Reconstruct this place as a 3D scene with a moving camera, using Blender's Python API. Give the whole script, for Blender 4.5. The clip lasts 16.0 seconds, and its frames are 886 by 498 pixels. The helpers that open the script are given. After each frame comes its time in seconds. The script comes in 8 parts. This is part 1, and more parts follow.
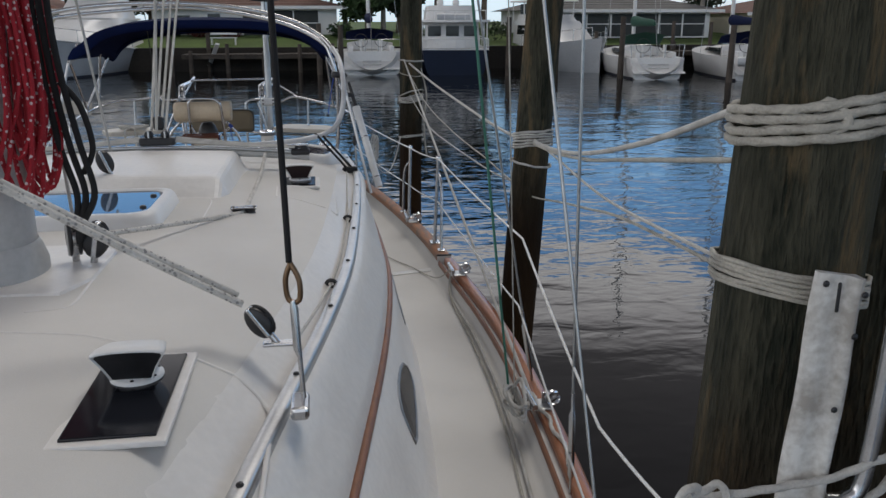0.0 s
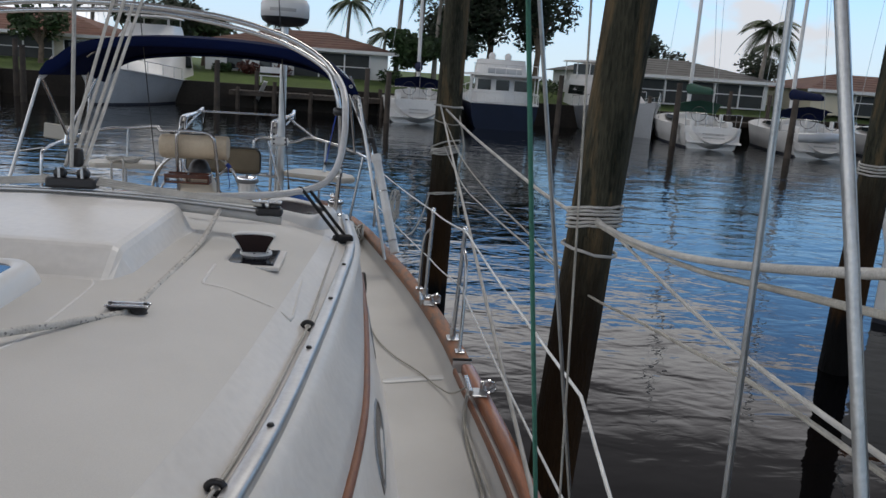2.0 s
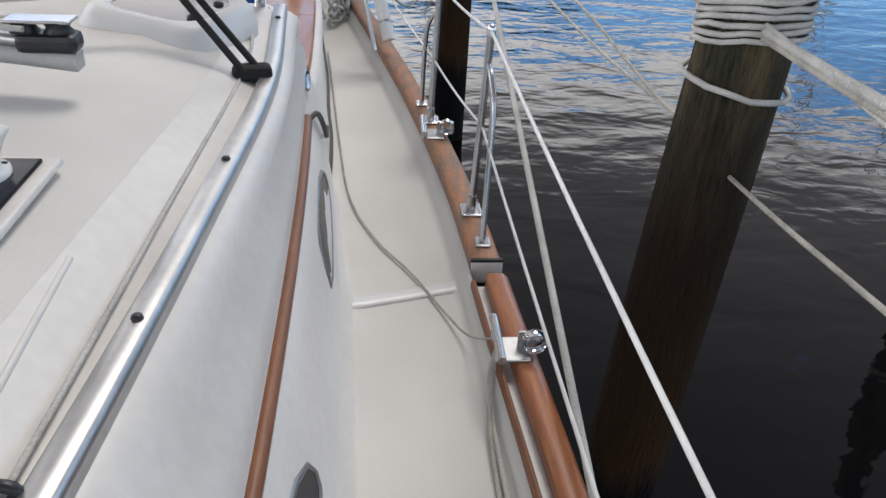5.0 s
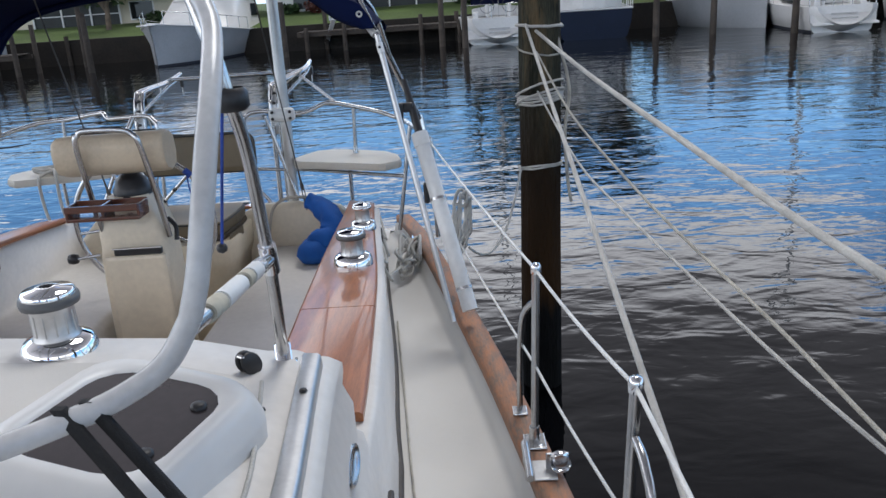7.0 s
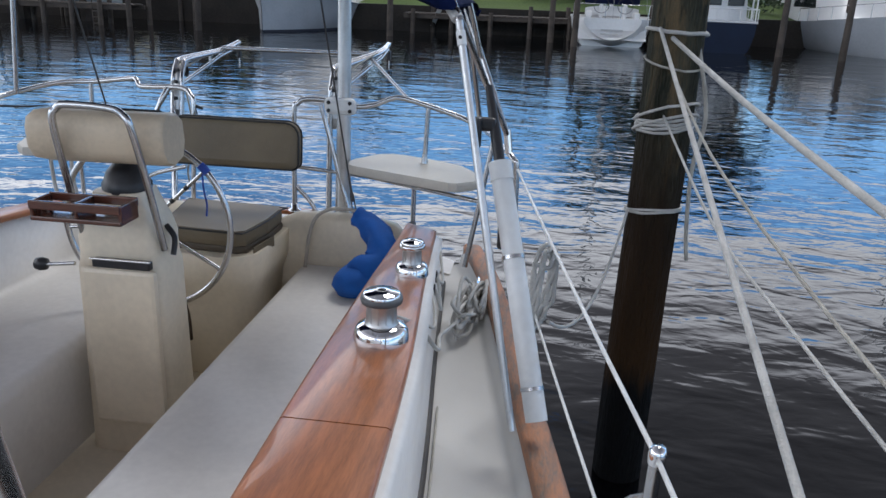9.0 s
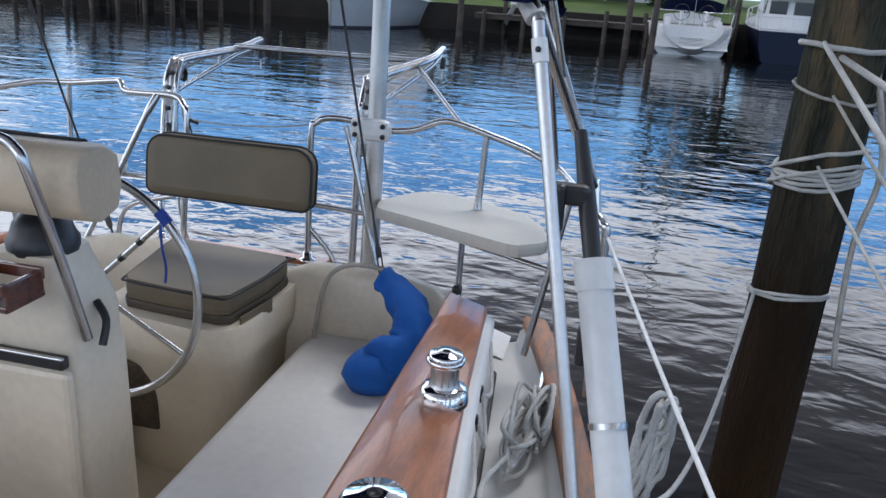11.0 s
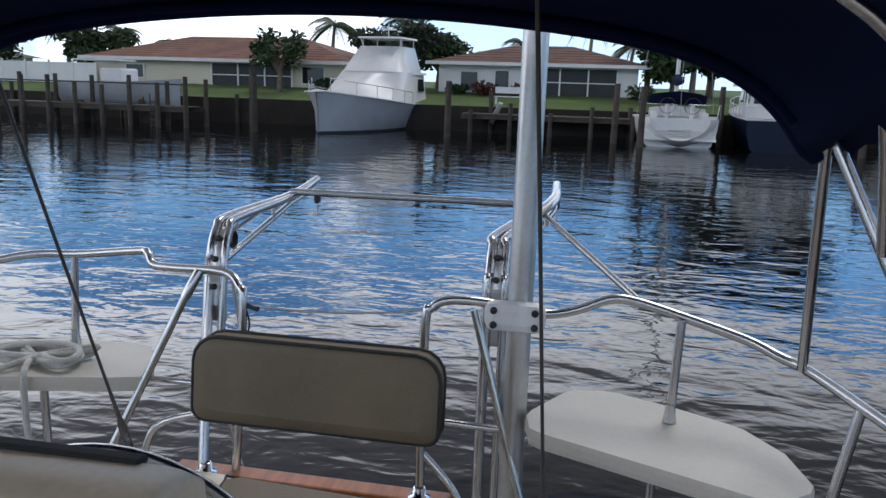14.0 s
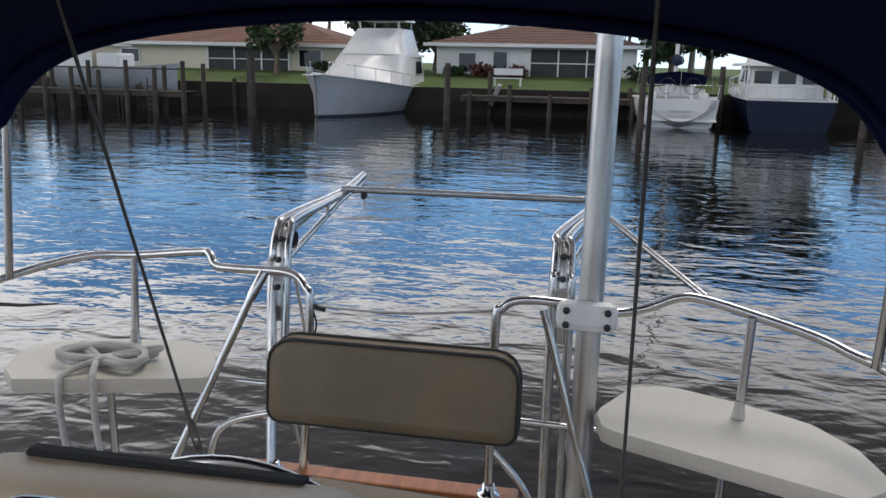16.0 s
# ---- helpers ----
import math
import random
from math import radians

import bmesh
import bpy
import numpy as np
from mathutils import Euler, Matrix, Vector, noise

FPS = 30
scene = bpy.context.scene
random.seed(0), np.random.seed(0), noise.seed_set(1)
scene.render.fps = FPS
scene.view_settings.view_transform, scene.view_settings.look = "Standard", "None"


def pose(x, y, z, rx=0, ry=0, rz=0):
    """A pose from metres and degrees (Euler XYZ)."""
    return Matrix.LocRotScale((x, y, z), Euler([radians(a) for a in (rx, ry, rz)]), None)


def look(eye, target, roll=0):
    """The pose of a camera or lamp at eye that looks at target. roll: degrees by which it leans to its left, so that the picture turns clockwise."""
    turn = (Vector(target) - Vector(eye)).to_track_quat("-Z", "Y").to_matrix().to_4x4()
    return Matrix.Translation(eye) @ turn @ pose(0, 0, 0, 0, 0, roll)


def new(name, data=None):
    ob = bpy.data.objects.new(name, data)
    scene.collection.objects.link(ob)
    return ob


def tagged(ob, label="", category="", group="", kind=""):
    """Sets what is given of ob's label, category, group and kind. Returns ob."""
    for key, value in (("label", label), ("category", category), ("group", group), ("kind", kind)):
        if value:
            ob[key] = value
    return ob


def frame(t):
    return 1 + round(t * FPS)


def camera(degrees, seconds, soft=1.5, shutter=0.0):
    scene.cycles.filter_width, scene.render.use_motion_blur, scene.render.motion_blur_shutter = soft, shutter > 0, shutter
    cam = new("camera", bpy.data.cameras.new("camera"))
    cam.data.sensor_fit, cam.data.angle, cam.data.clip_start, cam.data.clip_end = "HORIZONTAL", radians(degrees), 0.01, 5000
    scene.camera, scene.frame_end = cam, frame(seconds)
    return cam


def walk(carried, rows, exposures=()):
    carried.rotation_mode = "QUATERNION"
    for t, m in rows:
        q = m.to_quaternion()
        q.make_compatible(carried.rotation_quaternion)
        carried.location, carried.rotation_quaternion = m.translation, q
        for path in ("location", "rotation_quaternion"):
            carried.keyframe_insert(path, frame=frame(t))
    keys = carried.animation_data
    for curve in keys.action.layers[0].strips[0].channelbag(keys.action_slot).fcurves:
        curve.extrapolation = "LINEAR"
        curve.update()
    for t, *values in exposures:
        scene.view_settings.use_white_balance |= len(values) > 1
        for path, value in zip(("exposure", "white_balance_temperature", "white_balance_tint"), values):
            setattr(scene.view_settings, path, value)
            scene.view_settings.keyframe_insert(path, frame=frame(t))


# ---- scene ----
cam = camera(58.0, 16.0)
EXPOSURES = [(0.0, -0.50, 6600, 10), (1.0, -0.30, 6550, 10), (2.0, -0.55, 6550, 10), (3.0, -0.50, 6600, 10), (3.5, 0.10, 6650, 10), (6.0, 0.22, 6450, 10), (6.5, 0.17, 6300, 10), (8.0, 0.0, 6150, 10), (11.0, 0.20, 5860, 10), (12.0, 0.15, 5960, 10), (12.5, -0.05, 5930, 10), (13.5, -0.27, 6050, 10), (14.0, -0.20, 6050, 10), (15.0, -0.17, 6320, 10), (16.0, -0.05, 6520, 10)]
PATH = [
    (0, (1.024, 3.764, 2.791), (1.313, 5.666, 2.243), -0.1),
    (0.5, (1.089, 4.049, 2.753), (1.29, 5.969, 2.229), 1.9),
    (1, (1.22, 4.399, 2.718), (1.462, 6.306, 2.168), 3.8),
    (1.5, (1.246, 4.797, 2.718), (1.448, 6.719, 2.202), 2.3),
    (2, (1.293, 5.142, 2.669), (1.493, 7.085, 2.242), 3.9),
    (2.5, (1.323, 5.437, 2.658), (1.413, 7.354, 2.095), 3.4),
    (3, (1.312, 5.837, 2.61), (1.499, 7.697, 1.899), 5.7),
    (3.5, (1.381, 6.111, 2.588), (1.572, 7.921, 1.757), 1.9),
    (3.7, (1.426, 6.229, 2.574), (1.59, 8.04, 1.742), 1.4),
    (5.8, (1.523, 7.398, 2.509), (1.656, 9.06, 1.403), 4.7),
    (6, (1.511, 7.501, 2.523), (1.65, 9.236, 1.539), 7.1),
    (6.5, (1.513, 7.708, 2.555), (1.476, 9.534, 1.74), 1.4),
    (7, (1.529, 8.012, 2.594), (1.479, 9.915, 1.982), -3.8),
    (7.5, (1.555, 8.228, 2.566), (1.413, 10.142, 2.004), -2.9),
    (8, (1.586, 8.479, 2.558), (1.382, 10.377, 1.961), -0.9),
    (8.2, (1.567, 8.603, 2.566), (1.353, 10.493, 1.947), 0.4),
    (10.3, (1.465, 9.724, 2.488), (1.146, 11.592, 1.849), 4.6),
    (10.5, (1.423, 9.85, 2.496), (1.047, 11.713, 1.874), 4.8),
    (11, (1.383, 10.072, 2.492), (0.992, 11.927, 1.854), 3.9),
    (11.5, (1.324, 10.374, 2.488), (0.863, 12.245, 1.951), 5.4),
    (12, (1.305, 10.522, 2.515), (0.664, 12.364, 2.07), 3.2),
    (12.5, (1.251, 10.588, 2.522), (0.523, 12.411, 2.138), 1.3),
    (13, (1.161, 10.712, 2.454), (0.576, 12.572, 2.01), 2.4),
    (13.5, (0.853, 10.835, 2.511), (0.607, 12.766, 2.049), 1.5),
    (14, (0.655, 10.923, 2.54), (0.28, 12.845, 2.131), 1.7),
    (14.5, (0.606, 11.046, 2.537), (0.07, 12.913, 2.06), -1.7),
    (15, (0.541, 11.048, 2.565), (0.067, 12.917, 2.034), -0.0),
    (15.5, (0.481, 10.944, 2.574), (0.105, 12.836, 2.048), 0.9),
    (16, (0.454, 10.881, 2.589), (0.091, 12.795, 2.136), 1.2),
]
walk(cam, [(t, look(eye, target, roll)) for t, eye, target, roll in PATH],
     exposures=EXPOSURES)

# ---- light ----
SUN_EL, SUN_ROT = radians(60), radians(25)
world = bpy.data.worlds.new("world")
scene.world = world
world.use_nodes = True
wn, wl = world.node_tree.nodes, world.node_tree.links
bg = wn["Background"]
sky = wn.new("ShaderNodeTexSky")
sky.sky_type = 'NISHITA'
sky.sun_disc = False
sky.sun_elevation, sky.sun_rotation = SUN_EL, SUN_ROT
sky.air_density, sky.dust_density, sky.ozone_density = 1.0, 0.25, 3.0
wtc = wn.new("ShaderNodeTexCoord")
wmap = wn.new("ShaderNodeMapping")
wmap.inputs["Scale"].default_value = (1.0, 1.0, 2.2)
cloud = wn.new("ShaderNodeTexNoise")
cloud.inputs["Scale"].default_value = 2.6
cloud.inputs["Detail"].default_value = 8
cloud.inputs["Roughness"].default_value = 0.58
cramp = wn.new("ShaderNodeValToRGB")
cramp.color_ramp.elements[0].position, cramp.color_ramp.elements[0].color = 0.545, (0, 0, 0, 1)
cramp.color_ramp.elements[1].position, cramp.color_ramp.elements[1].color = 0.595, (1, 1, 1, 1)
ccol = wn.new("ShaderNodeMixRGB")
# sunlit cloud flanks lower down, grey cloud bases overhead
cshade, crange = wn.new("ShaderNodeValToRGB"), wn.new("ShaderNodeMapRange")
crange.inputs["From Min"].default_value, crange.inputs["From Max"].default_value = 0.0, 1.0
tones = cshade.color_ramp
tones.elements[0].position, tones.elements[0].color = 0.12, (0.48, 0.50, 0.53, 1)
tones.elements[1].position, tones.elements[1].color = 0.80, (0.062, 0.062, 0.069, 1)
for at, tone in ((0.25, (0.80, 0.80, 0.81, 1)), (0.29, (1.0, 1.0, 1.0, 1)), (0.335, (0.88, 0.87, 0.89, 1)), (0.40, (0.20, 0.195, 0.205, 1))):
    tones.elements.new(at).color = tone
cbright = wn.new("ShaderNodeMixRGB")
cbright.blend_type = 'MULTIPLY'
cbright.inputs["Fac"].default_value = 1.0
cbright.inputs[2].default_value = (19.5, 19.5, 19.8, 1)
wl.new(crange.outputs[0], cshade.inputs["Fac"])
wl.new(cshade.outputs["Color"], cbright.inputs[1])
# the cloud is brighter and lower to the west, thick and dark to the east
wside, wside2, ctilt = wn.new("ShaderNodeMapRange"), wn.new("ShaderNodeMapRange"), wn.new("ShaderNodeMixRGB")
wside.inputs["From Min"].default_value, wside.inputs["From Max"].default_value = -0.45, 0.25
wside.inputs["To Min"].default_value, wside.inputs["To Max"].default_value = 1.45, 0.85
wside2.inputs["From Min"].default_value, wside2.inputs["From Max"].default_value = -0.75, -0.25
wside2.inputs["To Min"].default_value, wside2.inputs["To Max"].default_value = 0.11, 0.0
ctilt.blend_type = 'MULTIPLY'
ctilt.inputs["Fac"].default_value = 1.0
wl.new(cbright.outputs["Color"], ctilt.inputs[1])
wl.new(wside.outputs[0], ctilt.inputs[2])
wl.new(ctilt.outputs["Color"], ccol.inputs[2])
wl.new(wtc.outputs["Generated"], wmap.inputs["Vector"])
wl.new(wmap.outputs["Vector"], cloud.inputs["Vector"])
# few clouds low down, a broken deck of cloud from about seventeen degrees up
wsep, wcover, wadd = wn.new("ShaderNodeSeparateXYZ"), wn.new("ShaderNodeMapRange"), wn.new("ShaderNodeMath")
wcover.interpolation_type = 'SMOOTHSTEP'
wcover.inputs["From Min"].default_value, wcover.inputs["From Max"].default_value = 0.20, 0.36
wcover.inputs["To Min"].default_value, wcover.inputs["To Max"].default_value = -0.01, 0.20
wadd.operation = 'ADD'
wl.new(wtc.outputs["Generated"], wsep.inputs[0])
wl.new(wsep.outputs["Z"], wcover.inputs["Value"])
wl.new(wcover.outputs[0], wadd.inputs[0])
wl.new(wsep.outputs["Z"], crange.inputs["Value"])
wl.new(wsep.outputs["X"], wside.inputs["Value"])
wl.new(wsep.outputs["X"], wside2.inputs["Value"])
wadd2 = wn.new("ShaderNodeMath")
wadd2.operation = 'ADD'
wl.new(cloud.outputs["Fac"], wadd2.inputs[0])
wl.new(wside2.outputs[0], wadd2.inputs[1])
wl.new(wadd2.outputs[0], wadd.inputs[1])
wl.new(wadd.outputs[0], cramp.inputs["Fac"])
wl.new(cramp.outputs["Color"], ccol.inputs["Fac"])
deep = wn.new("ShaderNodeMixRGB")
deep.blend_type = 'MULTIPLY'
deep.inputs["Fac"].default_value = 1.0
deep.inputs[2].default_value = (1.02, 1.46, 1.80, 1)
wl.new(sky.outputs["Color"], deep.inputs[1])
haze, hazy = wn.new("ShaderNodeMapRange"), wn.new("ShaderNodeMixRGB")
haze.interpolation_type = 'SMOOTHSTEP'
haze.inputs["From Min"].default_value, haze.inputs["From Max"].default_value = 0.03, 0.18
haze.inputs["To Min"].default_value, haze.inputs["To Max"].default_value = 0.8, 0.0
wl.new(wsep.outputs["Z"], haze.inputs["Value"])
wl.new(haze.outputs[0], hazy.inputs["Fac"])
wl.new(deep.outputs["Color"], hazy.inputs[1])
hazy.inputs[2].default_value = (7.6, 8.9, 10.6, 1)
wl.new(hazy.outputs["Color"], ccol.inputs[1])
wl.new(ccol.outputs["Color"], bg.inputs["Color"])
bg.inputs["Strength"].default_value = 0.13
sun = new("sun", bpy.data.lights.new("sun", 'SUN'))
sun.data.energy, sun.data.angle, sun.data.color = 1.55, radians(24), (1.0, 0.965, 0.92)
sun.rotation_euler = (radians(90) - SUN_EL, 0, radians(180) - SUN_ROT)


# ---- materials ----
def mat(name, col, rough=0.5, metal=0.0, var=0.12, scale=6.0, fine=60.0, bump=0.1, dist=0.004, alt=None, spec=0.5, stretch=(1, 1, 1), rand=0.0, coat=0.0):
    m = bpy.data.materials.new(name)
    m.use_nodes = True
    n, l = m.node_tree.nodes, m.node_tree.links
    b = n["Principled BSDF"]
    b.inputs["Roughness"].default_value = rough
    b.inputs["Metallic"].default_value = metal
    b.inputs["Specular IOR Level"].default_value = spec
    b.inputs["Coat Weight"].default_value = coat
    tc, mp = n.new("ShaderNodeTexCoord"), n.new("ShaderNodeMapping")
    mp.inputs["Scale"].default_value = stretch
    l.new(tc.outputs["Object"], mp.inputs["Vector"])
    big, small = n.new("ShaderNodeTexNoise"), n.new("ShaderNodeTexNoise")
    big.inputs["Scale"].default_value, big.inputs["Detail"].default_value = scale, 4
    small.inputs["Scale"].default_value, small.inputs["Detail"].default_value = fine, 3
    for t in (big, small):
        l.new(mp.outputs["Vector"], t.inputs["Vector"])
    add = n.new("ShaderNodeMath")
    add.operation = 'ADD'
    l.new(big.outputs["Fac"], add.inputs[0])
    half = n.new("ShaderNodeMath")
    half.operation = 'MULTIPLY_ADD'
    half.inputs[1].default_value, half.inputs[2].default_value = 0.5, -0.25
    l.new(small.outputs["Fac"], half.inputs[0])
    l.new(half.outputs[0], add.inputs[1])
    ramp = n.new("ShaderNodeValToRGB")
    lo = alt or tuple(c * (1 - var) for c in col)
    hi = tuple(min(1, c * (1 + var * 0.6)) for c in col)
    ramp.color_ramp.elements[0].position, ramp.color_ramp.elements[0].color = 0.3, (*lo, 1)
    ramp.color_ramp.elements[1].position, ramp.color_ramp.elements[1].color = 0.68, (*hi, 1)
    l.new(add.outputs[0], ramp.inputs["Fac"])
    out = ramp.outputs["Color"]
    if rand:
        oi, hs = n.new("ShaderNodeObjectInfo"), n.new("ShaderNodeHueSaturation")
        ma = n.new("ShaderNodeMath")
        ma.operation = 'MULTIPLY_ADD'
        ma.inputs[1].default_value, ma.inputs[2].default_value = rand, 1 - rand / 2
        l.new(oi.outputs["Random"], ma.inputs[0])
        l.new(ma.outputs[0], hs.inputs["Value"])
        l.new(out, hs.inputs["Color"])
        out = hs.outputs["Color"]
    l.new(out, b.inputs["Base Color"])
    rr = n.new("ShaderNodeMath")
    rr.operation = 'MULTIPLY_ADD'
    rr.inputs[1].default_value, rr.inputs[2].default_value = 0.25 * rough, rough * 0.87
    l.new(big.outputs["Fac"], rr.inputs[0])
    l.new(rr.outputs[0], b.inputs["Roughness"])
    if bump:
        bp = n.new("ShaderNodeBump")
        bp.inputs["Strength"].default_value, bp.inputs["Distance"].default_value = bump, dist
        l.new(small.outputs["Fac"], bp.inputs["Height"])
        l.new(bp.outputs["Normal"], b.inputs["Normal"])
    return m


GEL = mat("gelcoat", (0.70, 0.68, 0.65), 0.38, var=0.09, scale=2.2, fine=35, bump=0.03)
NONSKID = mat("nonskid_gelcoat", (0.61, 0.595, 0.565), 0.6, var=0.10, scale=1.7, fine=420, bump=0.25, dist=0.002)
CREAM = mat("cream_gelcoat", (0.72, 0.64, 0.50), 0.42, var=0.10, scale=3, fine=40, bump=0.03)
TEAK = mat("varnished_teak", (0.34, 0.115, 0.036), 0.36, var=0.3, scale=5, fine=28, bump=0.12, stretch=(9, 1, 9), coat=0.3)
TEAKW = mat("weathered_teak", (0.33, 0.145, 0.07), 0.6, var=0.42, scale=7, fine=34, bump=0.45, stretch=(4, 1, 4), alt=(0.17, 0.125, 0.095))
RUBTEAK = mat("rub_strip_teak", (0.20, 0.075, 0.03), 0.42, var=0.3, scale=5, fine=40, stretch=(7, 1, 7))
MAHOG = mat("dark_varnished_mahogany", (0.085, 0.026, 0.014), 0.25, var=0.35, scale=6, fine=40, stretch=(1, 7, 7), coat=0.6)
STEEL = mat("stainless_steel", (0.53, 0.53, 0.53), 0.25, 1.0, var=0.1, scale=9, fine=90, bump=0.02)
CHROME = mat("chrome", (0.84, 0.84, 0.85), 0.07, 1.0, var=0.05, bump=0.0)
ALU = mat("aluminium", (0.58, 0.58, 0.575), 0.38, 1.0, var=0.12, scale=8, fine=80, bump=0.03)
GREYPAINT = mat("grey_mast_paint", (0.42, 0.42, 0.41), 0.45, var=0.14, scale=3, fine=50, bump=0.04)
BLACK = mat("black_plastic", (0.018, 0.018, 0.02), 0.42, var=0.3, scale=14, fine=120)
WEB = mat("black_webbing", (0.012, 0.012, 0.013), 0.85, var=0.4, scale=20, fine=300, bump=0.5)
ROPE = mat("white_rope", (0.50, 0.49, 0.46), 0.85, var=0.22, scale=12, fine=160, bump=0.7, dist=0.006)
ROPEG = mat("grey_rope", (0.42, 0.40, 0.35), 0.9, var=0.3, scale=12, fine=160, bump=0.7, dist=0.006)
GREENROPE = mat("green_rope", (0.05, 0.18, 0.13), 0.8, var=0.25, scale=12, fine=200, bump=0.5)
BLUEROPE = mat("blue_cord", (0.03, 0.07, 0.33), 0.8, var=0.25, scale=12, fine=200, bump=0.4)
WINFRAME = mat("dull_window_metal", (0.30, 0.30, 0.30), 0.45, 1.0, var=0.15, scale=9, fine=90)
WIRE = mat("steel_wire", (0.42, 0.43, 0.43), 0.38, 1.0, var=0.2, scale=30, fine=300)
LIFEL = mat("vinyl_lifeline", (0.72, 0.72, 0.70), 0.4, var=0.12, scale=12, fine=60)
ACRYL = mat("dark_acrylic", (0.010, 0.011, 0.015), 0.12, var=0.2, bump=0.0, spec=0.2)
TINT = mat("tinted_window", (0.012, 0.014, 0.020), 0.25, var=0.2, bump=0.0, spec=0.04)
SMOKE = mat("smoked_grey_acrylic", (0.045, 0.038, 0.040), 0.1, var=0.15, bump=0.0)
BLUEACR = mat("smoked_hatch_acrylic", (0.05, 0.08, 0.13), 0.04, var=0.15, bump=0.0)
CUSH = mat("taupe_vinyl", (0.15, 0.118, 0.072), 0.55, var=0.16, scale=5, fine=180, bump=0.2)
CUSHD = mat("dark_taupe_vinyl", (0.075, 0.058, 0.038), 0.6, var=0.2, scale=5, fine=180, bump=0.2)
STRIPPER = mat("grey_stripper_plastic", (0.10, 0.105, 0.11), 0.5, var=0.2, scale=20)
SEALANT = mat("dark_grey_sealant", (0.055, 0.048, 0.042), 0.6, var=0.3, scale=6)
PIPING = mat("black_piping", (0.012, 0.012, 0.012), 0.5, var=0.2)
NAVY = mat("navy_canvas", (0.0034, 0.0085, 0.042), 0.9, spec=0.12, var=0.2, scale=3, fine=350, bump=0.4)
BLUECLOTH = mat("royal_blue_cloth", (0.004, 0.082, 0.35), 0.85, var=0.25, scale=6, fine=250, bump=0.6)
TUBEVINYL = mat("pale_grey_vinyl_tube", (0.54, 0.54, 0.54), 0.24, var=0.14, scale=6, fine=60, bump=0.04)
PVC = mat("white_pvc", (0.72, 0.73, 0.72), 0.35, var=0.10, scale=6, fine=40, bump=0.03)
STARB = mat("white_starboard", (0.53, 0.50, 0.435), 0.5, var=0.08, scale=4, fine=90, bump=0.1)
WHITE = mat("white_paint", (0.68, 0.68, 0.67), 0.35, var=0.08, scale=0.7, fine=10, bump=0.02)
BOATGREY = mat("boat_and_hull_shade_grey", (0.40, 0.42, 0.44), 0.3, var=0.1, scale=0.8, fine=10, bump=0.02)
NAVYHULL = mat("navy_hull_paint", (0.006, 0.011, 0.030), 0.3, spec=0.2, var=0.2, scale=0.8, fine=10, bump=0.02)
BOOT = mat("antifouling", (0.015, 0.018, 0.03), 0.6, var=0.3)
GLASS = mat("dark_glass", (0.015, 0.018, 0.02), 0.05, var=0.1, bump=0.0)
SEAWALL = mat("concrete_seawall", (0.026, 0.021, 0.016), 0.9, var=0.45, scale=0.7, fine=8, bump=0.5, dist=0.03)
DOCKWOOD = mat("dock_timber", (0.07, 0.056, 0.045), 0.85, var=0.4, scale=2, fine=20, bump=0.5, rand=0.3)
LAWN = mat("lawn_grass", (0.085, 0.135, 0.028), 0.95, var=0.35, scale=0.35, fine=9, bump=0.9, dist=0.05)
STUCCO = mat("cream_stucco", (0.60, 0.55, 0.43), 0.9, var=0.08, scale=0.6, fine=20, bump=0.2)
STUCCOW = mat("white_stucco", (0.70, 0.70, 0.68), 0.9, var=0.08, scale=0.6, fine=20, bump=0.2)
ROOFT = mat("terracotta_roof", (0.22, 0.115, 0.085), 0.85, var=0.25, scale=0.8, fine=7, bump=0.6, dist=0.04)
ROOFB = mat("brown_shingle", (0.16, 0.088, 0.068), 0.9, var=0.25, scale=0.8, fine=7, bump=0.6, dist=0.03)
ROOFG = mat("grey_shingle", (0.16, 0.155, 0.145), 0.9, var=0.2, scale=0.8, fine=7, bump=0.6, dist=0.03)
SCREEN = mat("dark_screen", (0.03, 0.035, 0.035), 0.7, var=0.3, scale=1)
BARK = mat("bark", (0.15, 0.115, 0.085), 0.95, var=0.35, scale=4, fine=25, bump=0.7, dist=0.02)
PALMBARK = mat("palm_bark", (0.26, 0.235, 0.20), 0.95, var=0.3, scale=4, fine=22, bump=0.7, dist=0.02)
LEAF = mat("broad_leaves", (0.025, 0.054, 0.013), 0.7, var=0.6, scale=1.2, fine=5, bump=0.0)
LEAFD = mat("dark_pine_leaves", (0.012, 0.026, 0.009), 0.75, var=0.55, scale=1.0, fine=4, bump=0.0)
FROND = mat("palm_fronds", (0.04, 0.075, 0.02), 0.55, var=0.5, scale=1.2, fine=5, bump=0.0)
HEDGE = mat("red_shrub_leaves", (0.10, 0.028, 0.018), 0.6, var=0.6, scale=1.5, fine=6, bump=0.0)
GREENCAN = mat("green_canvas", (0.012, 0.07, 0.045), 0.85, var=0.2)
DARKRED = mat("dark_red_vent_mouth", (0.016, 0.005, 0.005), 0.7, var=0.3)
FOAM = mat("grey_foam_pad", (0.5, 0.47, 0.38), 0.8, var=0.2)


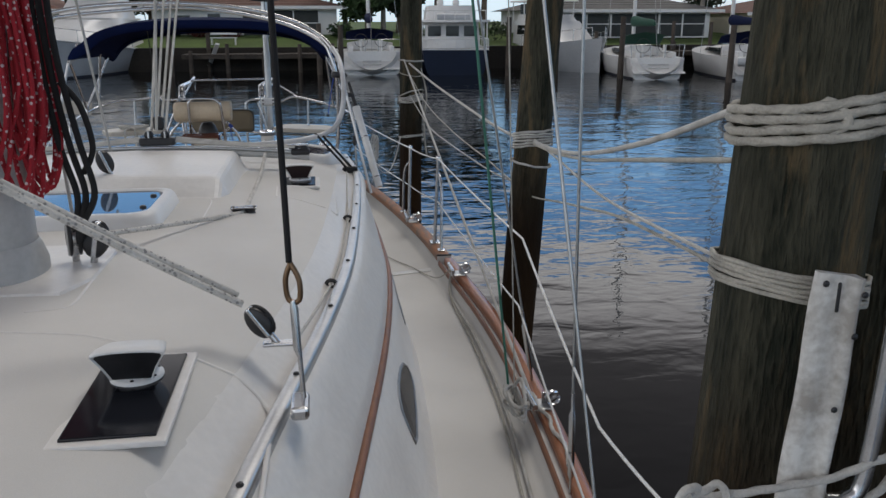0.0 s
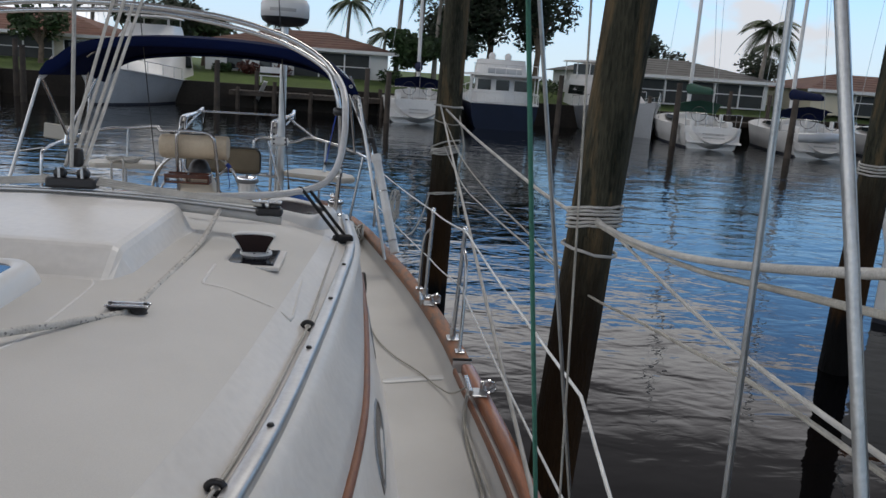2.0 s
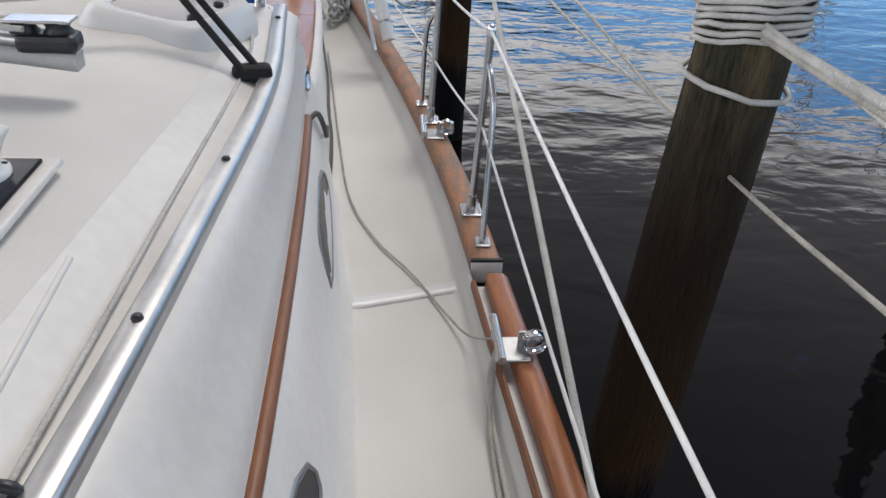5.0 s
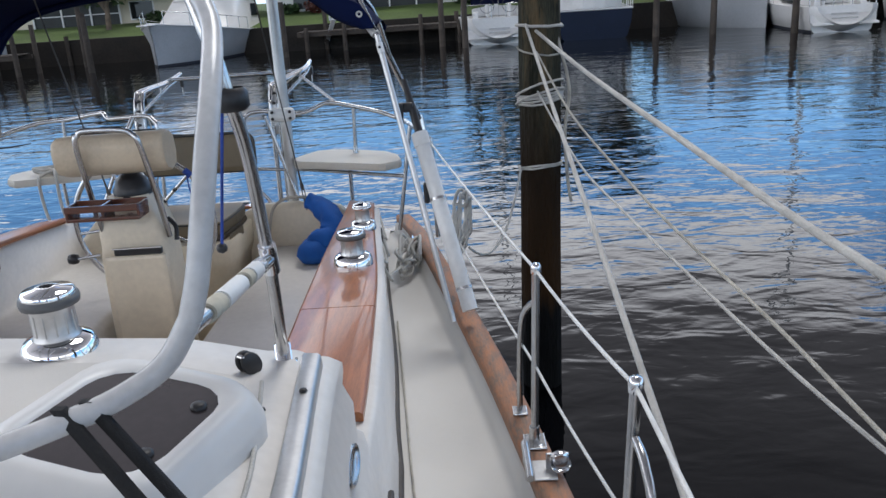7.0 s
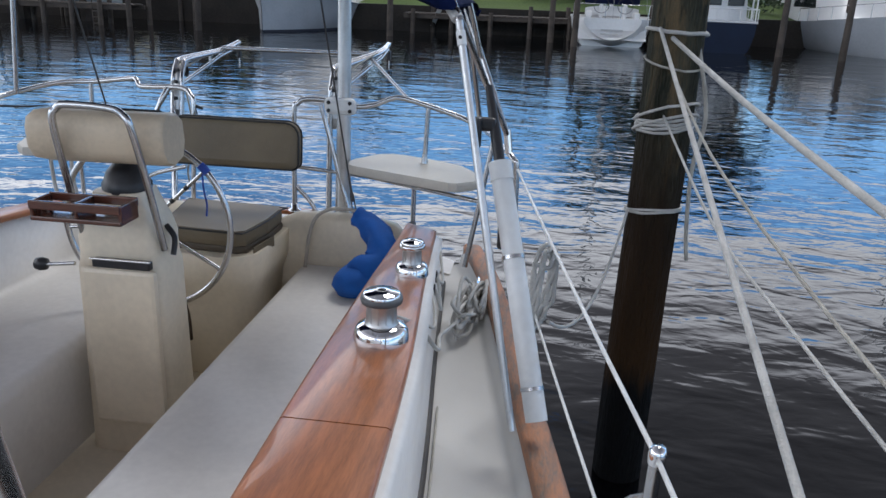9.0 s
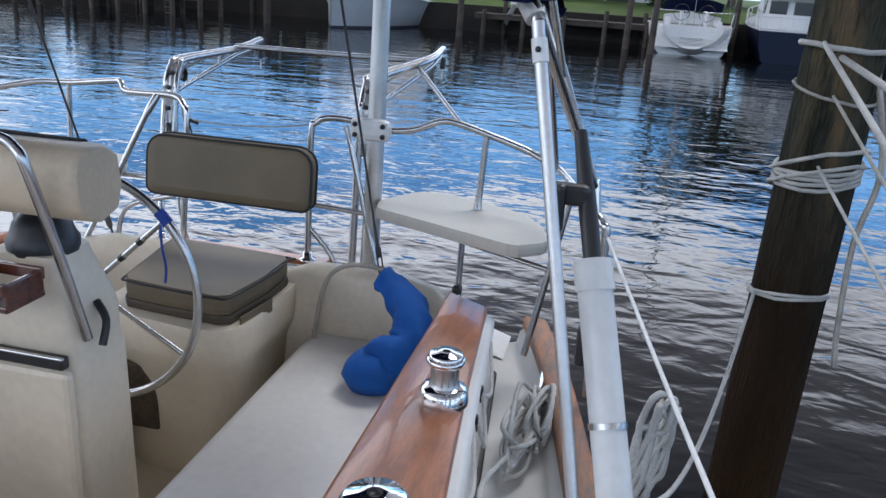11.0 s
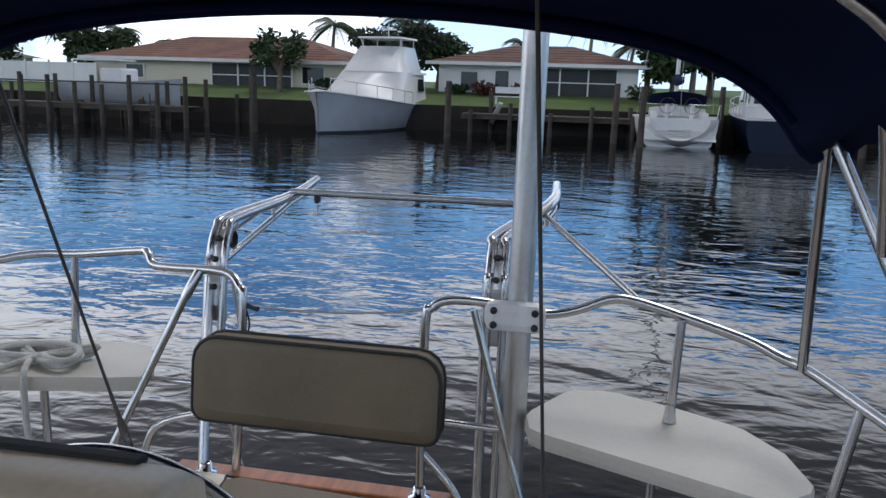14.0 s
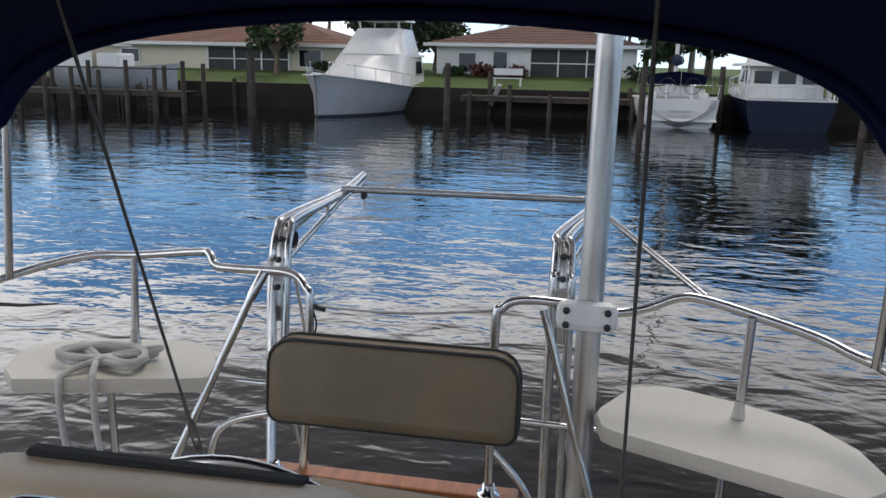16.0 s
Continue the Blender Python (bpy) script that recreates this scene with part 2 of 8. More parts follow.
def piling_material():
    m = mat("piling_wood", (0.056, 0.054, 0.038), 0.9, var=0.45, scale=3, fine=24, bump=1.0, dist=0.03, stretch=(4, 4, 0.6), alt=(0.012, 0.015, 0.010), spec=0.2)
    n, l = m.node_tree.nodes, m.node_tree.links
    b = n["Principled BSDF"]
    old = b.inputs["Base Color"].links[0].from_socket
    geo, sep = n.new("ShaderNodeNewGeometry"), n.new("ShaderNodeSeparateXYZ")
    l.new(geo.outputs["Position"], sep.inputs[0])
    nz = n.new("ShaderNodeTexNoise")
    nz.inputs["Scale"].default_value = 5
    ad = n.new("ShaderNodeMath")
    ad.operation = 'MULTIPLY_ADD'
    ad.inputs[1].default_value = 0.5
    l.new(nz.outputs["Fac"], ad.inputs[0])
    l.new(sep.outputs["Z"], ad.inputs[2])
    # pale vertical checks and patches where the bark has gone
    cm, cn, cr, cx = n.new("ShaderNodeMapping"), n.new("ShaderNodeTexNoise"), n.new("ShaderNodeValToRGB"), n.new("ShaderNodeMixRGB")
    cm.inputs["Scale"].default_value = (5, 5, 0.9)
    tcc = n.new("ShaderNodeTexCoord")
    l.new(tcc.outputs["Object"], cm.inputs["Vector"])
    cn.inputs["Scale"].default_value, cn.inputs["Detail"].default_value = 1.6, 7
    cn.inputs["Roughness"].default_value = 0.68
    l.new(cm.outputs["Vector"], cn.inputs["Vector"])
    cr.color_ramp.elements[0].position, cr.color_ramp.elements[0].color = 0.52, (0, 0, 0, 1)
    cr.color_ramp.elements[1].position, cr.color_ramp.elements[1].color = 0.64, (0.9, 0.9, 0.9, 1)
    l.new(cn.outputs["Fac"], cr.inputs["Fac"])
    l.new(cr.outputs["Color"], cx.inputs["Fac"])
    l.new(old, cx.inputs[1])
    cx.inputs[2].default_value = (0.15, 0.108, 0.058, 1)
    old = cx.outputs["Color"]
    # tidal staining: black growth, then brown algae, then weathered timber
    r = n.new("ShaderNodeValToRGB")
    r.color_ramp.elements[0].position, r.color_ramp.elements[0].color = 0.28, (0.004, 0.004, 0.004, 1)
    r.color_ramp.elements[1].position, r.color_ramp.elements[1].color = 0.33, (0.045, 0.022, 0.007, 1)
    e = r.color_ramp.elements.new(0.62)
    e.color = (0.020, 0.012, 0.006, 1)
    mp = n.new("ShaderNodeMapRange")
    mp.inputs["From Max"].default_value = 2.8
    l.new(ad.outputs[0], mp.inputs["Value"])
    l.new(mp.outputs[0], r.inputs["Fac"])
    fac = n.new("ShaderNodeMapRange")
    fac.inputs["From Min"].default_value, fac.inputs["From Max"].default_value = 1.75, 2.35
    l.new(ad.outputs[0], fac.inputs["Value"])
    mx = n.new("ShaderNodeMixRGB")
    l.new(fac.outputs[0], mx.inputs["Fac"])
    l.new(r.outputs["Color"], mx.inputs[1])
    l.new(old, mx.inputs[2])
    l.new(mx.outputs["Color"], b.inputs["Base Color"])
    return m


PILE = piling_material()


def water_material():
    m = bpy.data.materials.new("canal_water")
    m.use_nodes = True
    n, l = m.node_tree.nodes, m.node_tree.links
    b = n["Principled BSDF"]
    b.inputs["Base Color"].default_value = (0.003, 0.0032, 0.004, 1)
    b.inputs["Roughness"].default_value = 0.03
    b.inputs["IOR"].default_value = 1.33
    tc = n.new("ShaderNodeTexCoord")
    sep, lee, gust, gsum = n.new("ShaderNodeSeparateXYZ"), n.new("ShaderNodeMapRange"), n.new("ShaderNodeTexNoise"), n.new("ShaderNodeMath")
    l.new(tc.outputs["Object"], sep.inputs[0])
    lee.interpolation_type = 'SMOOTHSTEP'
    lee.inputs["From Min"].default_value, lee.inputs["From Max"].default_value = 9.0, 15.0
    lee.inputs["To Min"].default_value, lee.inputs["To Max"].default_value = 0.22, 0.85
    l.new(sep.outputs["Y"], lee.inputs["Value"])
    gust.inputs["Scale"].default_value = 0.12
    l.new(tc.outputs["Object"], gust.inputs["Vector"])
    gsum.operation = 'MULTIPLY_ADD'
    gsum.inputs[1].default_value = 0.5
    gsum.inputs[2].default_value = 0.72
    l.new(gust.outputs["Fac"], gsum.inputs[0])
    force = n.new("ShaderNodeMath")
    force.operation = 'MULTIPLY'
    l.new(lee.outputs[0], force.inputs[0])
    l.new(gsum.outputs[0], force.inputs[1])
    prev = None
    for sc, st, di, strength in ((0.40, (1, 1.7, 1), 0.040, 1.0), (1.6, (0.85, 1.5, 1), 0.020, 1.0), (4.4, (0.9, 1.4, 1), 0.005, 1.0)):
        mp, nz, bp = n.new("ShaderNodeMapping"), n.new("ShaderNodeTexNoise"), n.new("ShaderNodeBump")
        mp.inputs["Scale"].default_value = st
        mp.inputs["Rotation"].default_value = (0, 0, 0.25)
        nz.inputs["Scale"].default_value, nz.inputs["Detail"].default_value = sc, 2.0
        nz.inputs["Distortion"].default_value = 0.6
        bp.inputs["Strength"].default_value, bp.inputs["Distance"].default_value = strength, di
        l.new(tc.outputs["Object"], mp.inputs["Vector"])
        l.new(mp.outputs["Vector"], nz.inputs["Vector"])
        l.new(nz.outputs["Fac"], bp.inputs["Height"])
        l.new(force.outputs[0], bp.inputs["Strength"])
        if prev:
            l.new(prev.outputs["Normal"], bp.inputs["Normal"])
        prev = bp
    l.new(prev.outputs["Normal"], b.inputs["Normal"])
    return m


WATER = water_material()


# ---- mesh helpers ----
class MB:
    """Vertices and faces of one mesh part."""

    def __init__(self):
        self.v, self.f, self.flat = [], [], set()

    def add(self, vs, fs, flat=False):
        o = len(self.v)
        self.v += [tuple(p) for p in vs]
        for f in fs:
            if flat:
                self.flat.add(len(self.f))
            self.f.append(tuple(i + o for i in f))
        return self

    def box(self, c, s, m=None, r=0.0):
        bm = bmesh.new()
        bmesh.ops.create_cube(bm, size=1)
        bmesh.ops.scale(bm, vec=s, verts=bm.verts)
        if r:
            bmesh.ops.bevel(bm, geom=bm.edges[:], offset=min(r, 0.49 * min(s)), segments=2, profile=0.5, affect='EDGES')
        bm.verts.ensure_lookup_table()
        bm.verts.index_update()
        t = Matrix.Translation(c) @ (m or Matrix())
        self.add([t @ v.co for v in bm.verts], [[v.index for v in f.verts] for f in bm.faces], True)
        bm.free()
        return self

    def tube(self, pts, r, k=8, closed=False, caps=True):
        pts = [Vector(p) for p in pts]
        n = len(pts)
        rs = r if isinstance(r, (list, tuple)) else [r] * n
        rings, nrm = [], None
        for i, p in enumerate(pts):
            a = pts[(i - 1) % n] if closed or i else p
            b = pts[(i + 1) % n] if closed or i < n - 1 else p
            d = (b - a).normalized()
            if nrm is None:
                nrm = d.orthogonal().normalized()
            nrm = (nrm - d * nrm.dot(d)).normalized()
            bi = d.cross(nrm)
            rings.append([p + (nrm * math.cos(2 * math.pi * j / k) + bi * math.sin(2 * math.pi * j / k)) * rs[i] for j in range(k)])
        vs = [q for ring in rings for q in ring]
        fs = []
        for i in range(n if closed else n - 1):
            i2 = (i + 1) % n
            for j in range(k):
                fs.append((i * k + j, i * k + (j + 1) % k, i2 * k + (j + 1) % k, i2 * k + j))
        self.add(vs, fs)
        if caps and not closed:
            self.add(rings[0][::-1], [tuple(range(k))], True)
            self.add(rings[-1], [tuple(range(k))], True)
        return self

    def laid(self, pts, r, k=9):
        """A rope laid of three strands along the points."""
        P, out = [Vector(p) for p in pts], []
        for a, b in zip(P, P[1:]):
            m = max(1, int((b - a).length / (r * 0.9)))
            out += [a.lerp(b, i / m) for i in range(m)]
        out.append(P[-1])
        o, n = len(self.v), len(out)
        self.tube(out, r, k)
        run = 0.0
        for i in range(n):
            c = out[i]
            if i:
                run += (out[i] - out[i - 1]).length
            for j in range(k):
                q = 1 + 0.16 * math.cos(3 * (2 * math.pi * j / k) - run / r * 0.9)
                v = Vector(self.v[o + i * k + j])
                self.v[o + i * k + j] = tuple(c + (v - c) * q)
        return self

    def lathe(self, prof, c, k=24, m=None, sx=1.0, sy=1.0):
        """prof: (radius, height) pairs round the local z axis."""
        t = Matrix.Translation(c) @ (m or Matrix())
        vs = [t @ Vector((r * sx * math.cos(2 * math.pi * j / k), r * sy * math.sin(2 * math.pi * j / k), h)) for r, h in prof for j in range(k)]
        fs = [(i * k + j, i * k + (j + 1) % k, (i + 1) * k + (j + 1) % k, (i + 1) * k + j) for i in range(len(prof) - 1) for j in range(k)]
        return self.add(vs, fs)

    def loft(self, secs, closed=False, ends=False):
        k = len(secs[0])
        vs = [p for s in secs for p in s]
        fs = [(i * k + j, i * k + (j + 1) % k, (i + 1) * k + (j + 1) % k, (i + 1) * k + j) for i in range(len(secs) - 1) for j in range(k if closed else k - 1)]
        self.add(vs, fs)
        if ends:
            self.add(secs[0][::-1], [tuple(range(k))], True)
            self.add(secs[-1], [tuple(range(k))], True)
        return self

    def prism(self, poly, z0, z1, bev=0.0):
        n = len(poly)
        cx, cy = sum(p[0] for p in poly) / n, sum(p[1] for p in poly) / n
        lay = [(1, z0), (1, z1)] if not bev else [(1 - bev, z0), (1, z0 + (z1 - z0) * 0.3), (1, z1 - (z1 - z0) * 0.3), (1 - bev, z1)]
        vs = [(cx + (x - cx) * s, cy + (y - cy) * s, z) for s, z in lay for x, y in poly]
        fs = [(i * n + j, i * n + (j + 1) % n, (i + 1) * n + (j + 1) % n, (i + 1) * n + j) for i in range(len(lay) - 1) for j in range(n)]
        fs += [tuple(range(n))[::-1], tuple(range((len(lay) - 1) * n, len(lay) * n))]
        return self.add(vs, fs, True)


def thing(name, loc, label="", category="", group="", kind=""):
    ob = new(name)
    ob.empty_display_size = 0.05
    ob.matrix_world = Matrix.Translation(loc)
    return tagged(ob, label, category, group, kind)


def mesh_of(name, mb, material):
    me = bpy.data.meshes.new(name)
    me.from_pydata(mb.v, [], mb.f)
    me.polygons.foreach_set("use_smooth", [i not in mb.flat for i in range(len(me.polygons))])
    bm = bmesh.new()
    bm.from_mesh(me)
    bmesh.ops.recalc_face_normals(bm, faces=bm.faces)
    bm.to_mesh(me)
    bm.free()
    me.materials.append(material)
    return me


def base_of(ob):
    m = Matrix()
    while ob:
        m = ob.matrix_basis @ m if ob.parent is None else ob.matrix_parent_inverse @ ob.matrix_basis @ m
        ob = ob.parent
    return m


def part(name, mb, material, parent, label=""):
    """One mesh, given in world coordinates, under a thing or a part."""
    ob = new(name, mesh_of(name, mb, material))
    if parent:
        ob.parent = parent
        ob.matrix_parent_inverse = base_of(parent).inverted()
    return tagged(ob, label)


def solo(name, mb, material, label="", category="", group="", kind=""):
    return tagged(part(name, mb, material, None), label, category, group, kind)


def smooth_path(pts, n=8, closed=False):
    """Catmull-Rom through pts."""
    P = [Vector(p) for p in pts]
    m = len(P)
    out = []
    for i in range(m if closed else m - 1):
        if closed:
            a, b, c, d = P[i - 1], P[i], P[(i + 1) % m], P[(i + 2) % m]
        else:
            a, b, c, d = P[max(i - 1, 0)], P[i], P[i + 1], P[min(i + 2, m - 1)]
        for j in range(n):
            t = j / n
            out.append(0.5 * ((2 * b) + (c - a) * t + (2 * a - 5 * b + 4 * c - d) * t * t + (3 * b - a - 3 * c + d) * t ** 3))
    if not closed:
        out.append(P[-1])
    return out


def curve_of(pts):
    """A smooth function through (y, value) pairs."""
    ys = [p[0] for p in pts]

    def f(y):
        if y <= ys[0]:
            return pts[0][1]
        if y >= ys[-1]:
            return pts[-1][1]
        i = max(j for j in range(len(ys) - 1) if ys[j] <= y)
        y0, v0 = pts[i]
        y1, v1 = pts[i + 1]
        m0 = (v1 - pts[i - 1][1]) / (y1 - pts[i - 1][0]) if i else (v1 - v0) / (y1 - y0)
        m1 = (pts[i + 2][1] - v0) / (pts[i + 2][0] - y0) if i + 2 < len(pts) else (v1 - v0) / (y1 - y0)
        h, t = y1 - y0, (y - y0) / (y1 - y0)
        return (2 * t ** 3 - 3 * t * t + 1) * v0 + (t ** 3 - 2 * t * t + t) * h * m0 + (3 * t * t - 2 * t ** 3) * v1 + (t ** 3 - t * t) * h * m1
    return f


def sag(a, b, drop, n=14):
    a, b = Vector(a), Vector(b)
    return [a.lerp(b, i / n) - Vector((0, 0, drop * 4 * (i / n) * (1 - i / n))) for i in range(n + 1)]


def rope(name, pts, r, material=None, label="white braided dock rope", category="rope", group="", k=7, laid=False):
    mb = MB().laid(pts, r) if laid else MB().tube(pts, r, k)
    return solo(name, mb, material or ROPE, label, category, group)


# ---- water and land ----
solo("water", MB().add([(-900, -700, 0), (900, -700, 0), (900, 60, 0), (-900, 60, 0)], [(0, 1, 2, 3)]), WATER, "dark rippled canal water reflecting a cloudy sky", "water", kind="structure")


def ground_sheet():
    mb = MB()
    ys = [53.3, 54.5, 57, 60, 64, 75, 110, 300, 2500]
    zs = [1.25, 1.32, 1.6, 1.95, 2.05, 2.1, 2.1, 2.1, 2.1]
    xs = [-2500, -300, -120] + [i * 4 for i in range(-22, 20)] + [120, 300, 2500]
    secs = [[(x, y, z + (0.06 * noise.noise((x * 0.2, y * 0.2, 0)) if y < 100 else 0)) for x in xs] for y, z in zip(ys, zs)]
    mb.loft(secs)
    return solo("ground", mb, LAWN, "mown green canal-side lawn", "lawn", kind="structure")


ground_sheet()

# ---- the boat: deck, cabin and cockpit ----
RAIL_OUT = curve_of([(-1.5, 0.15), (0.5, 0.8), (3, 1.45), (4.6, 1.72), (6.1, 1.89), (7.2, 1.955), (7.9, 1.95), (8.8, 1.89), (9.6, 1.83), (10.56, 1.70), (11.58, 1.52), (12.6, 1.32), (13.1, 1.18)])
TRACK_X = curve_of([(0.5, 0.25), (3, 0.52), (4.5, 0.70), (5.3, 0.835), (6.24, 1.02), (6.8, 1.105), (7.5, 1.165), (8.13, 1.205), (8.87, 1.235), (9.54, 1.19), (9.8, 1.17)])
STRIP_X = curve_of([(0.5, 0.4), (3, 0.68), (4.6, 0.90), (5.6, 1.075), (6.6, 1.24), (7.4, 1.325), (8.0, 1.335), (8.9, 1.315), (9.8, 1.265)])
DECK_X = curve_of([(0.5, 0.55), (3, 0.92), (4.6, 1.16), (6.3, 1.38), (7.4, 1.45), (7.9, 1.455), (8.83, 1.42), (9.51, 1.36), (10.65, 1.235), (11.97, 1.10), (12.9, 1.0)])
COAM_IN = curve_of([(9.8, 0.985), (10.1, 0.97), (11.3, 0.93), (12.3, 0.895), (12.78, 0.865)])
COAM_OUT = curve_of([(9.8, 1.26), (10.1, 1.25), (11.0, 1.195), (11.9, 1.10), (12.7, 1.022)])
COAM_Z = curve_of([(9.8, 1.56), (11.0, 1.53), (12.0, 1.47), (12.8, 1.40)])
TOP_Z = curve_of([(0.5, 1.75), (3, 1.93), (5.5, 1.985), (7.5, 1.985), (8.6, 1.955), (9.8, 1.90)])
EDGE_Z = curve_of([(0.5, 1.6), (3, 1.76), (5.3, 1.845), (9.6, 1.835), (9.8, 1.82)])
DZ = 1.115


def rail_in(y):
    return RAIL_OUT(y) - 0.095


def both(sec):
    """A section from the centre outward, mirrored to both sides."""
    return [(-x, y, z) for x, y, z in sec[::-1]] + [p for p in sec if p[0] > 1e-6]


def steps(a, b, d):
    n = max(2, int(round((b - a) / d)))
    return [a + (b - a) * i / n for i in range(n + 1)]


def hull():
    mb = MB()
    secs = []
    for y in steps(-1.5, 13.1, 0.2):
        w = RAIL_OUT(y) - 0.01
        secs.append(both([(0, y, -0.5), (w * 0.6, y, -0.4), (w * 0.93, y, 0.1), (w * 0.99, y, 0.6), (w, y, DZ - 0.01)]))
    mb.loft(secs, ends=False)
    mb.add(secs[-1], [tuple(range(len(secs[-1])))], True)
    mb.add(secs[0], [tuple(range(len(secs[0])))], True)
    return solo("hull", mb, GEL, "white gelcoat sailing yacht hull afloat at its berth", "hull", kind="structure")


def side_decks():
    for s in (1, -1):
        mb = MB()
        secs = []
        for y in steps(0.6, 13.05, 0.15):
            dx, ri = (DECK_X(y) if y < 12.9 else 1.0), rail_in(y)
            dx = min(dx, ri - 0.05)
            sec = [(dx - 0.16, y, DZ + 0.012), (dx, y, DZ + 0.008), (dx + 0.05, y, DZ), (ri - 0.045, y, DZ - 0.01), (ri - 0.012, y, DZ + 0.0), (ri - 0.002, y, DZ + 0.05), (ri + 0.012, y, DZ + 0.062)]
            secs.append([(s * a, b, c) for a, b, c in sec])
        mb.loft(secs)
        solo("side_deck", mb, NONSKID, "off-white nonskid side deck beside the cabin", "deck", kind="structure")
    mb = MB()
    secs = [both([(0, y, DZ + 0.02), (max(0.05, rail_in(y) - 0.02), y, DZ)]) for y in steps(-1.3, 0.9, 0.2)]
    solo("fore_deck", mb.loft(secs), NONSKID, "off-white nonskid foredeck", "deck", kind="structure")
    mb = MB()
    secs = [both([(0, y, 1.28), (0.6, y, 1.275), (0.84, y, 1.235), (0.93, y, 1.16), (min(1.06, rail_in(y) - 0.02), y, 1.12)]) for y in steps(12.86, 13.08, 0.05)]
    mb.loft(secs)
    mb.add([(-1.03, 12.86, 1.0), (1.03, 12.86, 1.0), (1.03, 12.86, 1.12), (0.92, 12.86, 1.16), (0.83, 12.86, 1.23), (-0.83, 12.86, 1.23), (-0.92, 12.86, 1.16), (-1.03, 12.86, 1.12)], [(0, 1, 2, 3, 4, 5, 6, 7)])
    solo("aft_deck", mb, GEL, "white gelcoat deck behind the cockpit", "deck", kind="structure")


def roof_z(x, y):
    """Height of the nonskid panel of the cabin top."""
    tx, tz = TRACK_X(y), TOP_Z(y)
    pts = ((0, tz + 0.024), (tx * 0.4, tz + 0.016), (tx * 0.75, tz - 0.008), (tx - 0.125, tz - 0.053), (tx - 0.05, EDGE_Z(y) + 0.02))
    for (a, za), (b, zb) in zip(pts, pts[1:]):
        if a <= x <= b:
            return za + (zb - za) * (x - a) / (b - a)
    return pts[-1][1]


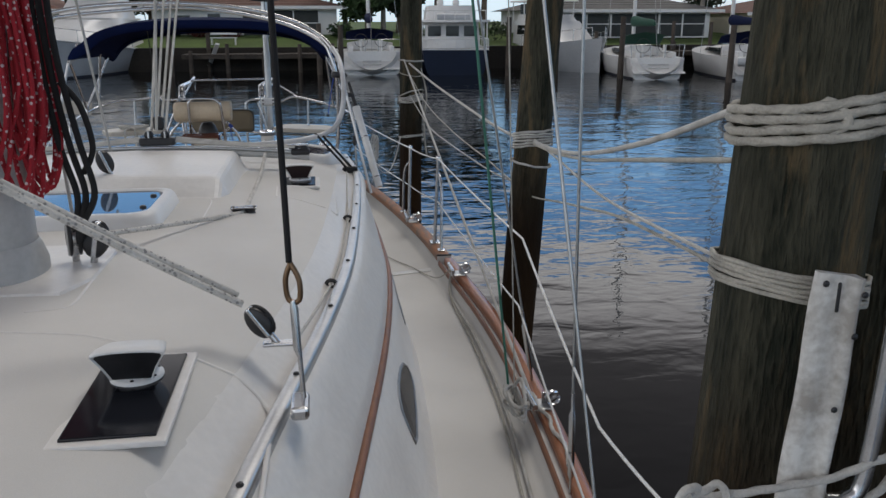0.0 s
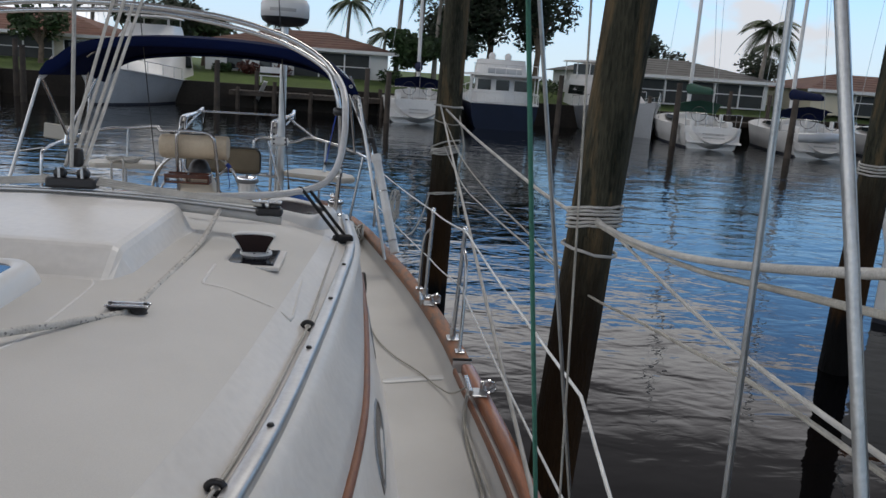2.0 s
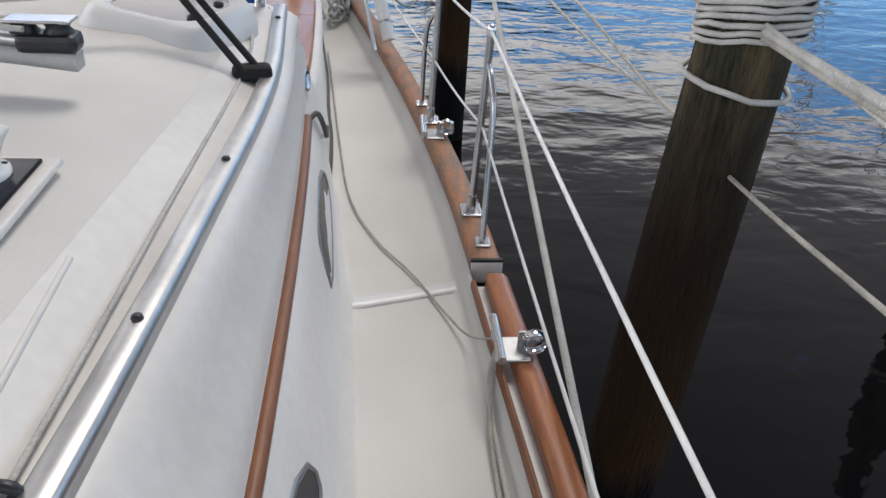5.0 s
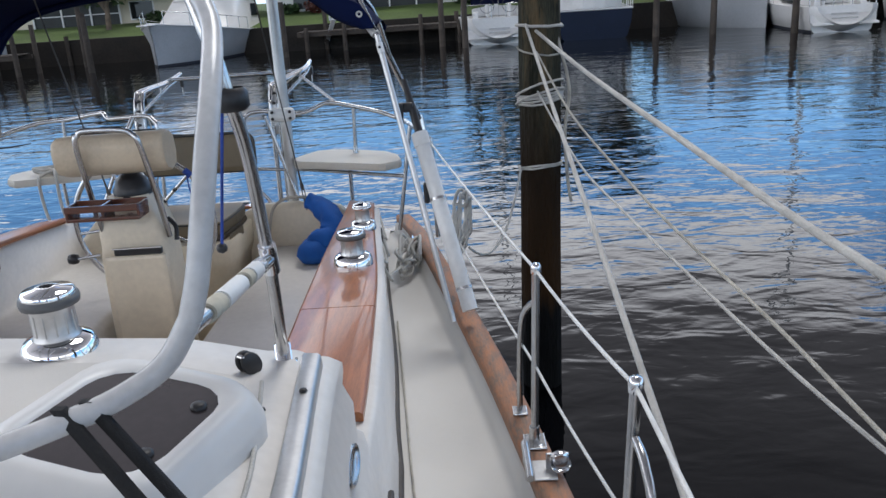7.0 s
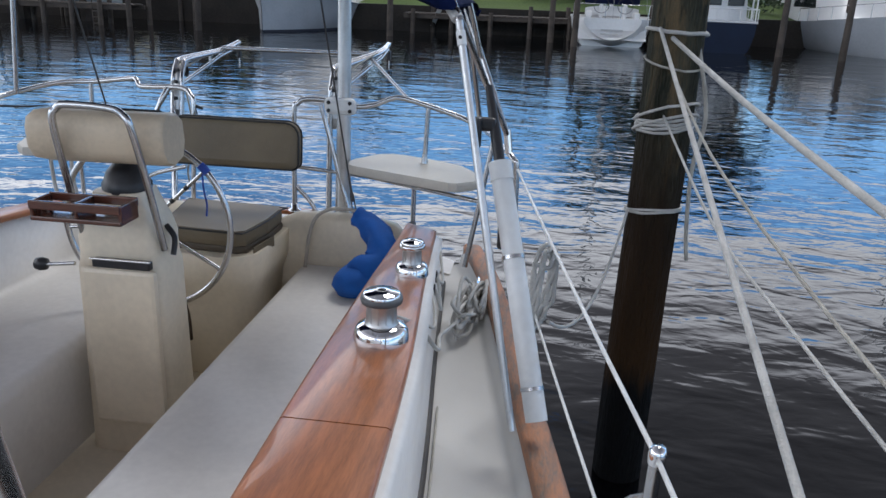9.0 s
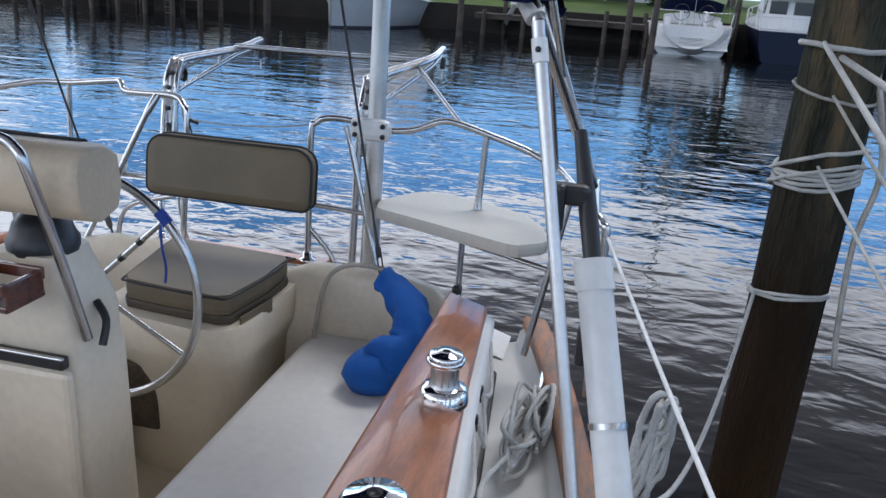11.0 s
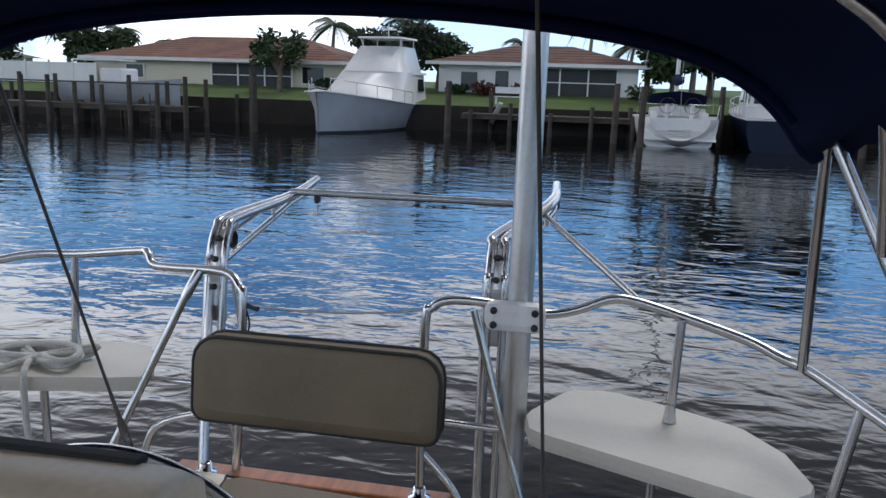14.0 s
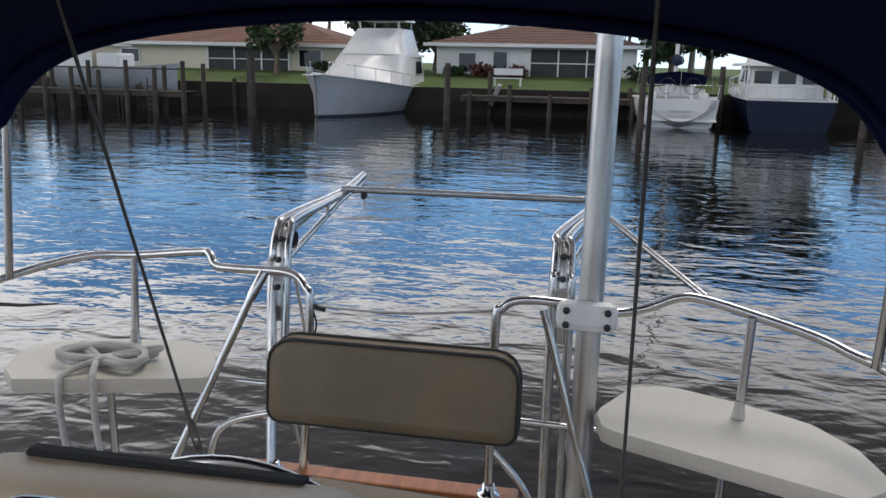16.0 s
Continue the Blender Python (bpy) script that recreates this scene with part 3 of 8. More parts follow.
def cabin():
    root = thing("cabin", (0, 5, DZ), "white gelcoat cabin trunk with rounded shoulders and dark windows", "cabin", kind="structure")
    secs = []
    for y in steps(1.0, 9.66, 0.12) + [9.72, 9.78, 9.82, 9.845, 9.855]:
        q = max(0.0, min(1.0, (y - 9.62) / 0.235))
        q = 1 - math.sqrt(max(0, 1 - q * q))
        tx, sx, dx, tz, ez = TRACK_X(min(y, 9.6)), STRIP_X(y), DECK_X(y), TOP_Z(y), EDGE_Z(y)
        lz = lambda z: z - q * max(0, (z - 1.5)) * 0.9
        pull = 1 - 0.05 * q
        sec = [(0, tz + 0.02), (tx * 0.4, tz + 0.012), (tx * 0.75, tz - 0.012), (tx - 0.12, tz - 0.055), (tx - 0.05, ez + 0.018), (tx - 0.02, ez + 0.004), (tx + 0.02, ez - 0.004), (tx + 0.05, ez - 0.022), (tx + 0.45 * (sx - tx), 1.76), (tx + 0.78 * (sx - tx), 1.69), (sx - 0.018, 1.63), (sx - 0.016, 1.585), (sx + 0.004, 1.57), (sx + 0.35 * (dx - sx), 1.42), (sx + 0.75 * (dx - sx), 1.24), (dx - 0.02, DZ + 0.045), (dx + 0.012, DZ + 0.006)]
        secs.append(both([(x * pull, y, lz(z)) for x, z in sec]))
    mb = MB().loft(secs)
    mb.add(secs[-1], [tuple(range(len(secs[-1])))], True)
    mb.add(secs[0], [tuple(range(len(secs[0])))], True)
    part("trunk", mb, GEL, root)
    # nonskid panel between the two tracks
    mb = MB()
    ss = []
    for y in steps(2.0, 9.5, 0.2):
        tx, tz, ez = TRACK_X(y), TOP_Z(y), EDGE_Z(y)
        ss.append(both([(0, y, tz + 0.024), (tx * 0.4, y, tz + 0.016), (tx * 0.75, y, tz - 0.008), (tx - 0.125, y, tz - 0.053)]))
    part("nonskid_panel", mb.loft(ss), NONSKID, root, "sand-coloured nonskid panel")
    for x, y in ((0.50, 8.98), (0.66, 8.93), (1.10, 9.10), (1.13, 9.36)):
        part("snap_stud", MB().lathe([(0.0001, 0.006), (0.006, 0.005), (0.008, 0)], (x, y, roof_z(x, y)), 8), BLACK, root)
    for s in (1, -1):
        # teak rub strip
        mb = MB()
        ss = []
        for y in steps(2.0, 9.28, 0.1):
            x = STRIP_X(y)
            ss.append([(s * (x + a), y, b) for a, b in ((-0.02, 1.613), (-0.004, 1.612), (0.005, 1.605), (0.005, 1.592), (-0.002, 1.586), (-0.02, 1.586))])
        part("rub_strip", mb.loft(ss, closed=True, ends=True), RUBTEAK, root, "dark varnished teak rub strip")
        mb = MB().tube(smooth_path([(s * (STRIP_X(9.28)), 9.28, 1.60), (s * 1.306, 9.36, 1.585), (s * 1.312, 9.44, 1.54), (s * 1.318, 9.52, 1.47), (s * 1.316, 9.62, 1.40), (s * 1.305, 9.8, 1.36)], 6), 0.009, 6)
        part("moulding", mb, SEALANT, root)
        # metal track with its bolts
        mb = MB()
        ss = []
        for y in steps(3.5, 9.6, 0.12):
            x, z = TRACK_X(y), EDGE_Z(y)
            ss.append([(s * (x + a), y, z + b) for a, b in ((-0.022, 0.0), (-0.021, 0.024), (-0.016, 0.029), (0.014, 0.027), (0.020, 0.021), (0.022, -0.004))])
        track = part("track", mb.loft(ss, closed=True, ends=True), ALU, root, "bright aluminium track along the cabin edge")
        y = 3.7
        bm0 = MB().lathe([(0.0001, 0.006), (0.007, 0.005), (0.009, 0.0)], (0, 0, 0), 8)
        me = mesh_of("bolt", bm0, BLACK)
        while y < 9.5:
            ob = new("bolt", me)
            ob.parent = track
            ob.matrix_basis = Matrix.Translation((s * TRACK_X(y), y, EDGE_Z(y) + 0.029))
            y += 0.52
        # tapered windows let into the cabin side, and an oval port behind them
        outline = ((0.0, 0.10), (0.01, 0.45), (0.04, 0.74), (0.14, 0.92), (0.30, 1.0), (0.58, 0.95), (0.80, 0.80), (0.95, 0.55), (1.0, 0.30), (0.985, 0.12), (0.90, 0.03), (0.55, 0.0), (0.12, 0.01))
        for y0, y1, z0, z1 in ((6.37, 6.90, 1.285, 1.475), (7.50, 8.07, 1.312, 1.50), (8.76, 9.33, 1.308, 1.492)):
            def ring(k, off):
                row = []
                for a, b in outline:
                    yy = y0 + (y1 - y0) * (0.5 + (a - 0.5) * (1 - (1 - k) * 0.35))
                    zz = z0 + (z1 - z0) * (0.48 + (b - 0.48) * k)
                    u = (1.57 - zz) / (1.57 - 1.16)
                    row.append((s * (STRIP_X(yy) + 0.004 + u * (DECK_X(yy) - 0.02 - STRIP_X(yy)) + off), yy, zz))
                return row
            w = part("window", MB().loft([ring(1.05, -0.004), ring(1.03, 0.005), ring(0.97, 0.008), ring(0.90, 0.006), ring(0.88, 0.003)], closed=True), WINFRAME, root, "tapered metal window frame")
            lens = ring(0.89, 0.004)
            part("pane", MB().add(lens, [tuple(range(len(lens)))], True), TINT, w, "dark tinted pane")
        port = part("port", MB().lathe([(0.0001, 0.004), (0.8, 0.004), (0.86, 0.012), (1.0, 0.010), (1.04, -0.01)], (s * 1.262, 9.49, 1.645), 24, Matrix.Rotation(radians(s * 78), 4, 'Y') @ Matrix.Diagonal((0.030, 0.075, 1, 1))), STEEL, root, "small oval steel port")
    return root


def toe_rails():
    """Teak rails in lengths, with a gap in them at the gate."""
    for s in (1, -1):
        root = thing("toe_rail", (s * 1.9, 7, DZ), "weathered teak toe rail with a white gap", "rail", kind="structure")
        for a, b in ((-1.2, 5.35), (5.36, 9.0), (9.09, 13.08)):
            outer = MB()
            ss = []
            for y in steps(a, b, 0.15):
                x0, x1 = rail_in(y) + 0.046, RAIL_OUT(y) + 0.018
                z = DZ + 0.085
                ss.append([(s * x, y, zz) for x, zz in ((x0, z - 0.06), (x0, z + 0.012), (x0 + 0.012, z + 0.02), (x1 - 0.014, z + 0.018), (x1, z + 0.006), (x1, z - 0.07))])
            if a > 9:
                wide = []
                for y in steps(a, b, 0.15):
                    x0, x1, z = rail_in(y) + 0.012, RAIL_OUT(y) + 0.015, DZ + 0.085
                    wide.append([(s * x, y, zz) for x, zz in ((x0, z - 0.07), (x0, z + 0.010), (x0 + 0.012, z + 0.02), (x1 - 0.014, z + 0.018), (x1, z + 0.006), (x1, z - 0.07))])
                part("rail_plank", MB().loft(wide, closed=True, ends=True), TEAKW, root)
                part("end_cap", MB().box((s * (rail_in(a) + 0.065), a - 0.006, DZ + 0.055), (0.10, 0.010, 0.075), r=0.003), GEL, root)
                # thin black strip along the top of the plank end
                part("end_line", MB().box((s * (rail_in(a) + 0.065), a - 0.005, DZ + 0.098), (0.102, 0.012, 0.012), r=0.003), PIPING, root, "thin black strip across the plank end")
                continue
            part("rail_plank", outer.loft(ss, closed=True, ends=True), TEAK, root)
            inner = MB()
            ss = []
            for y in steps(a, b, 0.15):
                x0, x1 = rail_in(y) + 0.002, rail_in(y) + 0.014
                ss.append([(s * x, y, zz) for x, zz in ((x0, DZ + 0.01), (x0, DZ + 0.075), (x1, DZ + 0.085), (x1, DZ + 0.01))])
            part("rail_plank", inner.loft(ss, closed=True, ends=True), RUBTEAK, root)
            ch = MB()
            ss = []
            for y in steps(a, b, 0.15):
                x0, x1 = rail_in(y) + 0.014, rail_in(y) + 0.046
                ss.append([(s * x, y, zz) for x, zz in ((x0, DZ + 0.055), (x1, DZ + 0.055))])
            part("channel", ch.loft(ss), PVC, root, "slotted white metal channel")


def seam_x(y):
    """Where the outside of the coaming meets the side deck."""
    return max(COAM_OUT(y) + 0.02, min(DECK_X(y), COAM_OUT(y) + 0.035))


def skew(y):
    """How far the outer edge of the coaming falls short of its inner edge."""
    return 0.085 * max(0.0, min(1.0, (y - 11.2) / 1.5))


def cockpit():
    root = thing("cockpit", (0, 11.3, 0.7), "cream gelcoat cockpit well with long benches", "cockpit", kind="structure")
    part("sole", MB().box((0, 11.3, 0.66), (0.72, 3.1, 0.04)), CREAM, root)
    for s in (1, -1):
        mb = MB()
        ss = []
        for y in steps(9.87, 12.80, 0.2):
            ci = COAM_IN(y)
            ss.append([(s * 0.30, y, 0.66), (s * 0.285, y, 1.09), (s * 0.30, y, 1.125), (s * 0.33, y, 1.135), (s * (ci - 0.06), y, 1.13), (s * (ci - 0.01), y, 1.16), (s * ci, y, COAM_Z(y) - 0.03), (s * (ci + 0.02), y, COAM_Z(y) - 0.012)])
        part("bench", mb.loft(ss), GEL, root, "off-white bench along the cockpit")
        mb = MB()
        ss = []
        for y in steps(9.56, 12.68, 0.15):
            yo = y - skew(y)
            ci, co, z, dx = COAM_IN(y), COAM_OUT(yo), COAM_Z(y), seam_x(yo)
            ss.append([(s * (ci + 0.01), y, DZ), (s * (ci + 0.01), y, z - 0.04), (s * (ci + 0.01), y, z - 0.012), (s * co, yo, z - 0.01), (s * (co + 0.018), yo, z - 0.02), (s * (dx - 0.01), yo, 1.20), (s * (dx + 0.012), yo, DZ + 0.006)])
        mb.loft(ss)
        mb.add(ss[-1], [tuple(range(len(ss[-1])))], True)
        part("coaming", mb, GEL, root)
        mb = MB()
        ss = [[(s * (seam_x(y) + 0.006 + a), y, DZ + b) for a, b in ((-0.006, 0.03), (0.006, 0.032), (0.014, 0.024), (0.014, 0.004))] for y in steps(9.86, 12.7, 0.2)]
        part("deck_seam", mb.loft(ss), SEALANT, root, "dark sealant seam")
        for a, b in ((9.84, 10.62), (10.625, 12.70)):
            mb = MB()
            ss = []
            for y in steps(a, b, 0.1):
                yo = y - skew(y)
                ci, co, z = COAM_IN(y) - 0.012, COAM_OUT(yo) - 0.012, COAM_Z(y)
                ss.append([(s * x, yy, zz) for x, yy, zz in ((ci, y, z - 0.008), (ci, y, z + 0.014), (ci + 0.01, y, z + 0.02), (co - 0.01, yo, z + 0.02), (co, yo, z + 0.014), (co, yo, z - 0.008))])
            part("coaming_plank", mb.loft(ss, closed=True, ends=True), TEAK, root, "glossy varnished teak plank")
    # wood panel in the darker teak, which carries the shade on this inner face
    part("locker_panel", MB().box((-0.915, 11.55, 1.31), (0.02, 0.85, 0.24), r=0.006), RUBTEAK, root, "teak locker panel with its shade in the colour")
    # forward bulkhead and after end
    mb = MB().box((0, 9.87, 1.06), (2.0, 0.04, 0.86))
    part("bulkhead", mb, GEL, root)
    part("companionway", MB().box((0, 9.9, 1.25), (0.6, 0.03, 1.0), r=0.01), RUBTEAK, root, "closed teak companionway boards")
    mb = MB()
    ss = []
    for i in range(15):
        x = -0.9 + 1.8 * i / 14
        z = 1.34 + 0.05 * (1 - (abs(x) - 0.45) ** 2 * 3) if abs(x) > 0.25 else 1.33
        z -= 0.14 * max(0, (abs(x) - 0.72) / 0.18) ** 1.6
        y = 12.84 - 0.05 * max(0, abs(x) - 0.6)
        ss.append([(x, y - 0.06, 0.68), (x, y - 0.04, 1.10), (x, y, z - 0.03), (x, y + 0.025, z), (x, y + 0.09, z), (x, y + 0.12, z - 0.03), (x, y + 0.13, 1.2)])
    part("after_wall", mb.loft(ss), CREAM, root, "cream moulded wall with a rounded top")
    mb = MB().box((-0.14, 13.0, 1.355), (0.86, 0.075, 0.022), r=0.008)
    part("after_plank", mb, TEAK, root, "varnished teak plank on the after edge")
    return root


hull()
side_decks()
cabin()
toe_rails()
cockpit()


# ---- cabin top ----
def vent(x, y, z, s=1.0, lx=0.2, ly=0.42, inner=None):
    """A dark mounting plate with a mushroom-shaped cowl that opens forward."""
    root = thing("cowl_vent", (x, y, z), "white cowl vent with a dark oval mouth on a smoked plate", "vent", "vents on the cabin top")
    part("plate_frame", MB().box((x, y, z + 0.004), (lx + 0.045, ly + 0.045, 0.014), r=0.005), GEL, root)
    part("plate", MB().box((x, y, z + 0.0135), (lx, ly, 0.008), r=0.003), ACRYL, root, "smoked acrylic plate")
    cy, cz = y + ly * 0.20, z + 0.017
    collar = part("collar", MB().lathe([(0.062 * s, 0), (0.062 * s, 0.006), (0.056 * s, 0.010), (0.048 * s, 0.012), (0.046 * s, 0.022)], (x, cy, cz), 28), WHITE, root, "round bolted collar")
    for k in range(6):
        a = 2 * math.pi * (k + 0.5) / 6
        part("bolt", MB().lathe([(0.0001, 0.003), (0.004, 0.002), (0.005, 0)], (x + 0.053 * s * math.cos(a), cy + 0.053 * s * math.sin(a), cz + 0.0105), 8), BLACK, collar)

    def arch(dy, w, h, slant=0.0):
        """Outline of the clam-shell cowl across the boat: narrow foot, wide brow, domed top."""
        prof = ((0.29, 0.0), (0.31, 0.12), (0.38, 0.45), (0.47, 0.78), (0.50, 0.88), (0.48, 0.95), (0.38, 1.0), (0.20, 1.03), (0.0, 1.04))
        pts = [(q * w, p * h) for q, p in prof]
        pts = pts + [(-q, p) for q, p in pts[-2::-1]]
        return [(x + q * s, cy + (dy + slant * p) * s, cz + (0.016 + p) * s) for q, p in pts]
    shell = [arch(-0.050, 0.150, 0.070, -0.28), arch(-0.056, 0.160, 0.073, -0.28), arch(-0.052, 0.166, 0.078, -0.28), arch(-0.025, 0.160, 0.077, -0.2), arch(0.02, 0.140, 0.066), arch(0.05, 0.110, 0.050), arch(0.066, 0.07, 0.030), arch(0.07, 0.02, 0.012)]
    part("cowl", MB().loft(shell), WHITE, root, "white clam-shell cowl")
    part("cowl_foot", MB().lathe([(0.05 * s, 0.0), (0.045 * s, 0.024)], (x, cy, cz), 24), WHITE, root)
    part("mouth", MB().loft([arch(-0.050, 0.149, 0.0695, -0.28), arch(-0.035, 0.140, 0.066, -0.2), arch(-0.002, 0.120, 0.058, -0.1), arch(0.004, 0.06, 0.03)], ends=True), inner, root, "dark hollow mouth")
    return root


def deck_hatch(x0, x1, y0, y1, z, material, label, tilt=0.0, turn=0.0):
    root = thing("deck_hatch", ((x0 + x1) / 2, (y0 + y1) / 2, z), label, "hatch", "hatches on the cabin top")

    def ring(m, zz, r=0.075):
        pts = []
        for cx, cy, a0 in ((x1 - m - r, y1 - m - r, 0), (x0 + m + r, y1 - m - r, 90), (x0 + m + r, y0 + m + r, 180), (x1 - m - r, y0 + m + r, 270)):
            for k in range(5):
                a = radians(a0 + 22.5 * k)
                pts.append((cx + r * math.cos(a), cy + r * math.sin(a), zz))
        return pts
    part("frame", MB().loft([ring(-0.016, z - 0.045), ring(-0.014, z + 0.004), ring(-0.012, z + 0.012), ring(0.0, z + 0.045), ring(0.012, z + 0.062), ring(0.038, z + 0.064), ring(0.046, z + 0.054)], closed=True), WHITE, root, "white rounded frame")
    lens = ring(0.044, z + 0.056)
    part("lens", MB().add(lens, [tuple(range(len(lens)))], True), material, root, "tinted acrylic lens")
    c = Vector(((x0 + x1) / 2, (y0 + y1) / 2, z))
    m = Matrix.Rotation(radians(turn), 4, 'Z') @ Matrix.Rotation(radians(tilt), 4, 'Y')
    for k in (0.3, 0.7):
        part("dog", MB().lathe([(0.014, 0), (0.014, 0.006), (0.008, 0.010), (0.0001, 0.010)], (x1 - 0.075, y0 + (y1 - y0) * k, z + 0.055), 12), BLACK, root)
    root.matrix_world = Matrix.Translation(c) @ m
    return root


# this mouth is lined black, putting the recess's shade into its colour
vent(0.575, 5.485, 1.978, 0.98, 0.19, 0.41, BLACK)
vent(0.90, 8.045, 1.955, 0.95, 0.165, 0.225, DARKRED)
deck_hatch(-0.34, 0.36, 6.96, 7.52, 2.0, BLUEACR, "square deck hatch with blue-grey acrylic in a white frame")
deck_hatch(0.78, 1.12, 8.985, 9.355, 1.908, SMOKE, "small dark acrylic deck hatch in a raised white frame", 7, -16)


def sea_hood():
    mb = MB()
    ss = []
    for y, k in ((7.515, 0.0), (7.53, 0.04), (7.55, 0.10), (7.655, 0.88), (7.672, 0.96), (7.70, 1.0), (7.76, 1.0), (8.30, 1.0), (8.46, 1.0)):
        h = 0.085 * k
        ss.append(both([(0, y, 2.008 + h), (0.48, y, 1.996 + h), (0.515, y, 1.993 + h), (0.533, y, 1.986 + h * 0.98), (0.545, y, 1.98 + h * 0.88), (0.582, y, 1.974 + h * 0.12), (0.592, y, 1.972 + h * 0.03), (0.605, y, 1.970), (0.645, y, 1.966), (0.655, y, 1.94)]))
    mb.loft(ss)
    mb.add(ss[-1], [tuple(range(len(ss[-1])))], True)
    mb.flat = set(range(len(mb.f)))
    solo("sea_hood", mb, GEL, "white moulded hood over the companionway slide", "hood", kind="structure")
    ridge = [(0.79, 7.88), (0.795, 7.70), (0.80, 7.625), (0.83, 7.60), (1.055, 7.525), (1.08, 7.54), (1.085, 7.62), (1.08, 7.95)]
    path = smooth_path([(x, y, roof_z(x, y)) for x, y in ridge], 5)
    mb = MB().tube([(p[0], p[1], roof_z(p[0], p[1]) - 0.002) for p in path], 0.006, 8)
    solo("deck_ridge", mb, GEL, "low moulded ridge round a cabin-top panel", "ridge", kind="structure")


sea_hood()
for pts, rr in (([(0.10, 5.88), (0.30, 5.85), (0.44, 5.81), (0.62, 5.71), (0.80, 5.665), (0.86, 5.62), (0.875, 5.50), (0.87, 5.1)], 0.007), ([(0.18, 6.02), (0.27, 6.04), (0.295, 6.10), (0.29, 6.33), (0.285, 6.60)], 0.006), ([(0.44, 7.58), (0.50, 7.52), (0.515, 7.40), (0.515, 7.05), (0.49, 6.92), (0.42, 6.87)], 0.005)):
    path = smooth_path([(x, y, 0) for x, y in pts], 6)
    solo("deck_ridge", MB().tube([(p[0], p[1], roof_z(p[0], p[1]) - 0.003) for p in path], rr, 8), GEL, "low moulded ridge in the cabin top", "ridge", kind="structure")


def block(x, y, z, lean=(0.3, -0.2), group="deck blocks", s=1.0):
    """A black sheave block standing on a deck plate."""
    root = thing("deck_block", (x, y, z), "black sheave block shackled to a deck plate", "block", group)
    part("deck_plate", MB().box((x, y, z + 0.005), (0.10 * s, 0.04 * s, 0.01), r=0.004), STEEL, root)
    d = Vector((lean[0], lean[1], 1)).normalized()
    b = Vector((x, y, z))
    part("shackle", MB().tube([b + d * 0.008, b + d * 0.045 * s], 0.011 * s, 8), STEEL, root)
    m = d.to_track_quat('Z', 'X').to_matrix().to_4x4()
    c = b + d * 0.095 * s
    for o in (-0.014, 0.014):
        sh = MB().lathe([(0.0001, -0.005), (0.036 * s, -0.005), (0.042 * s, 0), (0.036 * s, 0.005), (0.0001, 0.005)], c, 18, m @ Matrix.Translation((0, o * s, 0)) @ Matrix.Rotation(radians(90), 4, 'X'), 0.9, 1.35)
        part("cheek", sh, BLACK, root)
    part("sheave", MB().lathe([(0.0001, -0.01), (0.03 * s, -0.01), (0.022 * s, 0), (0.03 * s, 0.01), (0.0001, 0.01)], c, 18, m @ Matrix.Rotation(radians(90), 4, 'X')), ALU, root)
    part("strap_plate", MB().box(c, (0.016 * s, 0.042 * s, 0.11 * s), m, 0.004), STEEL, root)
    return root


block(0.19, 6.50, 1.995, (0.05, -0.1), s=1.1)
block(0.25, 6.47, 1.995, (0.2, 0.0), s=1.1)
block(0.03, 7.75, 2.06, (-0.35, -0.1))
block(0.89, 5.78, 1.965, (-0.75, 0.25), s=0.85)


def rope_clutch(x, y, z, name="rope_organiser"):
    root = thing(name, (x, y, z), "black and steel rope organiser bolted to the cabin top", "deck fitting")
    part("base", MB().box((x, y, z + 0.006), (0.11, 0.065, 0.012), r=0.004), BLACK, root)
    for k in (-0.028, 0.028):
        part("sheave", MB().lathe([(0.028, 0), (0.020, 0.013), (0.028, 0.026)], (x + k, y, z + 0.012), 18), BLACK, root)
    for dy in (-0.014, 0.014):
        part("cover_strap", MB().box((x, y + dy, z + 0.042), (0.115, 0.014, 0.007), r=0.003), STEEL, root)
    part("cover", MB().box((x, y, z + 0.040), (0.10, 0.05, 0.005), r=0.002), BLACK, root)
    for k in (-0.045, 0.045):
        part("screw", MB().lathe([(0.007, 0), (0.005, 0.004), (0.0001, 0.004)], (x + k, y, z + 0.045), 8), BLACK, root)
    return root


rope_clutch(0.675, 7.265, 1.968)
for yy in (6.555, 7.56):
    fx, fz = TRACK_X(yy) - 0.036, EDGE_Z(yy) + 0.0
    r = thing("rope_fairlead", (fx, yy, fz), "small black ring fairlead beside the metal track", "fairlead", "fairleads")
    part("ring", MB().tube([(fx + 0.017 * math.cos(a), yy, fz + 0.021 + 0.015 * math.sin(a)) for a in [2 * math.pi * k / 16 for k in range(16)]], 0.0075, 7, closed=True), BLACK, r)
    part("foot", MB().box((fx, yy, fz + 0.006), (0.05, 0.026, 0.014), r=0.005), BLACK, r)


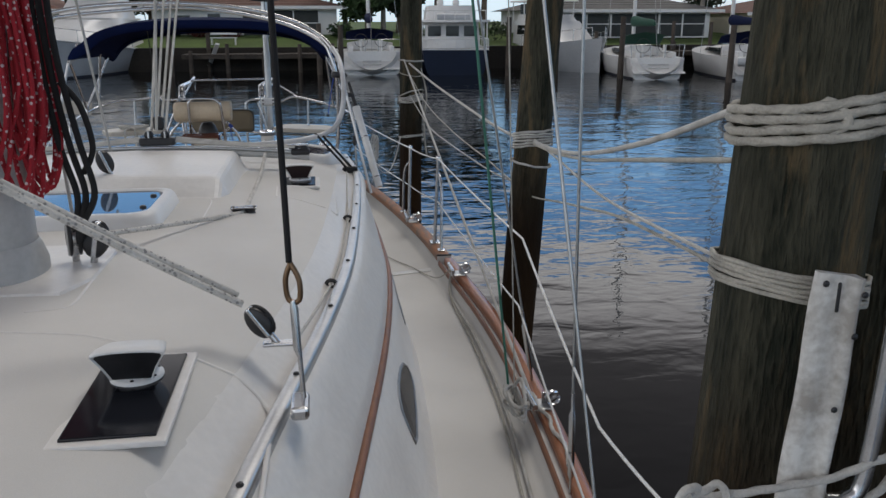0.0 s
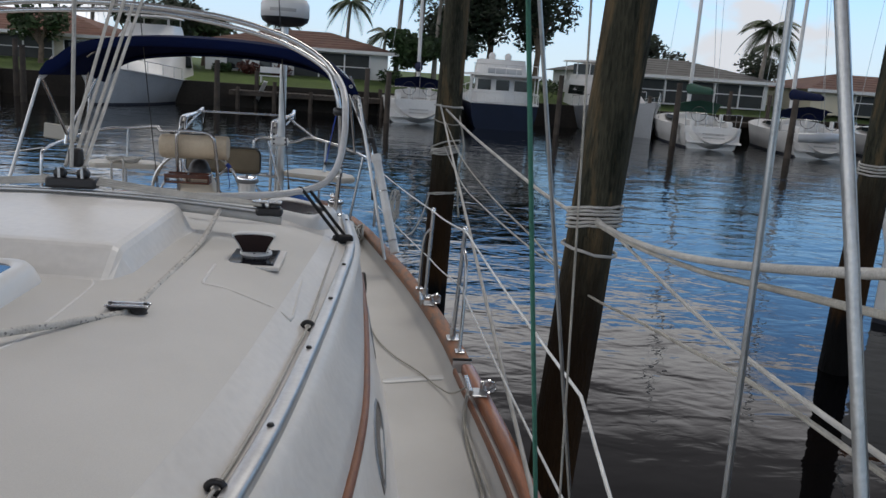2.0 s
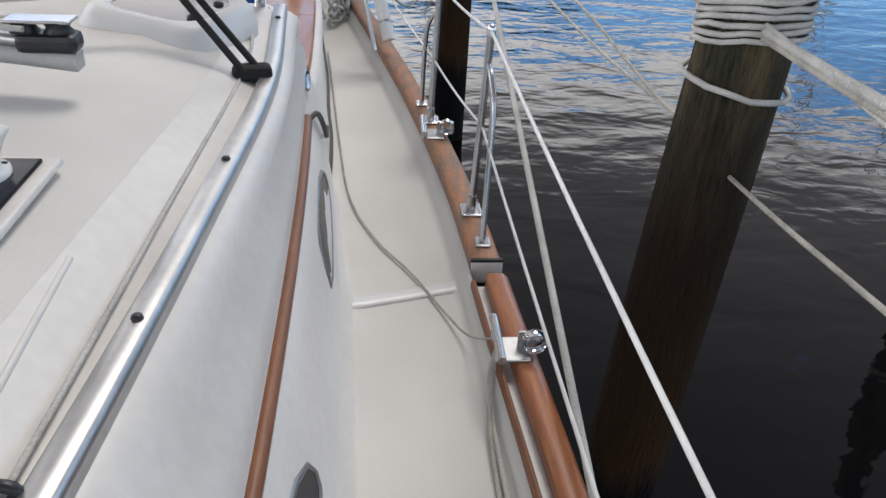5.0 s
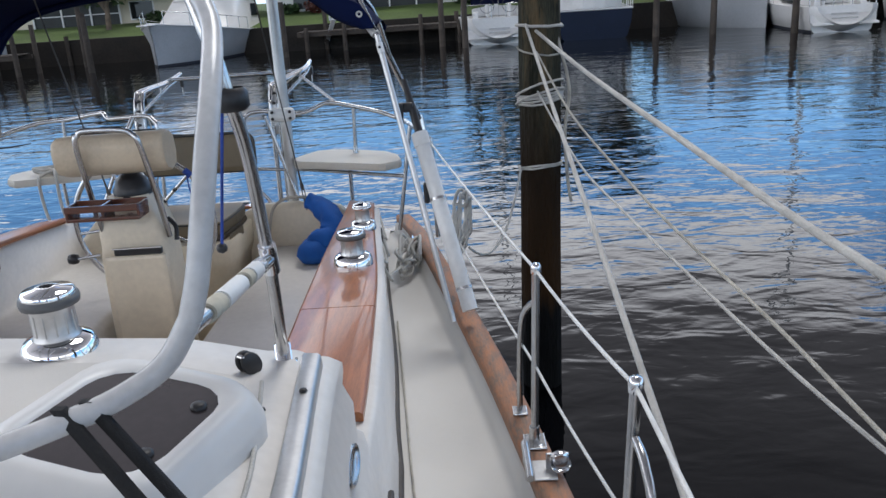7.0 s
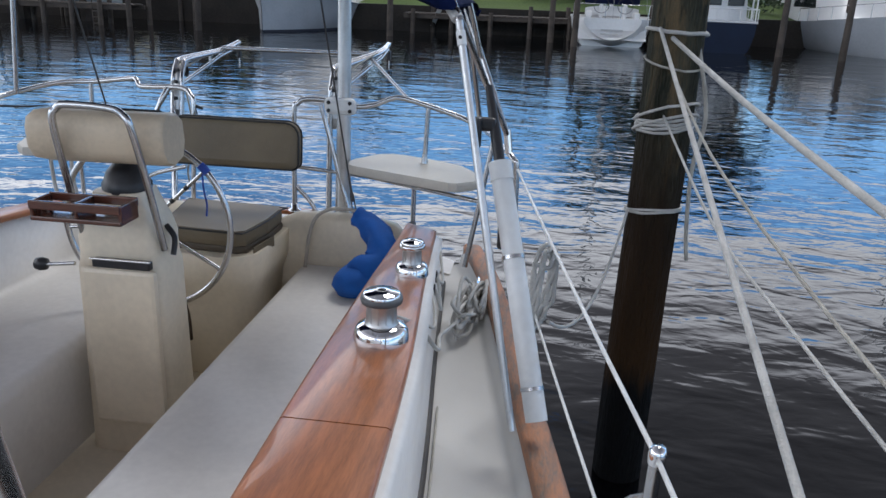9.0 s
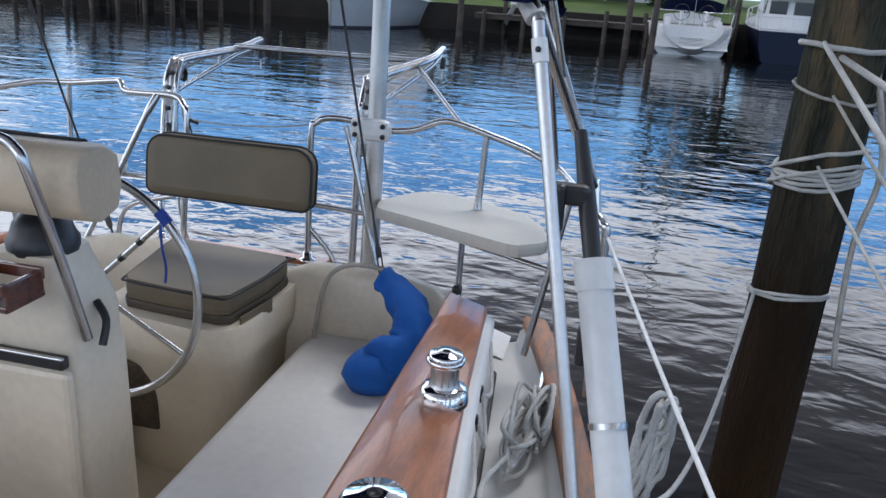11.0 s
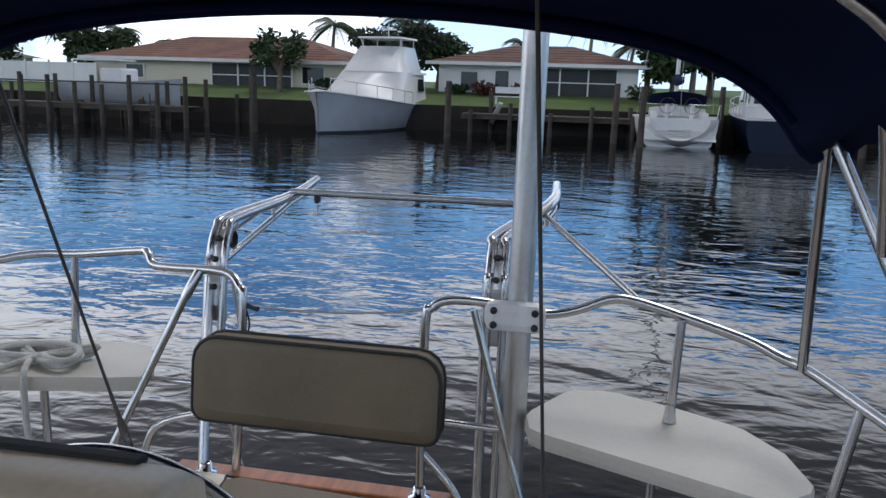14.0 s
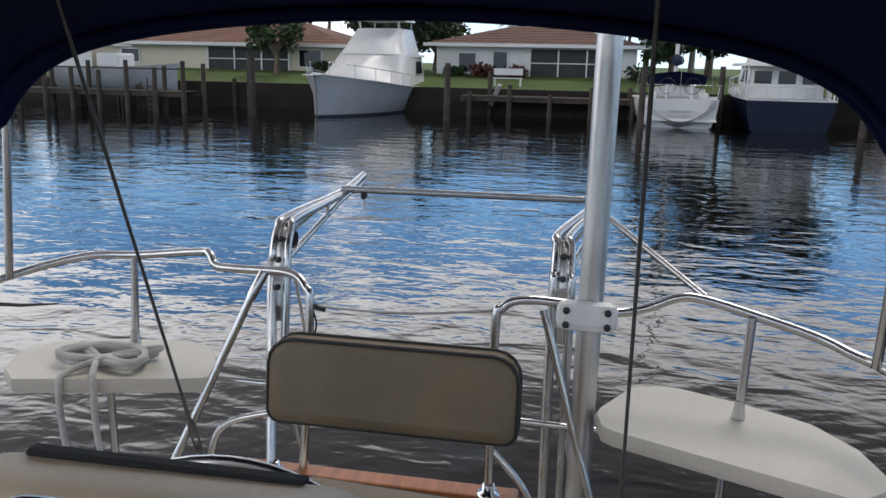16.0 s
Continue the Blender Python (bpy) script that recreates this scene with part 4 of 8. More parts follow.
def mast():
    root = thing("mast", (0, 6.4, 2.0), "grey painted aluminium mast on a moulded step", "mast")
    mb = MB()
    ell = lambda k, a: (0.105 * k * math.cos(a), 6.40 + 0.135 * k * math.sin(a))
    mb.loft([[(*ell(1, 2 * math.pi * j / 32), z) for j in range(32)] for z in (2.02, 5, 9, 14.5)], closed=True, ends=True)
    part("spar", mb, GREYPAINT, root)
    part("mast_step", MB().loft([[(*ell(k, 2 * math.pi * j / 32), z) for j in range(32)] for k, z in ((1.25, 1.98), (1.25, 2.05), (1.12, 2.10), (1.02, 2.12))], closed=True), GREYPAINT, root)
    part("partner_plinth", MB().prism([(-0.22, 6.15), (0.24, 6.15), (0.30, 6.3), (0.30, 6.62), (0.2, 6.72), (-0.22, 6.72)], 1.96, 2.018, 0.04), GEL, root)
    return root


mast()


def red_coil():
    """A hank of red and white line hung on the mast."""
    rnd = random.Random(5)
    m = mat("red_flecked_rope", (0.33, 0.012, 0.022), 0.85, var=0.2, scale=90, fine=240, bump=0.8, alt=(0.30, 0.01, 0.02))
    n, l = m.node_tree.nodes, m.node_tree.links
    v = n.new("ShaderNodeTexVoronoi")
    v.inputs["Scale"].default_value = 55
    tc = n.new("ShaderNodeTexCoord")
    l.new(tc.outputs["Object"], v.inputs["Vector"])
    r = n.new("ShaderNodeValToRGB")
    r.color_ramp.elements[0].position, r.color_ramp.elements[0].color = 0.22, (1, 1, 1, 1)
    r.color_ramp.elements[1].position, r.color_ramp.elements[1].color = 0.28, (0, 0, 0, 1)
    l.new(v.outputs["Distance"], r.inputs["Fac"])
    b = n["Principled BSDF"]
    old = b.inputs["Base Color"].links[0].from_socket
    mx = n.new("ShaderNodeMixRGB")
    mx.inputs[2].default_value = (0.6, 0.5, 0.5, 1)
    l.new(r.outputs["Color"], mx.inputs["Fac"])
    l.new(old, mx.inputs[1])
    l.new(mx.outputs["Color"], b.inputs["Base Color"])
    root = thing("rope_hank", (0.12, 6.33, 2.3), "red rope with white flecks coiled on the mast", "rope")
    for i in range(26):
        a = rnd.uniform(-1.2, 1.4)
        x, y = 0.03 + 0.16 * math.cos(a) + rnd.uniform(-0.02, 0.02), 6.37 + 0.19 * math.sin(a) - 0.06
        zb = 2.30 + rnd.uniform(-0.02, 0.18)
        w = rnd.uniform(0.02, 0.05)
        pts = smooth_path([(x - w * 0.3, y, 3.05), (x - w, y + 0.01, 2.7), (x - w, y - 0.01, zb + 0.12), (x, y - 0.02, zb), (x + w, y - 0.01, zb + 0.12), (x + w, y + 0.01, 2.7), (x + w * 0.3, y, 3.05)], 5)
        part("strand", MB().tube(pts, 0.0075, 6), m, root)
    return root


red_coil()
r = thing("halyard_strap", (0.23, 6.35, 2.3), "black halyard bundle hanging beside the mast", "rope")
for dx in (0, 0.022, 0.045):
    part("strand", MB().tube(smooth_path([(0.20 + dx, 6.36, 3.2), (0.215 + dx, 6.32, 2.75), (0.235 + dx * 1.3, 6.33, 2.45), (0.26 + dx * 1.2, 6.36, 2.28), (0.24 + dx * 0.5, 6.40, 2.18), (0.22, 6.46, 2.09)], 6), 0.011, 6), WEB, r)
part("loop", MB().tube(smooth_path([(0.26, 6.33, 2.62), (0.31, 6.33, 2.55), (0.33, 6.34, 2.42), (0.29, 6.35, 2.34)], 6), 0.010, 6), WEB, r)


# smooth gelcoat band across the side deck
for s in (1, -1):
    ss = []
    for i in range(9):
        t = i / 8
        x, y, z = 1.425 + 0.36 * t, 8.985 + 0.125 * t, DZ + 0.008 - 0.015 * t
        ss.append([(s * x, y + a, z + b) for a, b in ((-0.034, -0.006), (-0.029, 0.0012), (0.029, 0.0012), (0.034, -0.006))])
    solo("deck_band", MB().loft(ss, closed=True, ends=True), WHITE, "smooth white gelcoat band across the side deck", "deck band", kind="structure")


# ---- traveller, dodger frame and running rigging ----
def flecked(name, col):
    """Braided white rope with dark flecks."""
    m = mat(name, (0.60, 0.58, 0.54), 0.85, var=0.2, scale=12, fine=160, bump=0.7, dist=0.006)
    n, l = m.node_tree.nodes, m.node_tree.links
    v, tc, rp, mx = n.new("ShaderNodeTexVoronoi"), n.new("ShaderNodeTexCoord"), n.new("ShaderNodeValToRGB"), n.new("ShaderNodeMixRGB")
    v.inputs["Scale"].default_value = 75
    l.new(tc.outputs["Object"], v.inputs["Vector"])
    rp.color_ramp.elements[0].position, rp.color_ramp.elements[0].color = 0.24, (1, 1, 1, 1)
    rp.color_ramp.elements[1].position, rp.color_ramp.elements[1].color = 0.36, (0, 0, 0, 1)
    l.new(v.outputs["Distance"], rp.inputs["Fac"])
    b = n["Principled BSDF"]
    old = b.inputs["Base Color"].links[0].from_socket
    mx.inputs[2].default_value = (*col, 1)
    l.new(rp.outputs["Color"], mx.inputs["Fac"])
    l.new(old, mx.inputs[1])
    l.new(mx.outputs["Color"], b.inputs["Base Color"])
    return m


FLECK = flecked("flecked_rope", (0.27, 0.26, 0.25))



def traveller():
    root = thing("mainsheet_traveller", (0, 8.52, 2.05), "mainsheet traveller with black car across the cabin top", "traveller")
    ty = lambda x: 8.52 - 0.045 * (x / 0.95) ** 2
    tz = lambda x: 2.075 - 0.045 * (x / 0.95) ** 2
    part("beam", MB().loft([[(x, ty(x) + a, tz(x) + b) for a, b in ((-0.022, -0.018), (-0.022, 0.012), (0.022, 0.012), (0.022, -0.018))] for x in steps(-0.95, 0.95, 0.1)], closed=True, ends=True), GREYPAINT, root)
    part("rail", MB().loft([[(x, ty(x) + a, tz(x) + 0.012 + b) for a, b in ((-0.012, 0), (-0.015, 0.02), (0.015, 0.02), (0.012, 0))] for x in steps(-0.95, 0.95, 0.1)], closed=True, ends=True), ALU, root)
    for s in (1, -1):
        for x in (0.30,):
            part("foot", MB().box((s * x, ty(x), tz(x) - 0.045), (0.05, 0.045, 0.09), r=0.01), BLACK, root)
        part("end_block", MB().box((s * 0.90, ty(0.9), 2.062), (0.11, 0.06, 0.036), r=0.012), BLACK, root)
        for k in (-0.03, 0.03):
            part("end_sheave", MB().lathe([(0.028, 0), (0.02, 0.01), (0.028, 0.02)], (s * 0.89 + k, ty(0.9), 2.08), 14), BLACK, root)
        part("end_plate", MB().box((s * 0.89, ty(0.9), 2.102), (0.12, 0.05, 0.006), r=0.002), STEEL, root)
        for k in range(4):
            part("control_line", MB().tube(sag((s * 0.87, ty(0.9) - 0.03 + k * 0.018, 2.092), (0.10 + s * 0.10, 8.50 + k * 0.014, 2.135 + 0.006 * k), 0.006, 6), 0.0062, 6), ROPE, root, "thin white control line")
    car = part("car", MB().box((0.10, 8.52, 2.135), (0.2, 0.075, 0.045), r=0.012), BLACK, root, "black traveller car")
    for k in (-0.045, 0.045):
        part("car_sheave", MB().lathe([(0.0001, -0.012), (0.024, -0.012), (0.021, 0), (0.024, 0.012), (0.0001, 0.012)], (0.10 + k, 8.51, 2.172), 16, Matrix.Rotation(radians(90), 4, 'X')), BLACK, car)
        part("car_strap", MB().box((0.10 + k, 8.495, 2.172), (0.012, 0.006, 0.05), r=0.002), STEEL, car)
    tackle = part("sheet_block", MB().box((0.108, 8.54, 2.235), (0.06, 0.035, 0.08), r=0.015), BLACK, car, "black sheet block")
    return root


traveller()
r = thing("boom", (0, 9.0, 4.3), "grey aluminium boom above the cabin", "boom")
part("spar", MB().tube([(0, 6.5, 4.25), (0, 11.4, 4.35)], 0.085, 16), GREYPAINT, r)
for a, b in (((0.07, 8.53, 2.2), (-0.16, 11.2, 4.25)), ((0.095, 8.54, 2.2), (-0.08, 11.25, 4.25)), ((0.12, 8.54, 2.2), (0.0, 11.3, 4.25)), ((0.145, 8.53, 2.2), (0.08, 11.25, 4.25)), ((0.10, 8.51, 2.2), (0.36, 8.05, 4.25))):
    rope("mainsheet", [a, b], 0.008, ROPE, "white mainsheet fall running up to the boom", "rope", "mainsheet falls")
rope("topping_line", [(0.03, 7.75, 2.2), (-0.05, 7.2, 4.25)], 0.006, ROPE, "thin white flecked line from a deck block", "rope", "mast lines")
rope("topping_line", [(0.20, 6.50, 2.12), (-0.02, 6.9, 4.2)], 0.006, ROPE, "thin white flecked line from a deck block", "rope", "mast lines")
rope("control_line", smooth_path([(0.24, 6.5, 2.10), (0.45, 6.88, 2.04), (0.63, 7.2, 1.995), (0.675, 7.28, 1.992), (0.68, 7.6, 1.985), (0.685, 7.95, 1.985), (0.69, 8.2, 2.0), (0.70, 8.46, 2.06)], 6), 0.010, FLECK, "flecked control line led aft across the cabin top", "rope")
for dz in (0, 0.02):
    rope("vang_line", sag((0.80 - dz * 0.6, 5.805 + dz, 2.075 + dz), (-0.05 - dz, 5.7, 2.65 + dz), 0.012), 0.010, FLECK, "thick white flecked line from a deck block to the mast", "rope", "vang lines")
pts = [(TRACK_X(y) - 0.036, y, EDGE_Z(y) + 0.022) for y in steps(6.555, 7.56, 0.2)]
rope("furling_line", smooth_path([(0.93, 5.75, 1.98), (0.99, 6.15, 1.93)] + pts + [(TRACK_X(8.2) - 0.055, 8.2, 1.87), (TRACK_X(9.0) - 0.06, 9.0, 1.865), (TRACK_X(9.45) - 0.085, 9.45, 1.875)], 4), 0.0045, ROPE, "thin white furling line along the track", "rope")


def dodger():
    root = thing("dodger_frame", (0, 9.3, 1.9), "bare stainless dodger frame without its canvas", "dodger")
    low = smooth_path([(-1.12, 9.02, 2.15), (-1.0, 8.95, 2.085), (-0.8, 8.86, 2.07), (-0.3, 8.76, 2.055), (0.2, 8.76, 2.05), (0.6, 8.80, 2.06), (0.85, 8.87, 2.068), (1.0, 8.95, 2.085), (1.07, 8.99, 2.105), (1.115, 9.01, 2.135), (1.15, 9.025, 2.19)], 7)
    part("front_tube", MB().tube(low, 0.0165, 12), TUBEVINYL, root, "pale grey vinyl covered front tube")
    up = smooth_path([(1.15, 9.025, 2.19), (1.168, 9.03, 2.25), (1.18, 9.06, 2.34), (1.181, 9.11, 2.41), (1.174, 9.21, 2.50), (1.155, 9.31, 2.565), (1.12, 9.38, 2.62)], 7)
    part("upright_tube", MB().tube(up, 0.0165, 14), TUBEVINYL, root, "pale covered upright tube")
    arch = smooth_path([(1.12, 9.38, 2.62), (1.04, 9.44, 2.70), (0.85, 9.48, 2.80), (0.5, 9.5, 2.88), (0, 9.5, 2.91), (-0.5, 9.5, 2.88), (-0.85, 9.48, 2.80), (-1.04, 9.44, 2.70), (-1.155, 9.31, 2.565), (-1.18, 9.1, 2.4), (-1.15, 9.03, 2.19), (-1.12, 9.02, 2.15)], 7)
    part("arch_tube", MB().tube(arch, 0.015, 10), STEEL, root)
    part("aft_tube", MB().tube(smooth_path([(1.122, 9.61, 1.86), (1.138, 9.545, 1.95), (1.148, 9.50, 2.083), (1.149, 9.474, 2.20), (1.148, 9.442, 2.341), (1.140, 9.40, 2.45), (1.115, 9.41, 2.55), (1.05, 9.45, 2.66), (0.8, 9.52, 2.78), (0.4, 9.55, 2.86), (0, 9.55, 2.88), (-0.8, 9.52, 2.79), (-1.1, 9.42, 2.56), (-1.15, 9.47, 2.2), (-1.12, 9.61, 1.86)], 7), 0.0125, 12), STEEL, root)
    for s in (1, -1):
        part("foot", MB().lathe([(0.03, 0), (0.03, 0.008), (0.018, 0.012), (0.018, 0.05), (0.0001, 0.05)], (s * 1.122, 9.61, 1.835), 14), CHROME, root)
    ba, bb = Vector((1.145, 9.03, 2.172)), Vector((1.147, 9.495, 2.118))
    part("brace_tube", MB().tube([ba, bb], 0.0125, 10), STEEL, root)
    for t0, t1, m, lb in ((0.16, 0.30, FOAM, "wrapped foam pad"), (0.32, 0.56, PVC, "white tape wrap"), (0.60, 0.66, FOAM, "yellowed tape"), (0.68, 0.80, PVC, "white tape wrap")):
        part("pad", MB().tube([ba.lerp(bb, t0), ba.lerp(bb, t1)], 0.0165, 12), m, root, lb)
    part("brace_end", MB().tube([ba.lerp(bb, 0.86), bb], 0.0165, 12), CHROME, root)
    part("clamp", MB().lathe([(0.026, -0.02), (0.034, -0.012), (0.034, 0.012), (0.026, 0.02)], (1.141, 9.405, 2.44), 14), BLACK, root, "black rubber clamp")
    part("corner_clamp", MB().tube([(1.149, 9.50, 2.09), (1.150, 9.483, 2.15)], 0.018, 10), CHROME, root)
    for o in (0, 0.03):
        part("strap", MB().loft([[tuple(Vector(a).lerp(Vector(b), t) + Vector(d)) for d in ((-0.009, -0.006, 0), (0.009, -0.006, 0), (0.009, 0.006, 0), (-0.009, 0.006, 0))] for t in (0, 0.5, 1) for a, b in (((0.985 + o, 8.945 + o * 0.6, 2.105), (1.18 + o, 8.86 + o, 1.885)),)], closed=True, ends=True), WEB, root, "black webbing strap")
    part("strap_lashing", MB().box((1.198, 8.885, 1.873), (0.095, 0.055, 0.04), Matrix.Rotation(radians(12), 4, 'Z'), 0.014), WEB, root, "black lashing round the track")
    return root


dodger()


def winch(x, y, z, r, h, label="chrome two-speed sheet winch", group="winches"):
    root = thing("sheet_winch", (x, y, z), label, "winch", group)
    part("base", MB().lathe([(r * 1.32, 0), (r * 1.32, h * 0.05), (r * 1.26, h * 0.22), (r * 1.12, h * 0.30), (r * 0.82, h * 0.34)], (x, y, z), 32), CHROME, root)
    drum = part("drum", MB().lathe([(r * 0.80, h * 0.34), (r * 0.72, h * 0.40), (r * 0.70, h * 0.66), (r * 0.76, h * 0.76)], (x, y, z), 32), ALU, root, "satin drum")
    for k in range(12):
        a = 2 * math.pi * k / 12
        part("drum_rib", MB().tube([(x + r * 0.715 * math.cos(a), y + r * 0.715 * math.sin(a), z + h * 0.40), (x + r * 0.70 * math.cos(a), y + r * 0.70 * math.sin(a), z + h * 0.68)], 0.0022, 5), ALU, drum)
    part("stripper", MB().lathe([(r * 0.74, h * 0.75), (r * 0.97, h * 0.77), (r * 1.0, h * 0.83), (r * 0.97, h * 0.88), (r * 0.7, h * 0.89)], (x, y, z), 32), STRIPPER if r > 0.06 else CHROME, root, "grey ribbed stripper ring" if r > 0.06 else "")
    part("cap", MB().lathe([(r * 0.90, h * 0.885), (r * 0.90, h * 0.93), (r * 0.82, h * 0.965), (r * 0.42, h * 0.985), (r * 0.36, h * 1.0), (r * 0.22, h * 1.0)], (x, y, z), 32), CHROME, root)
    part("handle_socket", MB().lathe([(r * 0.225, h * 1.0), (r * 0.2, h * 0.965), (0.0001, h * 0.965)], (x, y, z), 12), BLACK, root, "dark star socket")
    return root


winch(0.645, 9.59, 1.885, 0.062, 0.17, "chrome winch with grey drum on the cabin top")
winch(1.075, 11.13, COAM_Z(11.13) + 0.02, 0.062, 0.155, "large chrome sheet winch on the teak coaming")
winch(1.045, 11.80, COAM_Z(11.8) + 0.02, 0.048, 0.135, "small chrome winch on the teak coaming")
block(1.088, 9.563, 1.838, (-0.5, -0.75), s=0.6)


# ---- lifelines and rail fittings ----
def stanchion(y, top, lean=0.0, loop=None, z0=None):
    x = RAIL_OUT(y) - 0.03
    z0 = DZ + 0.105
    root = thing("stanchion", (x, y, z0), "stainless lifeline stanchion on the teak toe rail", "stanchion", "stanchions")
    part("post", MB().tube([(x, y, z0), (x + lean, y + 0.01, top)], 0.0125, 10), STEEL, root)
    part("cap", MB().lathe([(0.015, -0.02), (0.016, 0.0), (0.012, 0.012), (0.0001, 0.014)], (x + lean, y + 0.01, top), 12), CHROME, root)
    part("foot_plate", MB().box((x, y, z0 + 0.004), (0.07, 0.09, 0.01), r=0.004), STEEL, root)
    part("socket", MB().tube([(x, y, z0), (x, y, z0 + 0.06)], 0.017, 10), STEEL, root)
    for dy in (-0.03, 0.03):
        part("screw", MB().lathe([(0.007, 0), (0.005, 0.004), (0.0001, 0.004)], (x + 0.015, y + dy, z0 + 0.008), 8), CHROME, root)
    if loop:
        yl = y + loop
        xl = RAIL_OUT(yl) - 0.03
        zt = top - 0.13
        part("gate_brace", MB().tube(smooth_path([(xl, yl, z0), (xl + lean * 0.5, yl - loop * 0.35, zt - 0.1), (x + lean * 0.8 + 0.005, y + loop * 0.35, zt), (x + lean * 0.8, y + loop * 0.08, zt + 0.02)], 6), 0.010, 8), STEEL, root)
        part("brace_foot", MB().box((xl, yl, z0 + 0.004), (0.05, 0.06, 0.01), r=0.004), STEEL, root)
    return (x + lean, y + 0.01, top)


T0 = stanchion(5.0, 1.80, 0.0)
T1 = (1.872, 7.035, 1.89)
T2 = stanchion(9.40, 1.85, 0.03, loop=-0.22)
T3 = stanchion(10.23, 1.805, 0.02, loop=0.2)
END = (1.39, 12.42, 1.80)
for name, dz, rr in (("upper", -0.01, 0.0048), ("lower", -0.32, 0.0042)):
    pts = [(p[0] - (0.01 if dz < -0.1 else 0), p[1], p[2] + dz) for p in ((1.0, 1.5, 1.9), T0, (1.80, 5.8, 1.645), T1, T2, T3, END)]
    allp = []
    for a, b in zip(pts, pts[1:]):
        allp += sag(a, b, 0.012, 6)[:-1]
    rope("lifeline", allp + [pts[-1]], rr, LIFEL, "white vinyl covered wire lifeline", "lifeline", "lifelines")
for s in (-1,):
    for y in (5.0, 7.0, 9.4, 10.23):
        x = RAIL_OUT(y) - 0.03
        r = thing("stanchion", (-x, y, DZ + 0.105), "stainless lifeline stanchion on the teak toe rail", "stanchion", "stanchions")
        part("post", MB().tube([(-x, y, DZ + 0.1), (-x, y, 1.86)], 0.0125, 8), STEEL, r)
    rope("lifeline", [(-(RAIL_OUT(y) - 0.03), y, 1.85) for y in (5.0, 7.0, 9.4, 10.23, 12.1)], 0.0048, LIFEL, "white vinyl covered wire lifeline", "lifeline", "lifelines")


def mooring_chock(y, name="mooring_chock"):
    x = RAIL_OUT(y) - 0.05
    z = DZ + 0.105
    root = thing(name, (x, y, z), "chrome roller chock on the toe rail", "chock", "chocks")
    part("base", MB().box((x + 0.01, y, z + 0.004), (0.07, 0.10, 0.010), r=0.004), ALU, root)
    part("roller", MB().lathe([(0.030, -0.014), (0.022, 0), (0.030, 0.014)], (x + 0.055, y - 0.02, z + 0.045), 18, Matrix.Rotation(radians(90), 4, 'X')), CHROME, root)
    part("cheek", MB().box((x + 0.05, y + 0.005, z + 0.03), (0.07, 0.008, 0.06), r=0.003), STEEL, root)
    for a, b in (((x - 0.04, y - 0.05, z + 0.01), (x - 0.04, y - 0.05, z + 0.04)), ((x - 0.04, y + 0.04, z + 0.01), (x - 0.04, y + 0.04, z + 0.04))):
        part("horn", MB().tube([a, b], 0.011, 8), STEEL, root)
    part("bar", MB().tube([(x - 0.04, y - 0.10, z + 0.045), (x - 0.04, y + 0.09, z + 0.045)], 0.012, 8), STEEL, root)
    return root


mooring_chock(8.62)
mooring_chock(10.07)
mooring_chock(6.75)
# ropes lying along the deck
rope("deck_line", smooth_path([(1.82, 8.62, 1.26), (1.76, 8.78, 1.15), (1.70, 8.94, 1.12), (1.61, 9.15, 1.12), (1.49, 9.37, 1.122), (1.39, 9.68, 1.124), (1.33, 10.17, 1.125), (1.27, 10.79, 1.126), (1.20, 11.5, 1.127)], 6), 0.004, ROPEG, "grey-white line lying slack along the side deck", "rope")
rope("jack_line", smooth_path([(1.60, 5.3, 1.13), (1.72, 6.2, 1.125), (1.79, 7.0, 1.125), (1.81, 7.8, 1.125), (1.79, 8.5, 1.13), (1.82, 8.62, 1.25)], 7), 0.008, ROPE, "white line lying against the toe rail", "rope")
rope("jack_line", smooth_path([(1.58, 5.2, 1.13), (1.69, 6.2, 1.122), (1.765, 7.0, 1.122), (1.785, 7.8, 1.122), (1.78, 8.4, 1.13), (1.81, 8.6, 1.24)], 7), 0.006, ROPEG, "thin grey line lying against the toe rail", "rope")
def tangle(cx, cy, cz, spread, n, seed, r=0.008, name="rope_coil", label="loose coil of white rope", tall=0.05, material=None):
    rnd = random.Random(seed)
    pts = []
    for i in range(n):
        a = i * 1.9 + rnd.uniform(-0.5, 0.5)
        pts.append((cx + spread[0] * math.cos(a) * rnd.uniform(0.4, 1), cy + spread[1] * math.sin(a) * rnd.uniform(0.4, 1), cz + r + rnd.uniform(0, tall) * (i / n + 0.3)))
    return rope(name, smooth_path(pts, 6), r, material or ROPE, label, "rope", k=6)


rope("rail_lashing", smooth_path([(1.86, 6.92, 1.22), (1.885, 6.82, 1.235), (1.87, 6.70, 1.24), (1.90, 6.63, 1.228), (1.88, 6.52, 1.235), (1.90, 6.42, 1.225), (1.885, 6.33, 1.23), (1.86, 6.24, 1.24)], 6), 0.008, ROPE, "white line made fast along the toe rail", "rope", laid=True)
tangle(1.78, 6.72, DZ + 0.1, (0.05, 0.16), 22, 3, 0.008, label="tangled white line round the chock", tall=0.09)
tangle(1.21, 12.22, DZ + 0.01, (0.06, 0.30), 22, 8, 0.008, label="tangled white sheets beside the cockpit coaming", tall=0.16)
r = thing("horn_cleat", (1.235, 12.62, DZ), "chrome horn cleat with a rope made fast to it", "cleat")
part("base", MB().box((1.235, 12.62, DZ + 0.012), (0.05, 0.12, 0.024), r=0.008), CHROME, r)
for dy in (-0.03, 0.03):
    part("leg", MB().tube([(1.235, 12.62 + dy, DZ + 0.02), (1.235, 12.62 + dy, DZ + 0.075)], 0.012, 10), CHROME, r)
